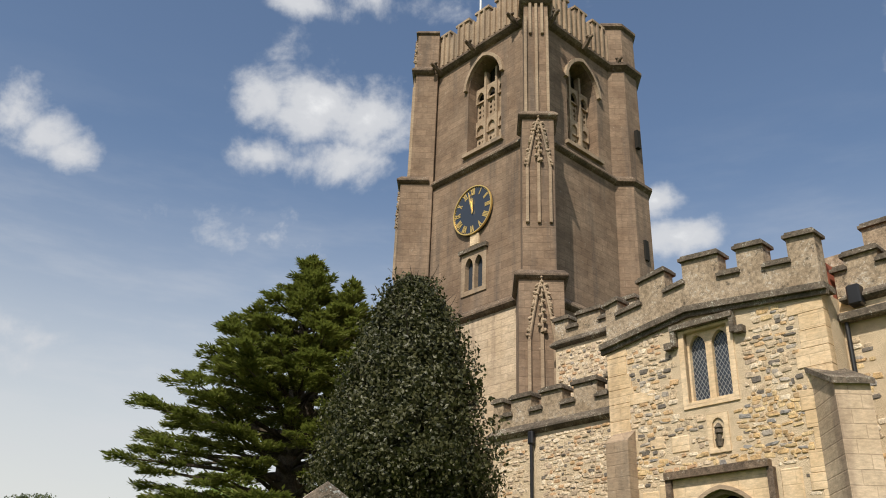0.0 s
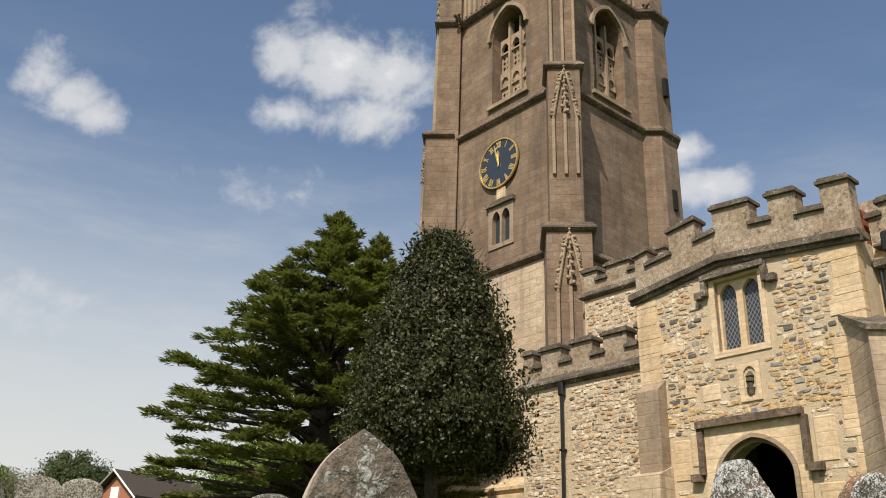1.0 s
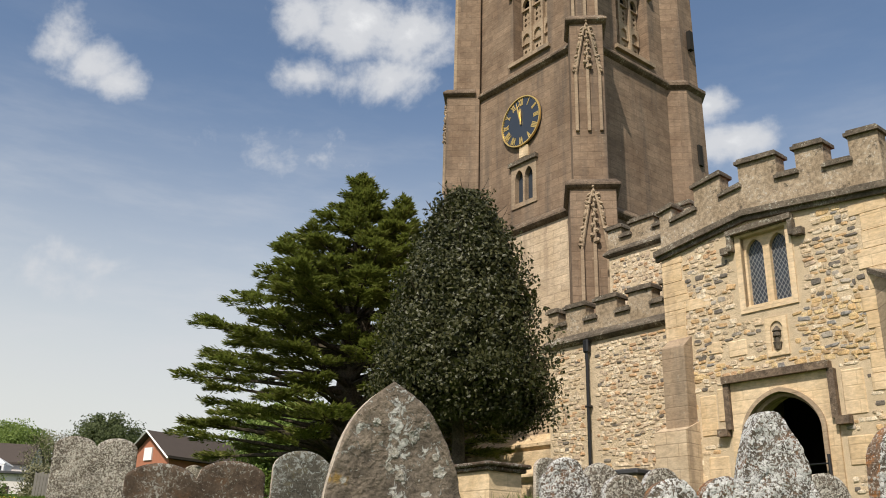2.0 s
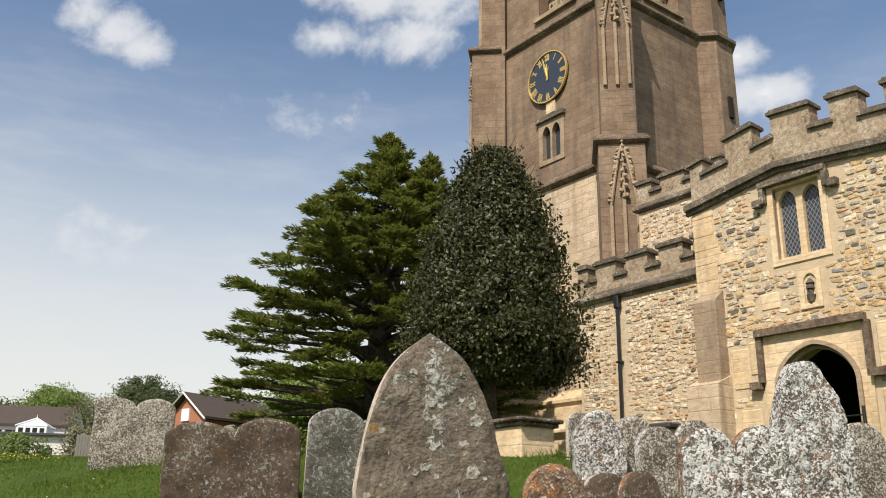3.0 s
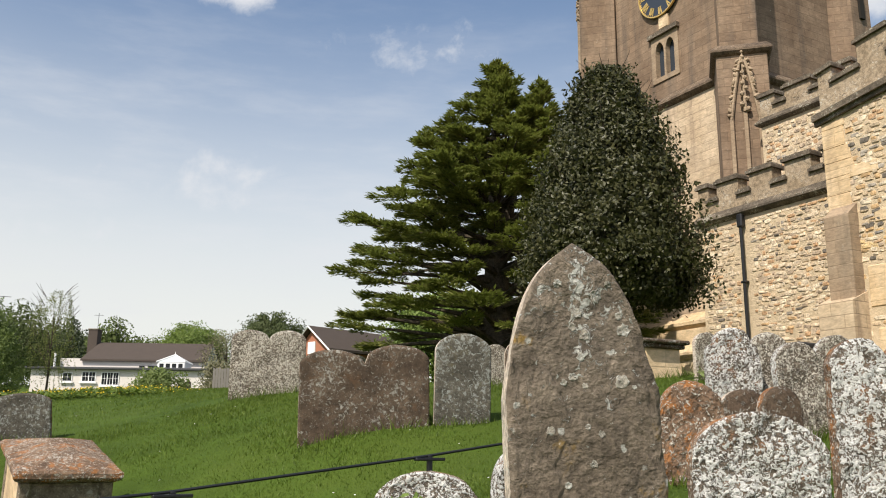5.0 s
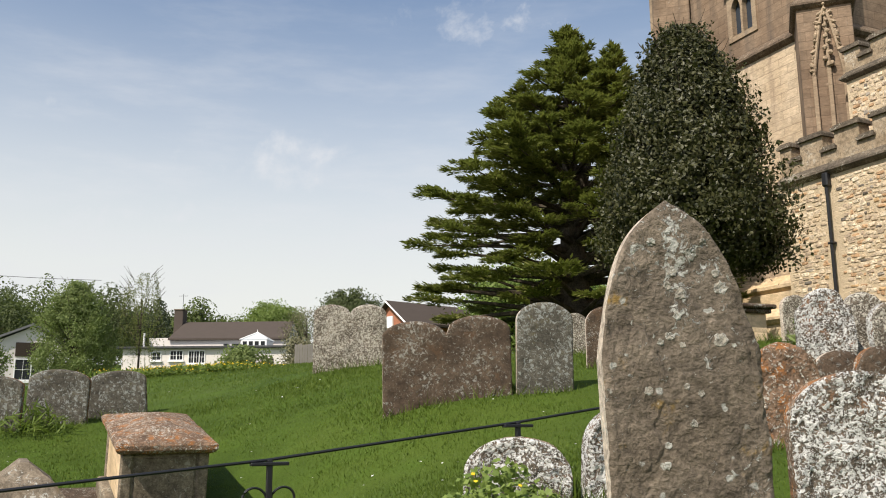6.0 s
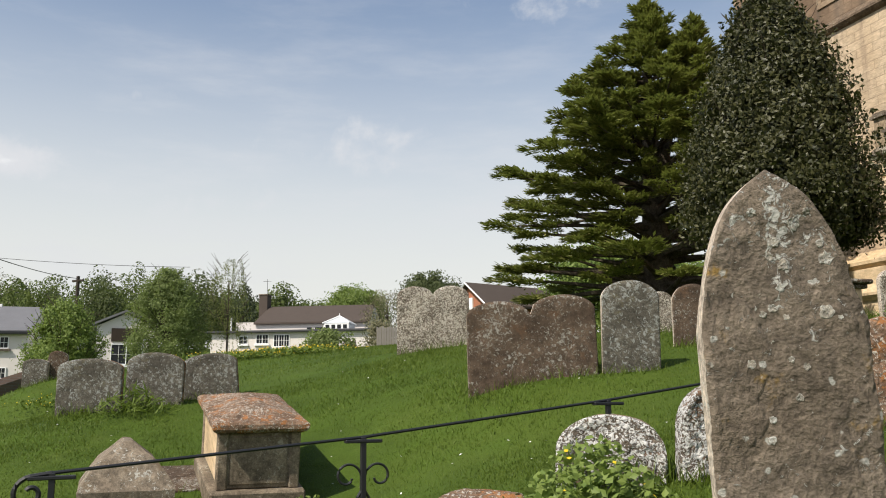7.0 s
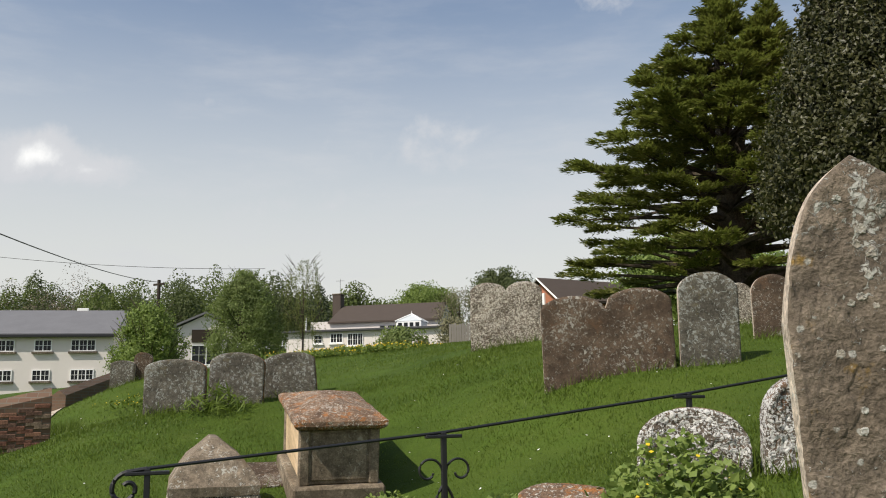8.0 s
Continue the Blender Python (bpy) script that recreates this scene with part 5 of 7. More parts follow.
headstone(-2.47, 9.20, 26, 0.61, 0.09, arc_top(0.7, 0.78, 0.20), [G_BLUE, G_SIDE], "grey lichened round-headed gravestone with edge coloured sunlit pale", lean=1.0, z=1.72)
# further up the lawn
headstone(-6.05, 11.75, 22, 1.08, 0.10, double_top(0.78, 0.16), [G_GREY, G_SIDE], "grey double-headed gravestone crusted with lichen", z=2.22, rough=0.012, nx=56)
headstone(-3.05, 13.6, 24, 0.42, 0.08, arc_top(0.4, 0.45, 0.2), [G_GREY, G_SIDE], "small pale round-headed gravestone on the lawn")
headstone(-2.78, 14.4, 24, 0.45, 0.08, arc_top(0.4, 0.5, 0.2), [G_GREY, G_SIDE], "small pale round-headed gravestone on the lawn")
headstone(-2.1, 10.9, 24, 0.50, 0.08, arc_top(0.4, 0.52, 0.22), [G_BROWN, G_SIDE], "small brown round-headed gravestone")
headstone(-1.7, 13.4, 24, 0.55, 0.08, arc_top(0.4, 0.6, 0.25), [G_GREY, G_SIDE], "grey lichened round-headed gravestone in the grass")
headstone(-3.72, 10.4, 24, 0.55, 0.09, arc_top(0.7, 0.70, 0.16), [G_BROWN, G_SIDE], "brown round-headed gravestone with orange lichen", z=1.80)
headstone(-9.6, 24.5, 20, 0.6, 0.1, arc_top(0.6, 0.7, 0.2), [G_GREY, G_SIDE], "pale round-headed gravestone far up the lawn")
# three together below the lawn
headstone(-9.08, 8.12, 30, 0.80, 0.10, arc_top(0.8, 0.62, 0.13), [G_BLUE, G_ORANGE], "dark grey round-headed gravestone with orange edge", z=1.27, lean=0.5)
headstone(-8.72, 8.86, 30, 0.74, 0.10, arc_top(0.8, 0.58, 0.16), [G_BLUE, G_ORANGE], "blue-grey round-headed gravestone with lichened edge", z=1.38, lean=2)
headstone(-8.38, 9.60, 30, 0.74, 0.10, arc_top(0.8, 0.50, 0.13), [G_BLUE, G_ORANGE], "leaning greenish grey round-headed gravestone", z=1.50, lean=-5)
headstone(-16.95, 13.75, 30, 0.56, 0.1, arc_top(0.6, 0.46, 0.10), [G_BLUE, G_SIDE], "dark distant gravestone by the wall")
headstone(-16.72, 14.02, 40, 0.42, 0.1, arc_top(0.6, 0.5, 0.15), [G_BROWN, G_SIDE], "brown leaning gravestone by the wall", lean=12)
# lichen-white stones by the path
headstone(-1.43, 4.42, 16, 0.54, 0.12, arc_top(0.6, 0.20, 0.18), [G_WHITE, G_ORANGE], "low round-headed gravestone thick with white lichen", z=1.0, rough=0.02, nx=48, nz=40)
headstone(-0.95, 4.62, 30, 0.42, 0.12, arc_top(0.4, 0.46, 0.22), [G_WHITE, G_WHITE], "white-lichened round-headed gravestone beside the path", z=0.85, rough=0.02, lean=3)
headstone(0.135, 4.32, 14, 0.60, 0.13, arc_top(0.6, 0.45, 0.215), [G_WHITE, G_ORANGE], "low round-headed gravestone thick with white lichen", z=1.00, rough=0.022, nx=48, nz=40)
headstone(0.80, 4.84, 10, 0.56, 0.13, double_top(0.88, 0.16, 0.02), [G_WHITE, G_ORANGE], "wide double-headed gravestone crusted with white lichen", z=1.0, rough=0.022, nx=60, nz=48)
headstone(1.49, 5.98, 18, 0.50, 0.14, lambda u: 0.86 + 0.51 * (1 - abs(u + 0.1 * (1 - u * u)) ** 2.6), [G_WHITE, G_WHITE], "tall narrow gravestone covered in white lichen", z=1.22, rough=0.024, nx=48, nz=60, narrow=-0.15)
headstone(-0.14, 6.05, 14, 0.42, 0.12, arc_top(0.4, 0.42, 0.24), [G_ORANGE, G_ORANGE], "small round gravestone with orange lichen", z=1.28, rough=0.02)
headstone(0.22, 6.55, 14, 0.34, 0.1, arc_top(0.4, 0.42, 0.14), [G_BROWN, G_SIDE], "small plain brown round-headed gravestone", z=1.35)
headstone(0.44, 6.42, 20, 0.29, 0.1, arc_top(0.4, 0.40, 0.17), [G_BROWN, G_ORANGE], "small brown gravestone with orange edge", z=1.35)
headstone(0.22, 7.72, 14, 0.44, 0.11, shouldered_top(0.66, 0.23, 0.7), [G_WHITE, G_WHITE], "gravestone with carved lichened head", z=1.60, rough=0.02)
headstone(0.53, 8.05, 14, 0.36, 0.11, arc_top(0.4, 0.62, 0.22), [G_GREY, G_WHITE], "grey lichened round-headed gravestone in the grass", z=1.65, rough=0.015)
headstone(0.73, 7.45, 22, 0.36, 0.11, arc_top(0.4, 0.60, 0.18), [G_GREY, G_WHITE], "grey leaning gravestone with white lichen edge", z=1.55, rough=0.016, lean=-6)
headstone(1.10, 8.3, 14, 0.36, 0.11, arc_top(0.4, 0.55, 0.18), [G_GREY, G_WHITE], "grey lichened round-headed gravestone in the grass", z=1.75, rough=0.016)
headstone(0.12, 12.3, 30, 0.36, 0.1, arc_top(0.5, 0.48, 0.16), [G_GREY, G_SIDE], "grey gravestone beside the chest tomb")
headstone(2.02, 6.75, 20, 0.42, 0.1, arc_top(0.5, 0.72, 0.22), [G_GREY, G_SIDE], "plain grey-brown round-headed gravestone behind the tall one", z=1.35)
headstone(2.30, 6.1, 20, 0.5, 0.13, arc_top(0.5, 0.95, 0.3), [G_WHITE, G_ORANGE], "round-headed gravestone with pink and white lichen", z=1.3, rough=0.022, lean=4)


# ---------------------------------------------------------------- tombs
def chest_tomb():
    """Chest tomb with a hipped, lichen-covered lid, by the rail."""
    ob = thing("chest_tomb", "chest tomb with orange lichened hipped lid and sunlit-coloured side panel", "tomb", pose(-5.631, 6.906, 0.755, 0, 0, 46.4) @ pose(0, 0, 0, 9.3) @ Matrix.Diagonal((0.91, 1.08, 0.93, 1)))
    bm = bmesh.new()
    add_box(bm, -0.455, 0.455, -0.72, 0.72, -0.35, 0.07, 0.02)
    bmesh.ops.subdivide_edges(bm, edges=bm.edges, cuts=3, use_grid_fill=True)
    for v in bm.verts:
        v.co += 0.014 * noise.noise_vector(v.co * 5)
    part("plinth", bm, T_BODY, ob, "broken lichened plinth slab")
    part("body", box(-0.375, 0.375, -0.63, 0.63, 0.07, 0.60, 0.015), T_BODY, ob, "stained beige stone chest")
    for sx in (-1, 1):
        for sy in (-1, 1):
            part("pilaster", box(sx * 0.345 - 0.05, sx * 0.345 + 0.05, sy * 0.60 - 0.05, sy * 0.60 + 0.05, 0.07, 0.60, 0.012), T_BODY, ob)
    # paler than the end panel: the sun on this side is in the colour
    part("side_panel", box(-0.384, -0.371, -0.52, 0.52, 0.12, 0.56, 0.004), T_PALE, ob, "panel coloured pale for the sun on it")
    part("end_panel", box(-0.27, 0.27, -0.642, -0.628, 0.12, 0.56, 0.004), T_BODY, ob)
    bm = bmesh.new()
    rings = []
    for w, l, z in ((0.39, 0.65, 0.60), (0.44, 0.71, 0.625), (0.455, 0.725, 0.65), (0.455, 0.722, 0.69), (0.43, 0.70, 0.715), (0.25, 0.52, 0.760), (0.06, 0.36, 0.80)):
        ring = []
        for j in range(4):
            (x0, y0), (x1, y1) = [((-w, -l), (w, -l)), ((w, -l), (w, l)), ((w, l), (-w, l)), ((-w, l), (-w, -l))][j]
            for s in range(10):
                p = Vector((x0 + (x1 - x0) * s / 10, y0 + (y1 - y0) * s / 10, z))
                ring.append(bm.verts.new(p + 0.008 * noise.noise_vector(p * 5) + 0.006 * noise.noise_vector(p * 23)))
        rings.append(ring)
    for a, b in zip(rings, rings[1:]):
        for j in range(40):
            bm.faces.new((a[j], a[(j + 1) % 40], b[(j + 1) % 40], b[j]))
    bm.faces.new(rings[-1])
    part("lid", bm, G_ORANGE, ob, "hipped lid crusted with orange and white lichen")


chest_tomb()


def coped_tomb():
    """Low tomb with a roof-shaped top."""
    ob = thing("coped_tomb", "low coped stone tomb with mossy roof-shaped top", "tomb", pose(-5.80, 5.55, 0.47, 0, 0, 47))
    part("base", box(-0.36, 0.36, -0.62, 0.62, -0.3, 0.26, 0.02), G_GREY, ob)
    bm = bmesh.new()
    rings = []
    for w, l, z in ((0.345, 0.62, 0.26), (0.355, 0.63, 0.33), (0.34, 0.61, 0.36), (0.215, 0.50, 0.545), (0.03, 0.36, 0.70)):
        rings.append([bm.verts.new((a * w + 0.004, b * l, z)) for a, b in ((-1, -1), (1, -1), (1, 1), (-1, 1))])
    for a, b in zip(rings, rings[1:]):
        for j in range(4):
            bm.faces.new((a[j], a[(j + 1) % 4], b[(j + 1) % 4], b[j]))
    bm.faces.new(rings[-1])
    bmesh.ops.subdivide_edges(bm, edges=bm.edges, cuts=4, use_grid_fill=True)
    for v in bm.verts:
        v.co += 0.010 * noise.noise_vector(v.co * 7)
    part("coped_top", bm, T_COPED, ob, "lichened roof-shaped top")


T_COPED = m_stone("lichened coping slab", (0.15, 0.12, 0.09), (0.235, 0.195, 0.15), (0.48, 0.46, 0.41), 0.3, 8.0, 0.6, 0.006, (0.15, 0.11, 0.07), 0.35)
coped_tomb()


def table_tomb():
    """Pale chest tomb by the aisle wall, and the dark slab leaning behind it."""
    ob = thing("chest_tomb", "pale stone chest tomb with brown moulded lid below the tree", "tomb", pose(-0.85, 13.22, 2.37, 0, 0, 42))
    part("body", box(-0.31, 0.31, -0.60, 0.60, -0.4, 0.52, 0.015), T_PALE, ob)
    part("plinth", box(-0.36, 0.36, -0.65, 0.65, -0.4, 0.03, 0.02), T_PALE, ob)
    bm = box(-0.41, 0.41, -0.72, 0.72, 0.58, 0.64, 0.02)
    add_box(bm, -0.36, 0.36, -0.66, 0.66, 0.52, 0.58, 0.015)
    part("lid", bm, G_BROWN, ob, "brown lid slab")


table_tomb()


def kerb_slab(x, y, turn, wide, long):
    """An old ledger stone lying between the two tombs."""
    bm = box(-wide / 2, wide / 2, -long / 2, long / 2, -0.12, 0.03, 0.012)
    bmesh.ops.subdivide_edges(bm, edges=bm.edges, cuts=3, use_grid_fill=True)
    for v in bm.verts:
        v.co += 0.008 * noise.noise_vector(v.co * 6)
    slope = math.degrees(math.atan2(gz(x - 0.73 * 0.5, y + 0.68 * 0.5) - gz(x + 0.73 * 0.5, y - 0.68 * 0.5), 1.0))
    ob = part("ledger_stone", bm, G_BROWN, None, "", pose(x, y, gz(x, y), 0, 0, turn) @ pose(0, 0, 0, slope))
    tagged(ob, "worn brown ledger stone lying in the grass between tombs", "grave slab")


kerb_slab(-6.38, 6.84, 47, 0.36, 0.9)

# ---------------------------------------------------------------- iron rail
rail = thing("handrail", "black wrought-iron handrail with scrolled end and posts", "handrail")
RAIL = [(-3.57, 2.92, 1.15), (-2.65, 4.08, 1.27), (-1.63, 5.15, 1.45), (-0.6, 6.25, 1.66)]


def along(points, n):
    pts = [Vector(p) for p in points]
    out = []
    for a, b in zip(pts, pts[1:]):
        out += [a + (b - a) * i / n for i in range(n)]
    return out + [pts[-1]]


part("rail_bar", tube(along(RAIL, 6), 0.0082, 8), IRON, rail)
start = Vector(RAIL[0])
back = (start - Vector(RAIL[1])).normalized()
scroll = []
for i in range(26):
    a = i / 25 * 2.2 * math.pi
    r = 0.075 * (1 - 0.72 * i / 25)
    c = start + back * 0.09 + Vector((0, 0, -0.08))
    scroll.append(c + back * (math.sin(a) * r) + Vector((0, 0, math.cos(a) * r)))
part("scroll", tube([start] + scroll, 0.012, 6), IRON, rail, "scrolled rail end")
for i, p in enumerate(RAIL[:3]):
    p = Vector(p)
    low = gz(p.x, p.y)
    way = (Vector(RAIL[i + 1]) - p).normalized()
    post = part("post", box(-0.014, 0.014, -0.014, 0.014, low - 0.1 - p.z, 0.0, 0.003), IRON, rail, "", pose(*p, 0, 0, 48))
    part("rail_plate", box(-0.10, 0.10, -0.02, 0.02, -0.03, -0.012, 0.004), IRON, post, "", pose(0, 0, 0, 0, 0, 0))
    if i == 1:
        for sgn in (-1, 1):
            curl = []
            for j in range(24):
                a = j / 23 * 1.9 * math.pi
                r = 0.075 * (1 - 0.65 * j / 23)
                curl.append(Vector((sgn * (0.085 - math.cos(a) * r * 1.0), 0, -0.20 + math.sin(a) * r)))
            curl = [Vector((sgn * 0.012, 0, -0.36))] + curl
            part("curl", tube(curl, 0.007, 6), IRON, post, "wrought scroll")
            loop = [Vector((sgn * 0.05 * math.sin(math.pi * j / 10), 0, -0.26 - 0.22 * j / 10)) for j in range(11)]
            part("curl", tube(loop, 0.008, 6), IRON, post)

# ---------------------------------------------------------------- trees


def leaves(name, centres, normals, sizes, mat, parent, long=1.8, label=""):
    """Many small leaves, each a folded diamond of two triangles, as one mesh."""
    c, n = np.asarray(centres, float), np.asarray(normals, float)
    s = np.asarray(sizes, float)[:, None]
    rng = np.random.default_rng(len(c))
    n /= np.linalg.norm(n, axis=1, keepdims=True) + 1e-9
    side = np.cross(n, rng.normal(size=c.shape))
    side /= np.linalg.norm(side, axis=1, keepdims=True) + 1e-9
    ahead = np.cross(side, n)
    v = np.stack([c - side * s * 0.5, c - ahead * s * long * 0.5, c + side * s * 0.5, c + ahead * s * long * 0.5 + n * s * 0.15], 1).reshape(-1, 3)
    i = np.arange(len(c))[:, None] * 4
    f = np.concatenate([np.concatenate([i, i + 1, i + 3], 1), np.concatenate([i + 1, i + 2, i + 3], 1)])
    me = bpy.data.meshes.new(name)
    me.from_pydata(v.tolist(), [], f.tolist())
    me.materials.append(mat)
    ob = new(name, me)
    ob.parent = parent
    if label:
        ob["label"] = label
    return ob


def limb(bm, p0, p1, r0, r1, bend=0.1, sides=6, steps=5):
    p0, p1 = Vector(p0), Vector(p1)
    off = Vector((random.uniform(-1, 1), random.uniform(-1, 1), random.uniform(-0.3, 0.6))) * bend * (p1 - p0).length
    pts = [p0.lerp(p1, t) + off * 4 * t * (1 - t) * 0.5 for t in [i / steps for i in range(steps + 1)]]
    one = tube(pts, r0, sides, r1)
    me = bpy.data.meshes.new("tmp")
    one.to_mesh(me)
    one.free()
    bm.from_mesh(me)
    bpy.data.meshes.remove(me)
    return pts


def shoots(name, roots, ways, sizes, mat, parent, label=""):
    """Many narrow needle shoots, each a flat diamond along its own way, as one mesh."""
    c, d = np.concatenate(roots), np.concatenate(ways)
    s = np.concatenate(sizes)[:, None]
    rng = np.random.default_rng(len(c))
    d /= np.linalg.norm(d, axis=1, keepdims=True) + 1e-9
    side = np.cross(d, np.array([0.0, 0.0, 1.0]) + rng.normal(size=c.shape) * 0.35)
    side /= np.linalg.norm(side, axis=1, keepdims=True) + 1e-9
    v = np.stack([c, c + d * s * 0.45 + side * s * 0.13, c + d * s, c + d * s * 0.45 - side * s * 0.13], 1).reshape(-1, 3)
    me = bpy.data.meshes.new(name)
    me.from_pydata(v.tolist(), [], np.arange(len(v)).reshape(-1, 4).tolist())
    me.materials.append(mat)
    ob = new(name, me)
    ob.parent = parent
    ob["label"] = label
    return ob


def cedar():
    """A broad dome of level boughs, each ending in flat feathered fans."""
    random.seed(21)
    rng = np.random.default_rng(21)
    bx, by = -5.1, 23.6
    base = gz(bx, by)
    tree = thing("cedar_tree", "dark cedar with flat tiered boughs and a ragged spire", "tree", pose(bx, by, base))
    top = 12.55 - base
    bm = bmesh.new()
    limb(bm, (0, 0, -0.4), (0.0, 0, top - 0.5), 0.52, 0.04, 0.02, 12, 10)
    limb(bm, (0.2, 0, 4.5), (1.3, -0.3, top - 1.0), 0.2, 0.03, 0.04, 8, 6)
    roots, ways, sizes = [], [], []

    def fan(c, heading, long, lift=0.0, full=1.0):
        """A feathered fan starting at c: shoots spread to both sides of its axis."""
        n = int(210 * long * full) + 10
        s = rng.uniform(0, 1, n) ** 0.8
        lat = rng.uniform(-1, 1, n) * 0.40 * long * np.sqrt(np.clip(1.02 - s, 0, 1)) * (0.35 + s)
        o, q = np.array([math.cos(heading), math.sin(heading)]), np.array([-math.sin(heading), math.cos(heading)])
        p = np.zeros((n, 3))
        p[:, :2] = np.array(c)[:2] + s[:, None] * long * o + lat[:, None] * q
        p[:, 2] = c[2] + lift * s * long - 0.10 * long * s * s - 0.22 * np.abs(lat) + rng.normal(size=n) * 0.03
        turn = lat / (0.4 * long) * 0.9 + rng.normal(size=n) * 0.35
        w = np.stack([np.cos(heading + turn), np.sin(heading + turn), rng.normal(size=n) * 0.22 + 0.10 + lift * 0.5], 1)
        roots.append(p), ways.append(w), sizes.append(rng.uniform(0.10, 0.24, n))

    reach_z = np.array([4.2, 5.0, 5.6, 6.3, 7.2, 8.3, 8.75, 9.3, 9.8, 10.4, 10.9, 11.45, 12.0, 12.6]) - base
    reach_r = [4.05, 4.1, 3.95, 4.25, 4.1, 3.9, 3.35, 2.8, 2.2, 1.75, 1.25, 0.75, 0.15, 0.05]
    z, tier = 4.45 - base, 0
    while z < top - 0.25:
        t = z / top
        reach = float(np.interp(z, reach_z, reach_r))
        count = int(9 + 4 * (1 - t)) if t < 0.85 else 7
        for i in range(count):
            a = 2.4 * tier + 2 * math.pi * i / count + random.uniform(-0.35, 0.35)
            far = reach * random.choice((random.uniform(0.86, 1.04), random.uniform(0.86, 1.02), random.uniform(0.5, 0.85)))
            far = min(far, 4.05)
            rise = random.uniform(0.10, 0.28) if t > 0.45 else random.uniform(-0.02, 0.18)
            foot = Vector((0, 0, max(0.9, z - rise * far)))
            tip = Vector((math.cos(a) * far, math.sin(a) * far, z + random.uniform(-0.12, 0.12)))
            limb(bm, foot, tip, 0.11 * (1 - t) + 0.025, 0.014, 0.07, 5, 5)
            # the low boughs are bare inside, the high ones green almost to the trunk
            inner = float(np.interp(z, [1.0, 3.2, 4.6, 6.0], [0.78, 0.66, 0.42, 0.2]))
            n = max(1, int(far * (1 - inner) / 0.40))
            for j in range(n):
                s = inner + (1 - inner) * (j + random.uniform(0, 0.9)) / n
                p = foot.lerp(tip, s)
                long = random.uniform(0.55, 1.05) * (0.55 + 0.5 * (1 - t))
                for sgn in (-1, 1):
                    fan((p.x, p.y, p.z + random.uniform(-0.04, 0.10)), a + sgn * random.uniform(0.25, 1.0), min(long, 0.2 + far * 0.25), 0.10)
            fan((tip.x - math.cos(a) * 0.3, tip.y - math.sin(a) * 0.3, tip.z), a, random.uniform(0.5, 0.8), random.uniform(0.05, 0.3))
        z += random.uniform(0.36, 0.52) * (1 if t < 0.7 else 0.8)
        tier += 1
    for px, py, z0, z1 in ((0.0, 0, top - 1.5, top + 0.05), (1.3, -0.3, top - 2.2, top - 0.75)):
        for i in range(60):
            s = i / 60
            a = random.uniform(0, 6.28)
            fan((px, py, z0 + (z1 - z0) * s), a, (1 - s) * 0.55 + 0.08, 0.6)
    part("trunk", bm, BARK, tree, "dark trunk and boughs")
    shoots("crown", roots, ways, sizes, CEDAR, tree, "yellow-green needles in flat tiers")


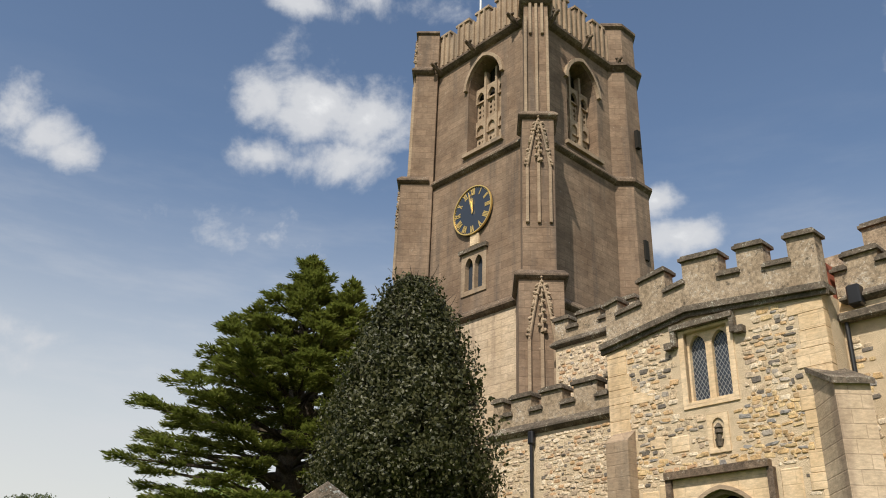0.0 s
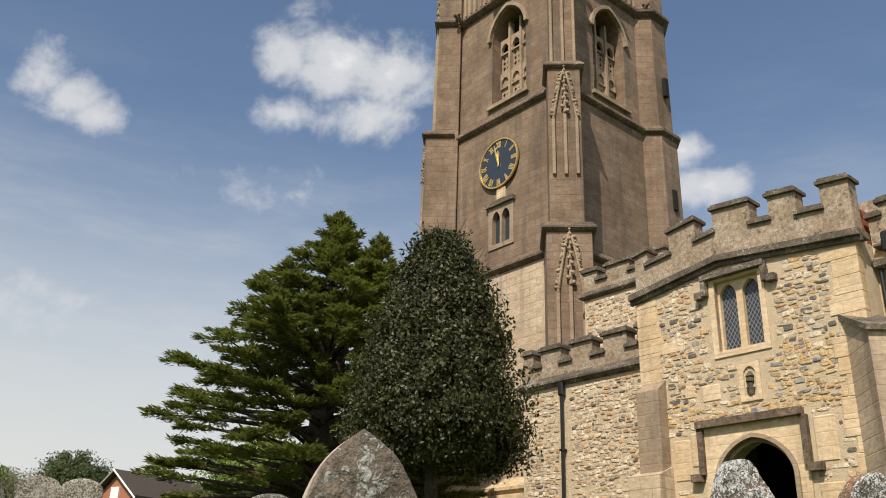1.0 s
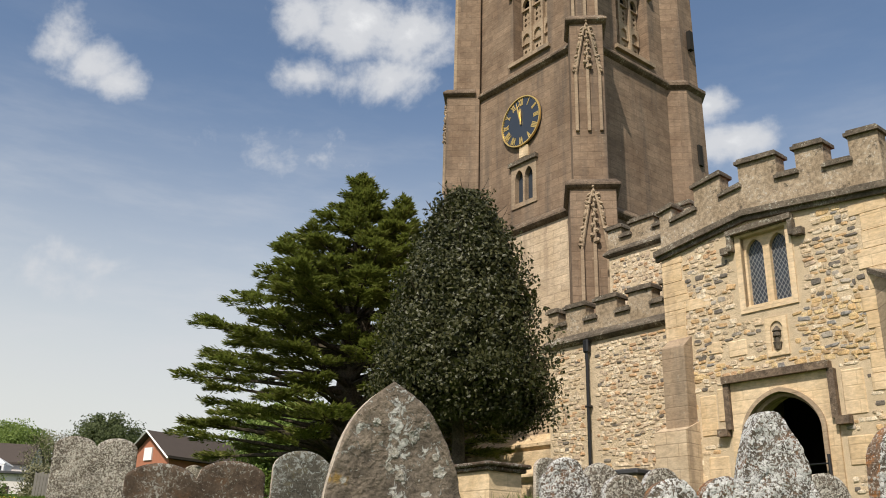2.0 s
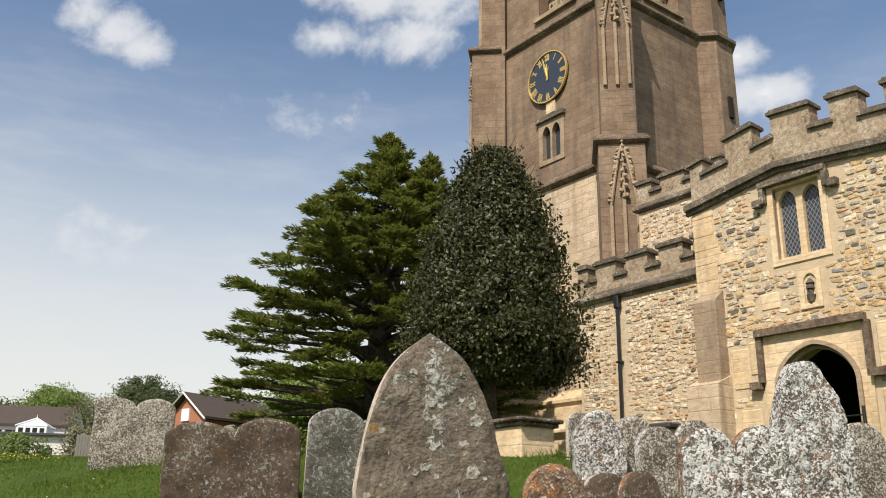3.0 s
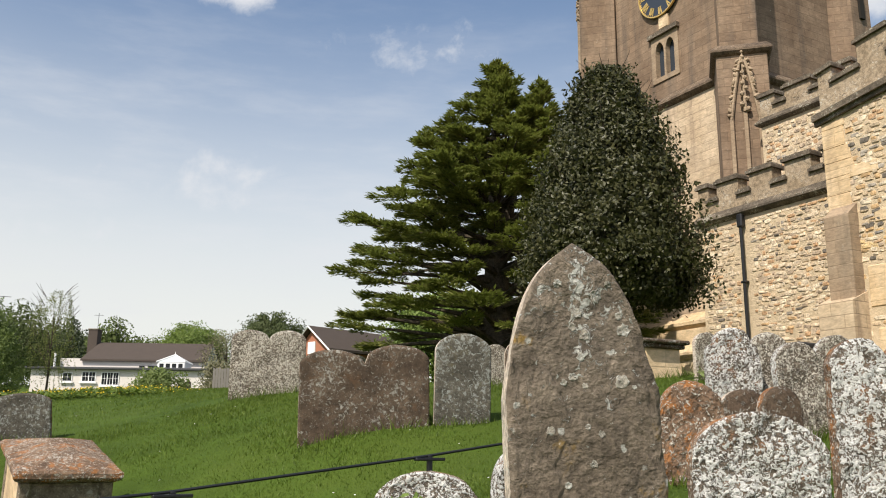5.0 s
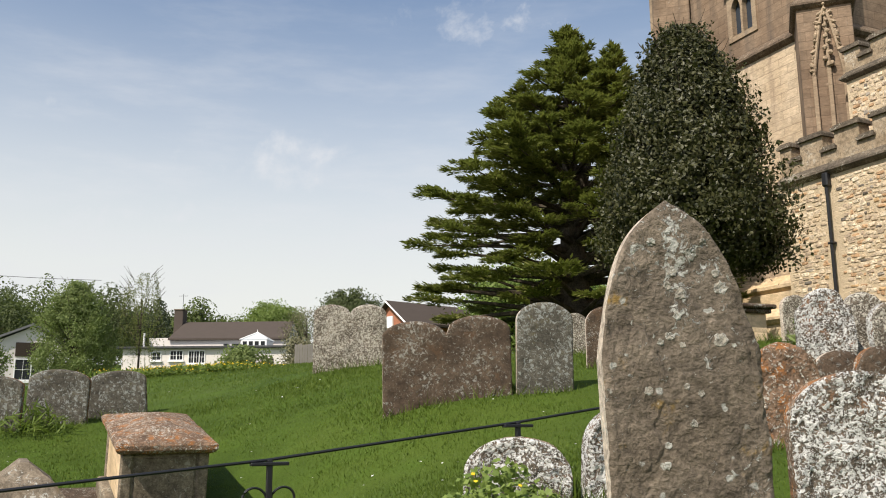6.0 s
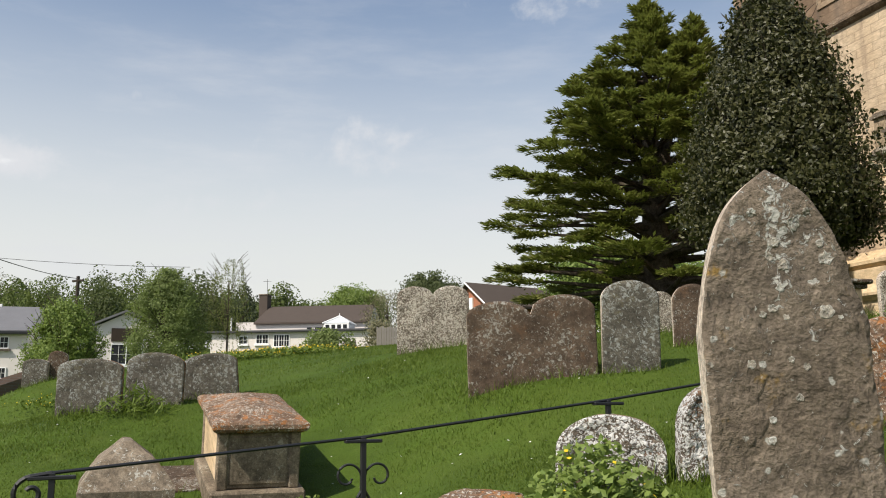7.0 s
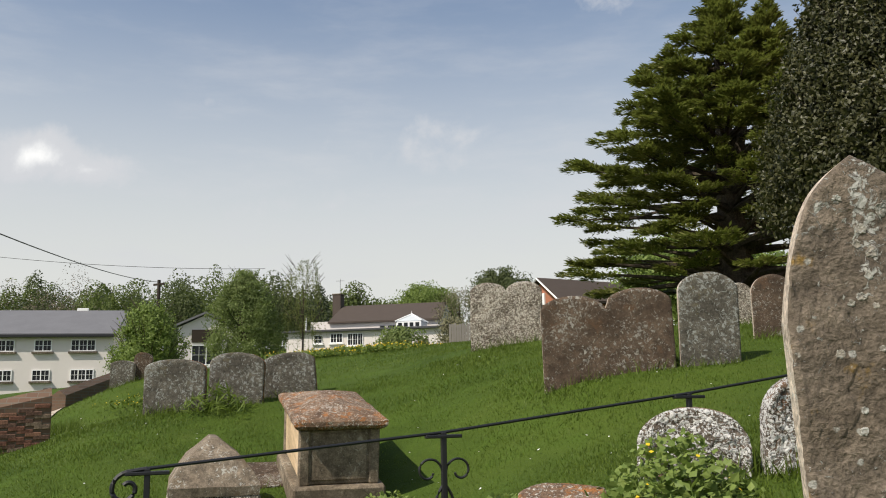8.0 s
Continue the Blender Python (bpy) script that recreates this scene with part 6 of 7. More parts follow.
def broad_tree(name, label, x, y, base, shape, count, size, mat, trunk_r, trunk_h, seed, clumps=90, hollow=0.55, long=1.7, tight=1.0, twigs=0, sprigs=0, hang=0):
    """A tree whose crown is a heap of leaf clumps: shape(t) is the half width at a share t of the crown's height."""
    random.seed(seed)
    rng = np.random.default_rng(seed)
    low, high, widths = shape
    tree = thing(name, label, "tree", pose(x, y, base))
    bm = bmesh.new()
    limb(bm, (0, 0, -0.3), (0, 0, low + (high - low) * 0.75), trunk_r, trunk_r * 0.2, 0.03, 9, 7)
    cs, ns = [], []
    ts = np.linspace(0, 1, len(widths))
    per = count // clumps
    for i in range(clumps):
        t = rng.uniform(0.02, 1) ** 0.9
        half = np.interp(t, ts, widths)
        a, r = rng.uniform(0, 6.283), math.sqrt(rng.uniform(hollow ** 2, 1.0)) * half * rng.uniform(0.78, 1.14)
        c = np.array([math.cos(a) * r, math.sin(a) * r, low + (high - low) * t])
        out = np.array([math.cos(a), math.sin(a), (t - 0.4) * 1.3])
        spread = tight * (0.16 * (high - low) ** 0.5 + 0.10 * half)
        p = c + np.clip(rng.normal(size=(per, 3)), -1.7, 1.7) * spread * rng.uniform(0.55, 1.35) * np.array([1, 1, rng.uniform(0.7, 1.3)])
        cs.append(p)
        ns.append(out + rng.normal(size=(per, 3)) * 0.75)
        if i % 4 == 0:
            limb(bm, (0, 0, low + (c[2] - low) * 0.45), c, trunk_r * 0.25, trunk_r * 0.05, 0.12, 5, 4)
    for i in range(twigs):
        t, a = rng.uniform(0.3, 1), rng.uniform(0, 6.28)
        half = np.interp(t, ts, widths)
        p = Vector((math.cos(a) * half * 0.8, math.sin(a) * half * 0.8, low + (high - low) * t))
        limb(bm, p, p * 1.0 + Vector((math.cos(a) * 0.4, math.sin(a) * 0.4, 0.5)), 0.012, 0.004, 0.2, 4, 3)
    for i in range(sprigs + hang):
        # single shoots beyond the mass: upright, or hanging
        t, a = rng.uniform(0.12, 1), rng.uniform(0, 6.28)
        half = np.interp(t, ts, widths) * rng.uniform(0.88, 1.04)
        root = np.array([math.cos(a) * half, math.sin(a) * half, low + (high - low) * t])
        run = rng.uniform(0.25, 0.6) * (high - low) ** 0.5 * 0.42
        way = np.array([math.cos(a) * 0.6, math.sin(a) * 0.6, rng.uniform(0.3, 1.1)])
        if i >= sprigs:
            way, run = np.array([math.cos(a) * rng.uniform(-0.1, 0.4), math.sin(a) * rng.uniform(-0.1, 0.4), -1.0]), rng.uniform(0.4, 1.5)
        n = max(8, int(run / size * 2.2))
        s = rng.uniform(0, 1, (n, 1))
        cs.append(root + way * run * s + rng.normal(size=(n, 3)) * size * 1.1 * (1.2 - s))
        ns.append(rng.normal(size=(n, 3)) + np.array([0, 0, 0.6]))
    part("trunk", bm, BARK, tree)
    c = np.concatenate(cs)
    leaves("crown", c, np.concatenate(ns), rng.uniform(0.7, 1.25, len(c)) * size, mat, tree, long)
    return tree


cedar()
broad_tree("evergreen_tree", "dense dark evergreen with small glossy leaves", -1.36, 16.1, 2.7, (1.36, 5.80, [1.15, 1.56, 1.60, 1.52, 1.43, 1.32, 1.18, 1.02, 0.86, 0.68, 0.46, 0.16]), 130000, 0.050, HOLLY, 0.15, 1.5, 31, 640, 0.62, 1.7, 0.36, twigs=40, sprigs=320)
broad_tree("leafy_tree", "round dark green tree beyond the lawn", -45.55, 90.41, 7.83, (1.7, 7.8, [1.4, 3.1, 3.4, 2.7, 1.5]), 24000, 0.16, WOODLAND, 0.22, 2, 32, 60)
broad_tree("leafy_tree", "round spring-green tree behind the bungalow", -62.05, 101.11, 8.16, (1.7, 8.0, [2.2, 4.1, 4.2, 3.4, 1.7]), 30000, 0.16, SPRING, 0.25, 2, 33, 70)
broad_tree("large_bush", "large feathery green bush by the cottages", -27.6, 29.0, 2.9, (0.1, 4.25, [1.3, 1.65, 1.6, 1.4, 1.0, 0.4]), 30000, 0.055, DULL, 0.12, 1, 34, 260, 0.35, tight=0.42, twigs=30, sprigs=120)
broad_tree("birch_tree", "thin birch just coming into leaf", -26.6, 31.8, 3.1, (0.8, 5.0, [0.5, 0.75, 0.85, 0.8, 0.55]), 2500, 0.035, BIRCH, 0.06, 2, 35, 50, 0.1, tight=0.4, twigs=50, hang=80)
broad_tree("hawthorn_bush", "light green hawthorn bush by the wall", -22.9, 19.6, 1.9, (0.1, 2.65, [0.8, 1.15, 1.15, 0.95, 0.7, 0.3]), 22000, 0.05, SPRING, 0.10, 1, 36, 170, 0.35, tight=0.45, twigs=40, sprigs=120)
broad_tree("shrub", "dark shrub by the bungalow", -26.0, 39.5, 3.6, (0.0, 1.3, [1.2, 1.5, 1.2, 0.6]), 5000, 0.10, DULL, 0.05, 1, 37, 50)
broad_tree("shrub", "brown twiggy shrub by the bungalow", -24.8, 42.8, 4.0, (0.0, 1.6, [0.8, 1.0, 0.8, 0.4]), 3000, 0.08, BARE, 0.05, 1, 38, 50, twigs=30)
broad_tree("bare_tree", "grey leafless tree beyond the fence", -29.6, 52.2, 5.0, (0.6, 3.6, [0.8, 1.5, 1.7, 1.3, 0.7]), 2600, 0.07, BARE, 0.10, 1, 71, 60, 0.1, tight=0.9, twigs=90)
broad_tree("leafy_tree", "spring-green tree behind the cedar", -12.5, 43.0, 4.6, (0.5, 4.2, [1.6, 2.6, 2.4, 1.4]), 16000, 0.12, SPRING, 0.2, 2, 39, 70)
broad_tree("leafy_tree", "green tree behind the cedar trunk", -9.0, 41.0, 4.6, (0.2, 3.4, [2.0, 2.6, 2.2, 1.2]), 16000, 0.12, SPRING, 0.2, 2, 40, 70)


def far_woods():
    """The wooded rise: crowns of four kinds, each kind one mesh."""
    rng = np.random.default_rng(50)
    kinds = [("distant_woods", "spring-green broadleaf woods on the hillside", W_SPRING), ("distant_woods", "mid-green woods on the hillside", WOODLAND), ("distant_conifers", "dark conifers among the hillside woods", W_DARK), ("distant_bare_trees", "brown trees not yet in leaf on the hillside", W_BARE)]
    heaps = [([], [], []) for _ in kinds]
    for i in range(340):
        deg = rng.uniform(31, 68)
        yaw = radians(deg)
        d = rng.uniform(115, 235)
        x, y = -math.sin(yaw) * d, math.cos(yaw) * d
        z = gz(x, y)
        patch = noise.noise(Vector((deg * 0.35, d * 0.02, 2.0)))
        kind = 3 if deg > 53 and rng.uniform() < 0.55 else 2 if patch > 0.28 and rng.uniform() < 0.6 else int(rng.uniform() < 0.55)
        h, r = rng.uniform(9.5, 13.5) * (0.5 + 0.5 * min(1, (deg - 28) / 16)), rng.uniform(2.4, 4.4) * (0.6 if kind == 2 else 1)
        cs, ns, ss = heaps[kind]
        for lobe in range(9):
            o = rng.normal(size=3)
            o /= np.linalg.norm(o)
            n = 80 if kind == 3 else 160
            u = rng.normal(size=(n, 3))
            u /= np.linalg.norm(u, axis=1, keepdims=True)
            u[:, 2] = np.abs(u[:, 2]) * 1.3 - 0.3
            c = np.array([x, y, z + h * 0.55]) + o * np.array([r * 0.55, r * 0.55, h * 0.30])
            cs.append(c + u * np.array([r * 0.5, r * 0.5, h * 0.24]) * rng.uniform(0.75, 1.2))
            ns.append(u + rng.normal(size=(n, 3)) * 0.5)
            ss.append(rng.uniform(0.15, 0.31, n) * (0.6 if kind == 3 else 1))
    for (name, label, mat), (cs, ns, ss) in zip(kinds, heaps):
        ob = leaves(name, np.concatenate(cs), np.concatenate(ns), np.concatenate(ss), mat, None, 1.3)
        tagged(ob, label, "trees", kind="stuff")


W_SPRING = m_leaf("bright woodland leaf", (0.062, 0.088, 0.024), (0.155, 0.19, 0.06), 0.7, 0.2, 0.25)
W_DARK = m_leaf("dark conifer leaf", (0.03, 0.042, 0.025), (0.075, 0.09, 0.05), 0.7, 0.2, 0.1)
W_BARE = m_leaf("leafless twig mass", (0.12, 0.095, 0.075), (0.24, 0.20, 0.155), 0.8, 0.1, 0.1)
far_woods()


# ---------------------------------------------------------------- houses
def window_unit(house, x, y, z, w, h, panes, m, sill=COPING, rows=2):
    """A white casement: frame, bars, glass, sill. Its face looks along -y."""
    win = part("window", holed([(x - w / 2, z), (x + w / 2, z), (x + w / 2, z + h), (x - w / 2, z + h)],
                               [[(x - w / 2 + 0.045 + i * (w - 0.045) / panes, z + 0.045), (x - w / 2 + (i + 1) * (w - 0.045) / panes, z + 0.045), (x - w / 2 + (i + 1) * (w - 0.045) / panes, z + h - 0.045), (x - w / 2 + 0.045 + i * (w - 0.045) / panes, z + h - 0.045)] for i in range(panes)], y - 0.05, y + 0.02, m), WHITE_FRAME, house, "white casement window")
    part("pane", box(x - w / 2 + 0.03, x + w / 2 - 0.03, y - 0.012, y + 0.012, z + 0.03, z + h - 0.03, 0, m), PANE, win)
    for i in range(panes):
        a = x - w / 2 + 0.03 + (i + 0.5) * (w - 0.06) / panes
        part("bar", box(a - 0.007, a + 0.007, y - 0.04, y - 0.013, z + 0.06, z + h - 0.06, 0, m), WHITE_FRAME, win)
    for j in range(1, rows):
        zz = z + h * j / rows
        part("bar", box(x - w / 2 + 0.05, x + w / 2 - 0.05, y - 0.039, y - 0.014, zz - 0.007, zz + 0.007, 0, m), WHITE_FRAME, win)
    part("sill", box(x - w / 2 - 0.08, x + w / 2 + 0.08, y - 0.14, y + 0.0, z - 0.10, z - 0.01, 0, m), sill, win)


def gable_roof(x0, x1, y0, y1, eave, ridge, over=0.25, thick=0.12, hip=0.0):
    ym = (y0 + y1) / 2
    bm = bmesh.new()
    pts = [(x0 - over, y0 - over, eave), (x1 + over, y0 - over, eave), (x1 + over, y1 + over, eave), (x0 - over, y1 + over, eave), (x0 - over + hip, ym, ridge), (x1 + over - hip, ym, ridge)]
    low = [bm.verts.new(p) for p in pts]
    high = [bm.verts.new((p[0], p[1], p[2] + thick)) for p in pts]
    for q in ((0, 1, 5, 4), (2, 3, 4, 5)):
        bm.faces.new([high[i] for i in q]), bm.faces.new([low[i] for i in reversed(q)])
    for q in ((0, 4), (4, 3), (1, 5), (5, 2), (0, 1), (2, 3)):
        bm.faces.new((low[q[0]], low[q[1]], high[q[1]], high[q[0]]))
    bmesh.ops.recalc_face_normals(bm, faces=bm.faces)
    return bm


def gable_walls(x0, x1, y0, y1, z0, eave, ridge):
    ym = (y0 + y1) / 2
    bm = box(x0, x1, y0, y1, z0, eave)
    side_m = Matrix(((0, 1, 0, 0), (1, 0, 0, 0), (0, 0, 1, 0), (0, 0, 0, 1)))
    add_prism(bm, [(y0, eave), (y1, eave), (ym, ridge)], x0, x0 + 0.2, side_m)
    add_prism(bm, [(y0, eave), (y1, eave), (ym, ridge)], x1 - 0.2, x1, side_m)
    bmesh.ops.recalc_face_normals(bm, faces=bm.faces)
    return bm



def bungalow():
    """Long white house with a brown roof, flat-roofed front range and small glazed lantern."""
    m = pose(-52.52, 83.27, 6.12, 0, 0, 18) @ Matrix.Scale(1.7, 4)
    h = thing("bungalow", "white rendered house with brown tiled roof and flat-roofed front", "house", m)
    part("wall", gable_walls(-6.3, 1.3, 0.6, 5.4, -1.2, 2.45, 3.75), WHITE, h)
    part("roof", gable_roof(-6.3, 1.3, 0.6, 5.4, 2.45, 3.80, 0.2, 0.12, 0.25), BROWN_TILE, h, "brown tiled roof")
    part("front_range", box(-8.4, 3.0, -2.2, 0.6, -1.2, 1.68), WHITE, h)
    part("flat_roof", box(-8.7, 3.2, -2.5, 0.7, 1.68, 1.82, 0.02), LEAD, h, "dark flat roof")
    part("side_range", box(-7.8, -6.3, 0.6, 4.6, -1.2, 2.62), WHITE, h)
    ch = part("chimney", box(-6.95, -6.32, 2.6, 3.4, 0, 4.70, 0.03), BROWN_TILE, h, "brick chimney stack")
    part("chimney_pot", box(-6.99, -6.28, 2.56, 3.44, 4.70, 4.80, 0.03), COPING, ch)
    part("aerial", tube([(-6.5, 3.0, 4.6), (-6.5, 3.0, 5.9)], 0.016, 6), LEAD, h)
    part("aerial_arm", tube([(-6.8, 3.0, 5.75), (-6.2, 3.0, 5.75)], 0.014, 5), LEAD, h)
    part("flue", tube([(-8.0, 0.2, 1.8), (-8.0, 0.2, 2.9)], 0.07, 8), WHITE_FRAME, h)
    for x, w, z, hh, n in ((-6.2, 0.6, 0.95, 0.55, 1), (-4.93, 0.85, 0.95, 0.62, 2), (-3.65, 1.07, 0.75, 0.80, 3)):
        window_unit(h, x, -2.2, z, w, hh, n, Matrix(), WHITE_FRAME, 2)
    for x in (-2.65, -2.1, -1.75):
        part("window", box(x - 0.16, x + 0.16, 0.53, 0.62, 2.02, 2.20), PANE, h)
    part("door", box(0.83, 1.20, -2.24, -2.15, -1.0, 1.02), WOOD, h, "dark door")
    part("wall_lamp", box(-1.6, -1.3, -2.25, -2.19, 1.15, 1.35, 0.03), COPING, h)
    lan = part("roof_lantern", box(-1.13, 0.57, -1.45, 0.25, 1.82, 2.27, 0.03), WHITE_FRAME, h, "white glazed roof lantern")
    bm = bmesh.new()
    bmesh.ops.create_cone(bm, cap_ends=True, segments=4, radius1=1.22, radius2=0.05, depth=0.5, matrix=pose(-0.28, -0.6, 2.52, 0, 0, 45))
    part("lantern_roof", bm, LANTERN_GLASS, lan)
    for j in range(4):
        a = math.pi / 4 + j * math.pi / 2
        part("rafter", tube([(-0.28 + 1.26 * math.cos(a), -0.6 + 1.26 * math.sin(a), 2.28), (-0.28, -0.6, 2.80)], 0.055, 6), WHITE_FRAME, lan)
    for x in (-0.86, -0.47, -0.09, 0.30):
        part("pane", box(x - 0.12, x + 0.12, -1.48, -1.44, 1.92, 2.17), PANE, lan)
    part("finial", tube([(-0.28, -0.6, 2.75), (-0.28, -0.6, 3.0)], 0.035, 6, 0.01), WHITE_FRAME, lan)


bungalow()


def cottage():
    """Two-storey white house beside the road."""
    m = pose(-62.38, 44.50, 2.13, 0, 0, 42) @ Matrix.Scale(1.7, 4)
    h = thing("white_house", "white rendered two-storey house with grey slate roof", "house", m)
    part("wall", gable_walls(-8.0, 2.55, 0, 6.0, -1.5, 2.85, 4.2), WHITE, h)
    part("roof", gable_roof(-8.0, 2.55, 0, 6.0, 2.85, 4.25, 0.15, 0.12), SLATE, h, "grey slate roof")
    part("gutter", box(-8.1, 2.65, -0.30, -0.16, 2.78, 2.92, 0.02), IRON, h)
    for x, n, w in ((-5.5, 2, 0.78), (-3.8, 2, 0.78), (-2.2, 2, 0.78), (-0.575, 2, 0.78), (1.2, 3, 1.12)):
        window_unit(h, x, 0, 2.13, w, 0.56, n, Matrix(), COPING, 2)
    for x, n, w in ((-3.8, 2, 0.78), (-2.25, 2, 0.78), (-0.61, 2, 0.80), (1.2, 3, 1.05)):
        window_unit(h, x, 0, 0.76, w, 0.53, n, Matrix(), COPING)
    part("door", box(-0.45, 0.15, -0.05, 0.05, -1.0, 0.42, 0.01), WOOD, h, "dark door behind the wall")
    part("dish", box(0.25, 0.8, 2.95, 3.05, 4.25, 4.48, 0.02), WHITE_FRAME, h, "white bracket on the ridge")


cottage()


def shed():
    m = pose(-51.84, 50.28, 4.08, 0, 0, 46) @ Matrix.Scale(1.7, 4)
    h = thing("outbuilding", "small white gabled outbuilding with grey roof", "house", m)
    turn = pose(0, 0, 0, 0, 0, 90)
    part("wall", gable_walls(0, 5.0, -1.25, 1.25, -0.5, 1.95, 2.55), WHITE, h, "", turn)
    part("roof", gable_roof(0, 5.0, -1.25, 1.25, 1.95, 2.6, 0.2, 0.1), SLATE, h, "", turn)
    part("window", box(-0.62, 0.72, -0.06, 0.03, 1.25, 1.85), WOOD, h, "dark boarded gable opening")
    window_unit(h, 0.05, 0.0, 0.2, 1.35, 0.95, 2, Matrix(), WHITE_FRAME)


shed()


def brick_house():
    m = pose(-18.4, 41.3, 3.8, 0, 0, 62)
    h = thing("brick_house", "red brick house with brown roof and white bargeboards", "house", m)
    part("wall", gable_walls(-0.2, 6.5, -1.6, 1.6, -1.0, 2.3, 3.55), RED_BRICK, h, "", pose(0, 0, 0, 0, 0, -2))
    part("roof", gable_roof(-0.2, 6.5, -1.6, 1.6, 2.3, 3.6, 0.3, 0.12), BROWN_TILE, h, "", pose(0, 0, 0, 0, 0, -2))
    for s in (-1, 1):
        part("bargeboard", tube([pose(0, 0, 0, 0, 0, -2) @ Vector((-0.52, s * 1.9, 2.28)), pose(0, 0, 0, 0, 0, -2) @ Vector((-0.52, 0, 3.66))], 0.05, 4), WHITE_FRAME, h)
    part("window", box(-0.27, -0.2, -0.3, 0.3, 2.3, 2.9, 0, pose(0, 0, 0, 0, 0, -2)), WHITE_FRAME, h)


brick_house()

# churchyard wall with a gap, and the path beside it
def yard_wall(x0, y0, x1, y1, h0, h1, thick=0.32):
    a, b = Vector((x0, y0, 0)), Vector((x1, y1, 0))
    n = max(4, int((b - a).length / 0.5))
    bm = bmesh.new()
    side = Vector((-(b - a).y, (b - a).x, 0)).normalized() * thick / 2
    rings = []
    for i in range(n + 1):
        p = a.lerp(b, i / n)
        z, h = gz(p.x, p.y), h0 + (h1 - h0) * i / n
        h += gz(a.x, a.y) * (1 - i / n) + gz(b.x, b.y) * i / n - z
        rings.append([bm.verts.new(p + o + Vector((0, 0, q))) for o, q in ((-side, z - 0.4), (-side, z + h), (Vector(), z + h + 0.12), (side, z + h), (side, z - 0.4))])
    for q, r in zip(rings, rings[1:]):
        for j in range(4):
            bm.faces.new((q[j], r[j], r[j + 1], q[j + 1]))
    bm.faces.new(rings[0]), bm.faces.new(rings[-1][::-1])
    bmesh.ops.recalc_face_normals(bm, faces=bm.faces)
    ob = part("churchyard_wall", bm, WALL_BRICK)
    tagged(ob, "low old brown brick churchyard wall", "wall")


def wall_brick(kit, p):
    s = kit.n("ShaderNodeSeparateXYZ", Vector=p)
    flat = kit.n("ShaderNodeCombineXYZ", X=kit.math("ADD", s.outputs[0], s.outputs[1]), Y=s.outputs[2]).outputs[0]
    brick = kit.n("ShaderNodeTexBrick", Vector=flat, Scale=1.0, Mortar_Size=0.008, Brick_Width=0.225, Row_Height=0.075)
    brick.inputs["Color1"].default_value, brick.inputs["Color2"].default_value, brick.inputs["Mortar"].default_value = (0.16, 0.075, 0.05, 1), (0.24, 0.13, 0.085, 1), (0.2, 0.17, 0.14, 1)
    return kit.mix(kit.noise(p, 3, 5, 0.7), brick.outputs[0], (0.10, 0.085, 0.06)), brick.outputs["Fac"]


WALL_BRICK = material("old brown brickwork", wall_brick, 0.9, 0.4, 0.01)
yard_wall(-13.6, 5.6, -12.0, 8.4, 0.62, 0.66)
yard_wall(-18.6, 13.3, -21.8, 17.5, 0.49, 0.77)

# bricks of the nearer wall, on the face towards the lawn
def wall_bricks(wall, x0, y0, x1, y1, h0, h1, thick=0.32):
    a, b = Vector((x0, y0, 0)), Vector((x1, y1, 0))
    way = (b - a).normalized()
    out = Vector((way.y, -way.x, 0))
    me = bpy.data.meshes.new("brick")
    bm = box(-0.106, 0.106, -0.012, 0.02, -0.031, 0.031, 0.006)
    bm.to_mesh(me)
    bm.free()
    me.materials.append(BRICK)
    rng = random.Random(9)
    turn = math.degrees(math.atan2(way.y, way.x))
    n, length = 0, (b - a).length
    row = 0
    while row * 0.075 < 0.72 and n < 290:
        s = 0.11 + (0.11 if row % 2 else 0)
        while s < length - 0.1:
            p = a + way * s
            z = gz(p.x, p.y) + row * 0.075 + 0.02
            if row * 0.075 + 0.07 < h0 + (h1 - h0) * s / length:
                ob = new("brick", me)
                ob.parent = wall
                ob.matrix_basis = pose(*(p + out * (thick / 2 + rng.uniform(0.0, 0.006)) + Vector((0, 0, z))), 0, rng.uniform(-1, 1), turn)
                n += 1
            s += 0.222
        row += 1


BRICK = m_rubble("old brown brick", [(0.3, (0.17, 0.08, 0.055)), (0.25, (0.23, 0.12, 0.08)), (0.25, (0.13, 0.075, 0.055)), (0.2, (0.19, 0.14, 0.10))])
for ob in [o for o in scene.objects if o.name == "churchyard_wall"]:
    wall_bricks(ob, -13.6, 5.6, -12.0, 8.4, 0.62, 0.66)

FENCE_WOOD = m_plain("grey weathered board", (0.24, 0.22, 0.20), 0.3, 6, 0.9, 0.4, 0.006)
# weathered board fence by the bungalow
fence = thing("board_fence", "grey weathered wooden board fence near the bungalow", "fence", pose(-24.3, 41.5, gz(-24, 41.5), 0, 0, 30))
for i in range(14):
    part("board", box(i * 0.14, i * 0.14 + 0.125, 0, 0.025, -0.4, 1.15 + 0.04 * (i % 3), 0.004), FENCE_WOOD, fence)
for i in (0, 7, 13):
    part("post", box(i * 0.14, i * 0.14 + 0.09, 0.03, 0.12, -0.5, 1.2, 0.01), FENCE_WOOD, fence)

# telegraph pole and wires
pole = thing("telegraph_pole", "dark wooden telegraph pole carrying wires", "pole", pose(-50.82, 44.50, 2.73))
part("pole", tube([(0, 0, -0.8), (0, 0, 7.8)], 0.16, 8, 0.12), WOOD, pole)
part("crossbar", box(-0.55, 0.55, -0.07, 0.07, 7.4, 7.55, 0.01), WOOD, pole)


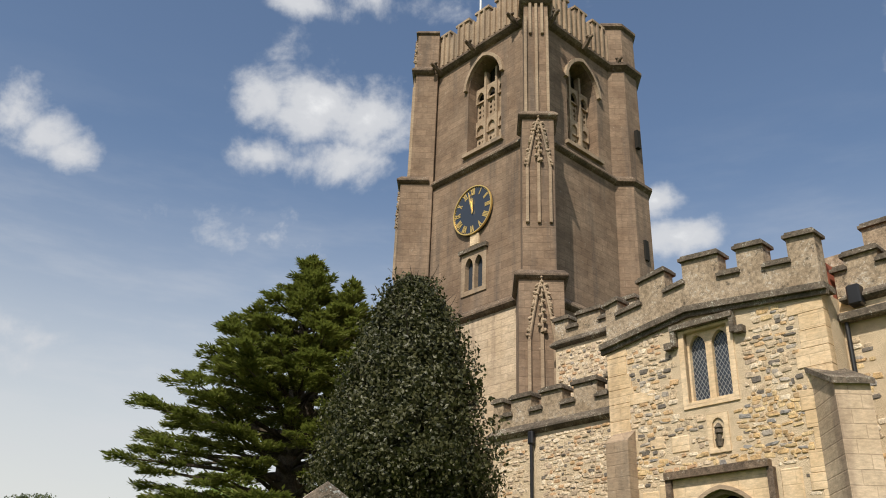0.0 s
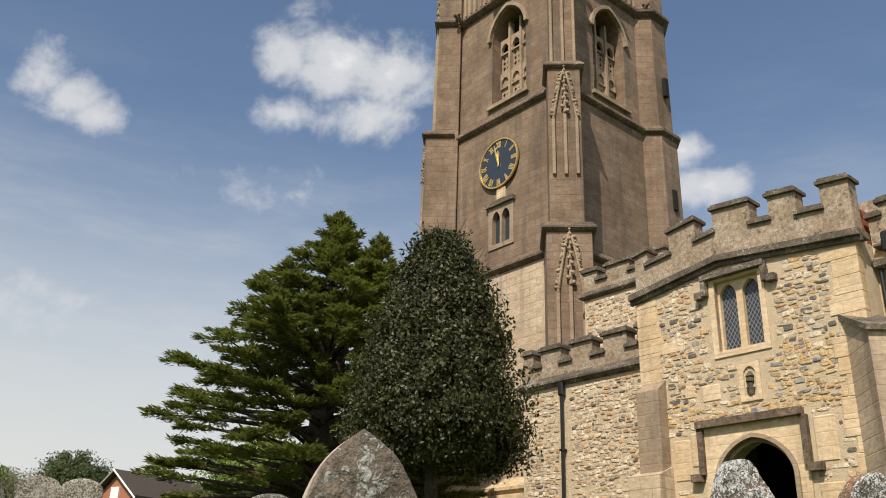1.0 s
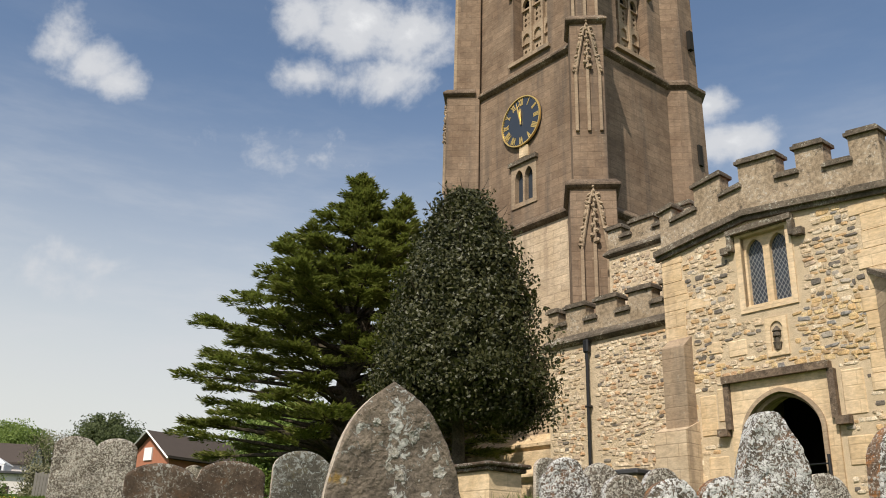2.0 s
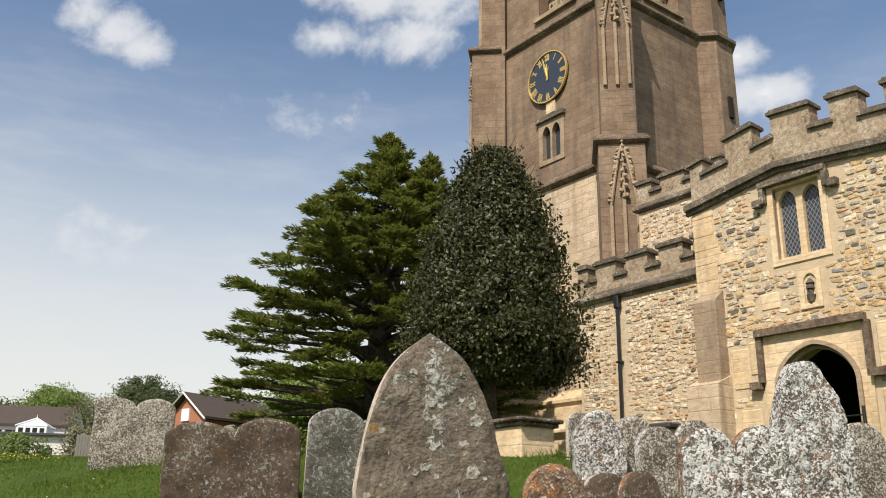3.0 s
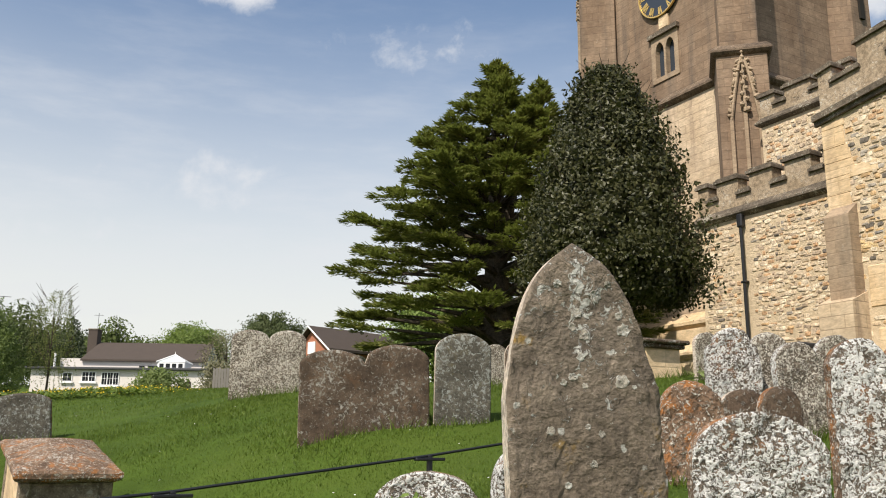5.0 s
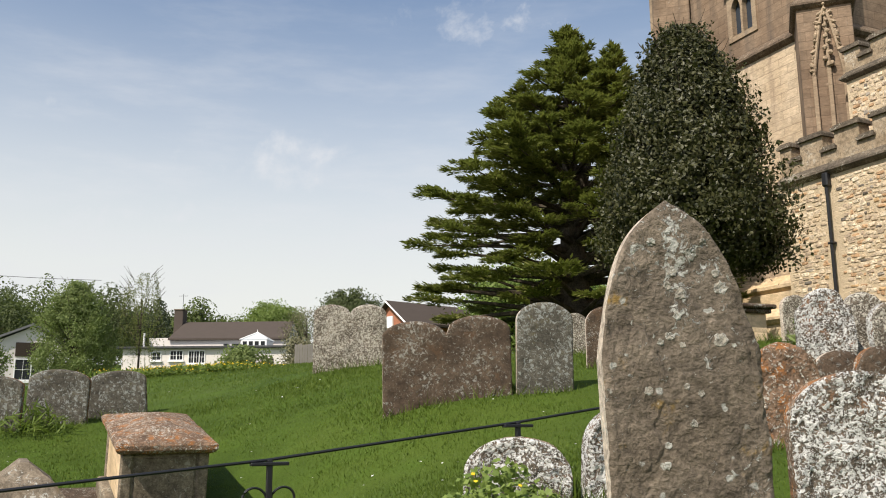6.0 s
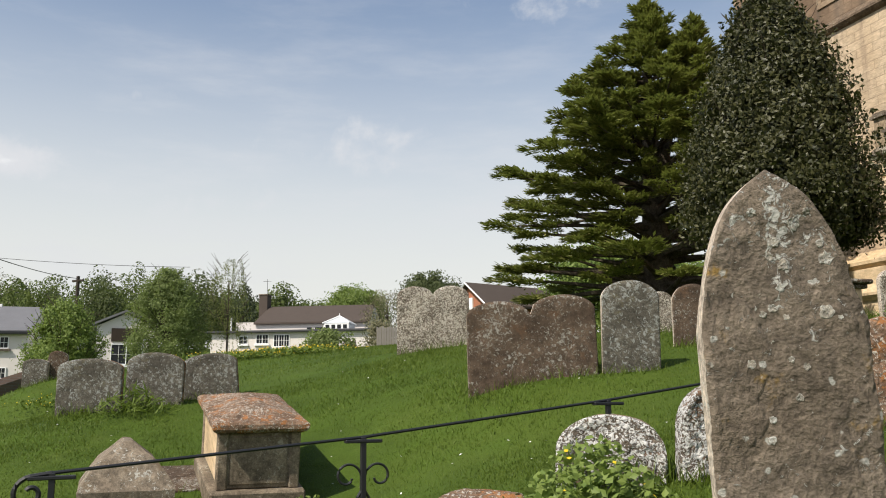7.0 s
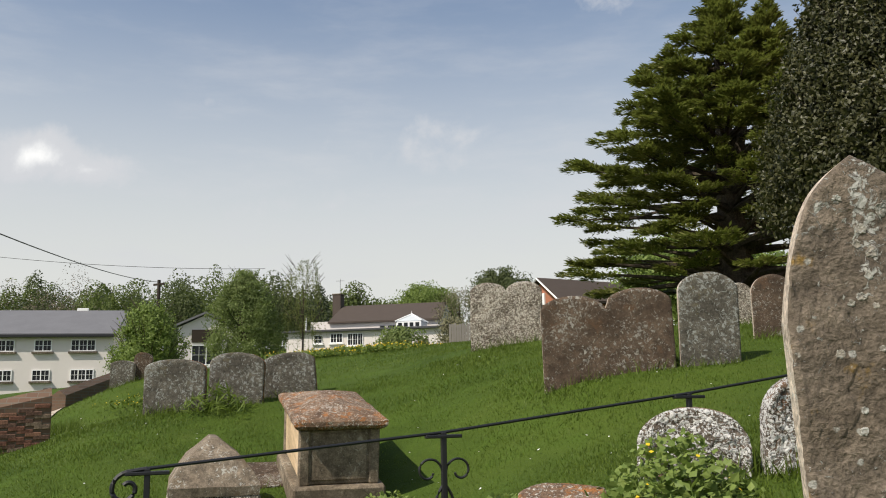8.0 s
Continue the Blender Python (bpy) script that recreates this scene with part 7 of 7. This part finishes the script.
def wire(name, a, b, sag, r):
    pts = [Vector(a).lerp(Vector(b), i / 20) - Vector((0, 0, sag * 4 * (i / 20) * (1 - i / 20))) for i in range(21)]
    ob = part(name, tube(pts, r, 5), IRON)
    tagged(ob, "thin black overhead wire", "wire")


wire("overhead_wire", (-50.82, 44.50, 10.37), (-22.1, 12.2, 6.4), 0.35, 0.022)
wire("overhead_wire", (-42, 26, 9.0), (-30.5, 33.5, 8.2), 0.2, 0.012)
build_rubble()


# ---------------------------------------------------------------- grass and small plants
def grass():
    rng = np.random.default_rng(77)
    pts = []
    for n, lo, hi in ((110000, 2.6, 7.0), (170000, 6.0, 13.0), (90000, 12.0, 26.0)):
        d = np.sqrt(rng.uniform(lo * lo, hi * hi, n))
        a = np.radians(rng.uniform(-20, 64, n))
        pts.append(np.stack([-np.sin(a) * d, np.cos(a) * d, np.full(n, 0.020) + 0.0011 * d, np.full(n, 0.004) + 0.0008 * d], 1))
    # unmown bank above the path
    n = 16000
    u, v = rng.uniform(0, 1, n), rng.normal(size=n)
    pts.append(np.stack([-10.6 - 3.6 * u + v * 0.35, 4.2 + 6.4 * u - v * 0.25, rng.uniform(0.06, 0.20, n), np.full(n, 0.012)], 1))
    # longer tufts round the feet of the stones and tombs
    for ob in list(scene.objects):
        if ob.name.startswith(("gravestone", "chest_tomb", "coped_tomb")) and ob.parent is None:
            m = ob.matrix_basis
            wide = max((abs(c[0]) for c in ob.bound_box), default=0.4) if ob.type == "MESH" else 0.45
            deep = 0.05 if ob.type == "MESH" else 0.68
            n = 260
            u = rng.uniform(-1.08, 1.08, n) * wide
            v = (deep + np.abs(rng.normal(size=n)) * 0.07) * rng.choice([-1, 1], n)
            w = [m @ Vector((p, q, 0)) for p, q in zip(u, v)]
            pts.append(np.stack([[p.x for p in w], [p.y for p in w], rng.uniform(0.05, 0.15, n), np.full(n, 0.012)], 1))
    q = np.concatenate(pts)
    back = (q[:, 0] + q[:, 1]) * SQ
    q = q[back < 14.3]
    # clumpy growth
    clump = 0.65 + 0.7 * (np.sin(q[:, 0] * 3.1 + np.sin(q[:, 1] * 2.3) * 2) * np.cos(q[:, 1] * 2.7 + q[:, 0]) * 0.5 + 0.5)
    z = heights(q[:, 0], q[:, 1])
    n = len(q)
    h, w = q[:, 2] * clump * rng.uniform(0.6, 1.4, n), q[:, 3] * rng.uniform(0.7, 1.3, n)
    a = rng.uniform(0, 6.283, n)
    lean = rng.normal(size=(n, 2)) * 0.45 * h[:, None]
    foot = np.stack([q[:, 0], q[:, 1], z - 0.01], 1)
    side = np.stack([np.cos(a) * w, np.sin(a) * w, np.zeros(n)], 1) * 0.5
    tip = foot + np.stack([lean[:, 0], lean[:, 1], h], 1)
    v = np.stack([foot - side, foot + side, tip], 1).reshape(-1, 3)
    me = bpy.data.meshes.new("grass")
    me.from_pydata(v.tolist(), [], np.arange(3 * n).reshape(-1, 3).tolist())
    me.materials.append(BLADE)
    tagged(new("grass", me), "short green lawn grass with longer tufts", "grass", kind="stuff")
    # daisies
    n = 260
    d, a = np.sqrt(rng.uniform(16, 400, n)), np.radians(rng.uniform(0, 60, n))
    c = np.stack([-np.sin(a) * d, np.cos(a) * d], 1)
    c = c[(c[:, 0] + c[:, 1]) * SQ < 14]
    c = np.column_stack([c, heights(c[:, 0], c[:, 1]) + 0.05])
    ob = leaves("daisies", c, np.tile([0.0, 0.0, 1.0], (len(c), 1)) + rng.normal(size=c.shape) * 0.3, rng.uniform(0.018, 0.03, len(c)), WHITE_FRAME, None, 1.0)
    tagged(ob, "scattered white daisies in the lawn", "flowers", kind="stuff")


def plant(name, label, x, y, wide, high, count, size, mat, long, seed, z=None, bloom=0):
    rng = np.random.default_rng(seed)
    ob = thing(name, label, "plant", pose(x, y, gz(x, y) if z is None else z))
    p = rng.normal(size=(count, 3)) * np.array([wide * 0.5, wide * 0.5, 0])
    p[:, 2] = np.abs(rng.uniform(0.0, 1, count)) * high * np.exp(-(p[:, 0] ** 2 + p[:, 1] ** 2) / (wide * wide))
    leaves("foliage", p, np.tile([0, -0.3, 0.8], (count, 1)) + rng.normal(size=(count, 3)) * 0.6, rng.uniform(0.6, 1.3, count) * size, mat, ob, long)
    if bloom:
        b = p[rng.choice(count, bloom, False)] + np.array([0, 0, 0.05])
        leaves("blossom", b, np.tile([0, -0.4, 0.8], (bloom, 1)) + rng.normal(size=(bloom, 3)) * 0.3, rng.uniform(0.7, 1.2, bloom) * size * 0.6, FLOWER, ob, 1.0)


grass()
flat = part("fallen_stone", slab(0.42, 0.06, arc_top(0.4, 0.1, 0.12), 24, 14, 0.01, 5.0), [G_ORANGE, G_ORANGE], None, "", pose(-1.95, 3.98, gz(-1.95, 3.98) + 0.16, 0, 0, 20) @ pose(0, 0, 0, -70))
tagged(flat, "flat orange-lichened stone lying in the weeds", "gravestone")
bin_box = thing("stone_bin", "low golden stone block with a dark sloping lid by the wall", "bin", CH @ pose(-11.95, 14.75, 2.4))
part("block", box(-0.3, 0.3, -0.25, 0.25, -0.3, 1.08, 0.02), PALE, bin_box)
part("lid", box(-0.36, 0.36, -0.3, 0.3, 1.08, 1.2, 0.03), LEAD, bin_box, "dark lead-grey lid")
bar = thing("porch_bar", "thin iron bar and post across the porch doorway", "barrier", CH @ pose(-7.72, 14.8, 2.45))
part("post", tube([(0, 0, -0.2), (0, 0, 1.15)], 0.03, 8), IRON, bar)
part("bar", tube([(0, 0, 1.0), (-1.5, 0.05, 1.0)], 0.014, 8), IRON, bar)


def path_strip():
    line = [(-11.4, 3.2), (-13.0, 6.2), (-15.2, 9.6), (-18.0, 12.9), (-21.5, 16.0), (-27, 19.5)]
    verts, faces = [], []
    for i in range(len(line) - 1):
        for j in range(8):
            a, b = Vector(line[i]), Vector(line[i + 1])
            p = a.lerp(b, j / 8)
            side = Vector((-(b - a).y, (b - a).x)).normalized()
            for s in (-0.2, 1.2):
                q = p + side * s
                verts.append((q.x, q.y, gz(q.x, q.y) + 0.03))
    n = len(verts) // 2
    faces = [(2 * i, 2 * i + 2, 2 * i + 3, 2 * i + 1) for i in range(n - 1)]
    tagged(raw("path", verts, faces, PATH_STONE), "pale gravel path below the churchyard bank", "path", kind="structure")


path_strip()
plant("leafy_plant", "clump of light green leafy weeds by the low stone", -1.42, 4.08, 0.34, 0.36, 1100, 0.036, SPRING, 1.3, 61, bloom=10)
plant("leafy_plant", "trailing green weeds below the rail", -2.15, 4.25, 0.55, 0.22, 1000, 0.03, SPRING, 1.3, 62, bloom=3)
plant("leafy_plant", "green weeds at the tomb foot", -4.55, 6.35, 0.45, 0.18, 500, 0.035, SPRING, 1.4, 63)
plant("strap_leaved_plant", "tuft of dark strap-shaped leaves by the pale tomb", 0.35, 12.3, 0.32, 0.55, 420, 0.035, DULL, 9.0, 64)
plant("strap_leaved_plant", "tuft of green strap-shaped leaves by the dark stones", -8.55, 8.35, 0.4, 0.34, 420, 0.02, BLADE, 9.0, 65)
plant("flower_patch", "patch of yellow flowers at the lawn edge", -14.3, 17.3, 1.3, 0.16, 500, 0.05, BLADE, 3.0, 80, bloom=260)
plant("flower_patch", "patch of yellow flowers at the lawn edge", -13.5, 17.2, 1.3, 0.16, 500, 0.05, BLADE, 3.0, 81, bloom=260)
plant("flower_patch", "patch of yellow flowers at the lawn edge", -13.7, 18.4, 1.3, 0.16, 500, 0.05, BLADE, 3.0, 82, bloom=260)
plant("flower_patch", "patch of yellow flowers at the lawn edge", -12.6, 17.8, 1.3, 0.16, 500, 0.05, BLADE, 3.0, 83, bloom=260)
plant("flower_patch", "patch of yellow flowers at the lawn edge", -12.4, 18.3, 1.3, 0.16, 500, 0.05, BLADE, 3.0, 84, bloom=260)
plant("flower_patch", "few yellow flowers by the wall", -14.8, 12.4, 0.7, 0.25, 300, 0.04, BLADE, 3.0, 68, bloom=60)
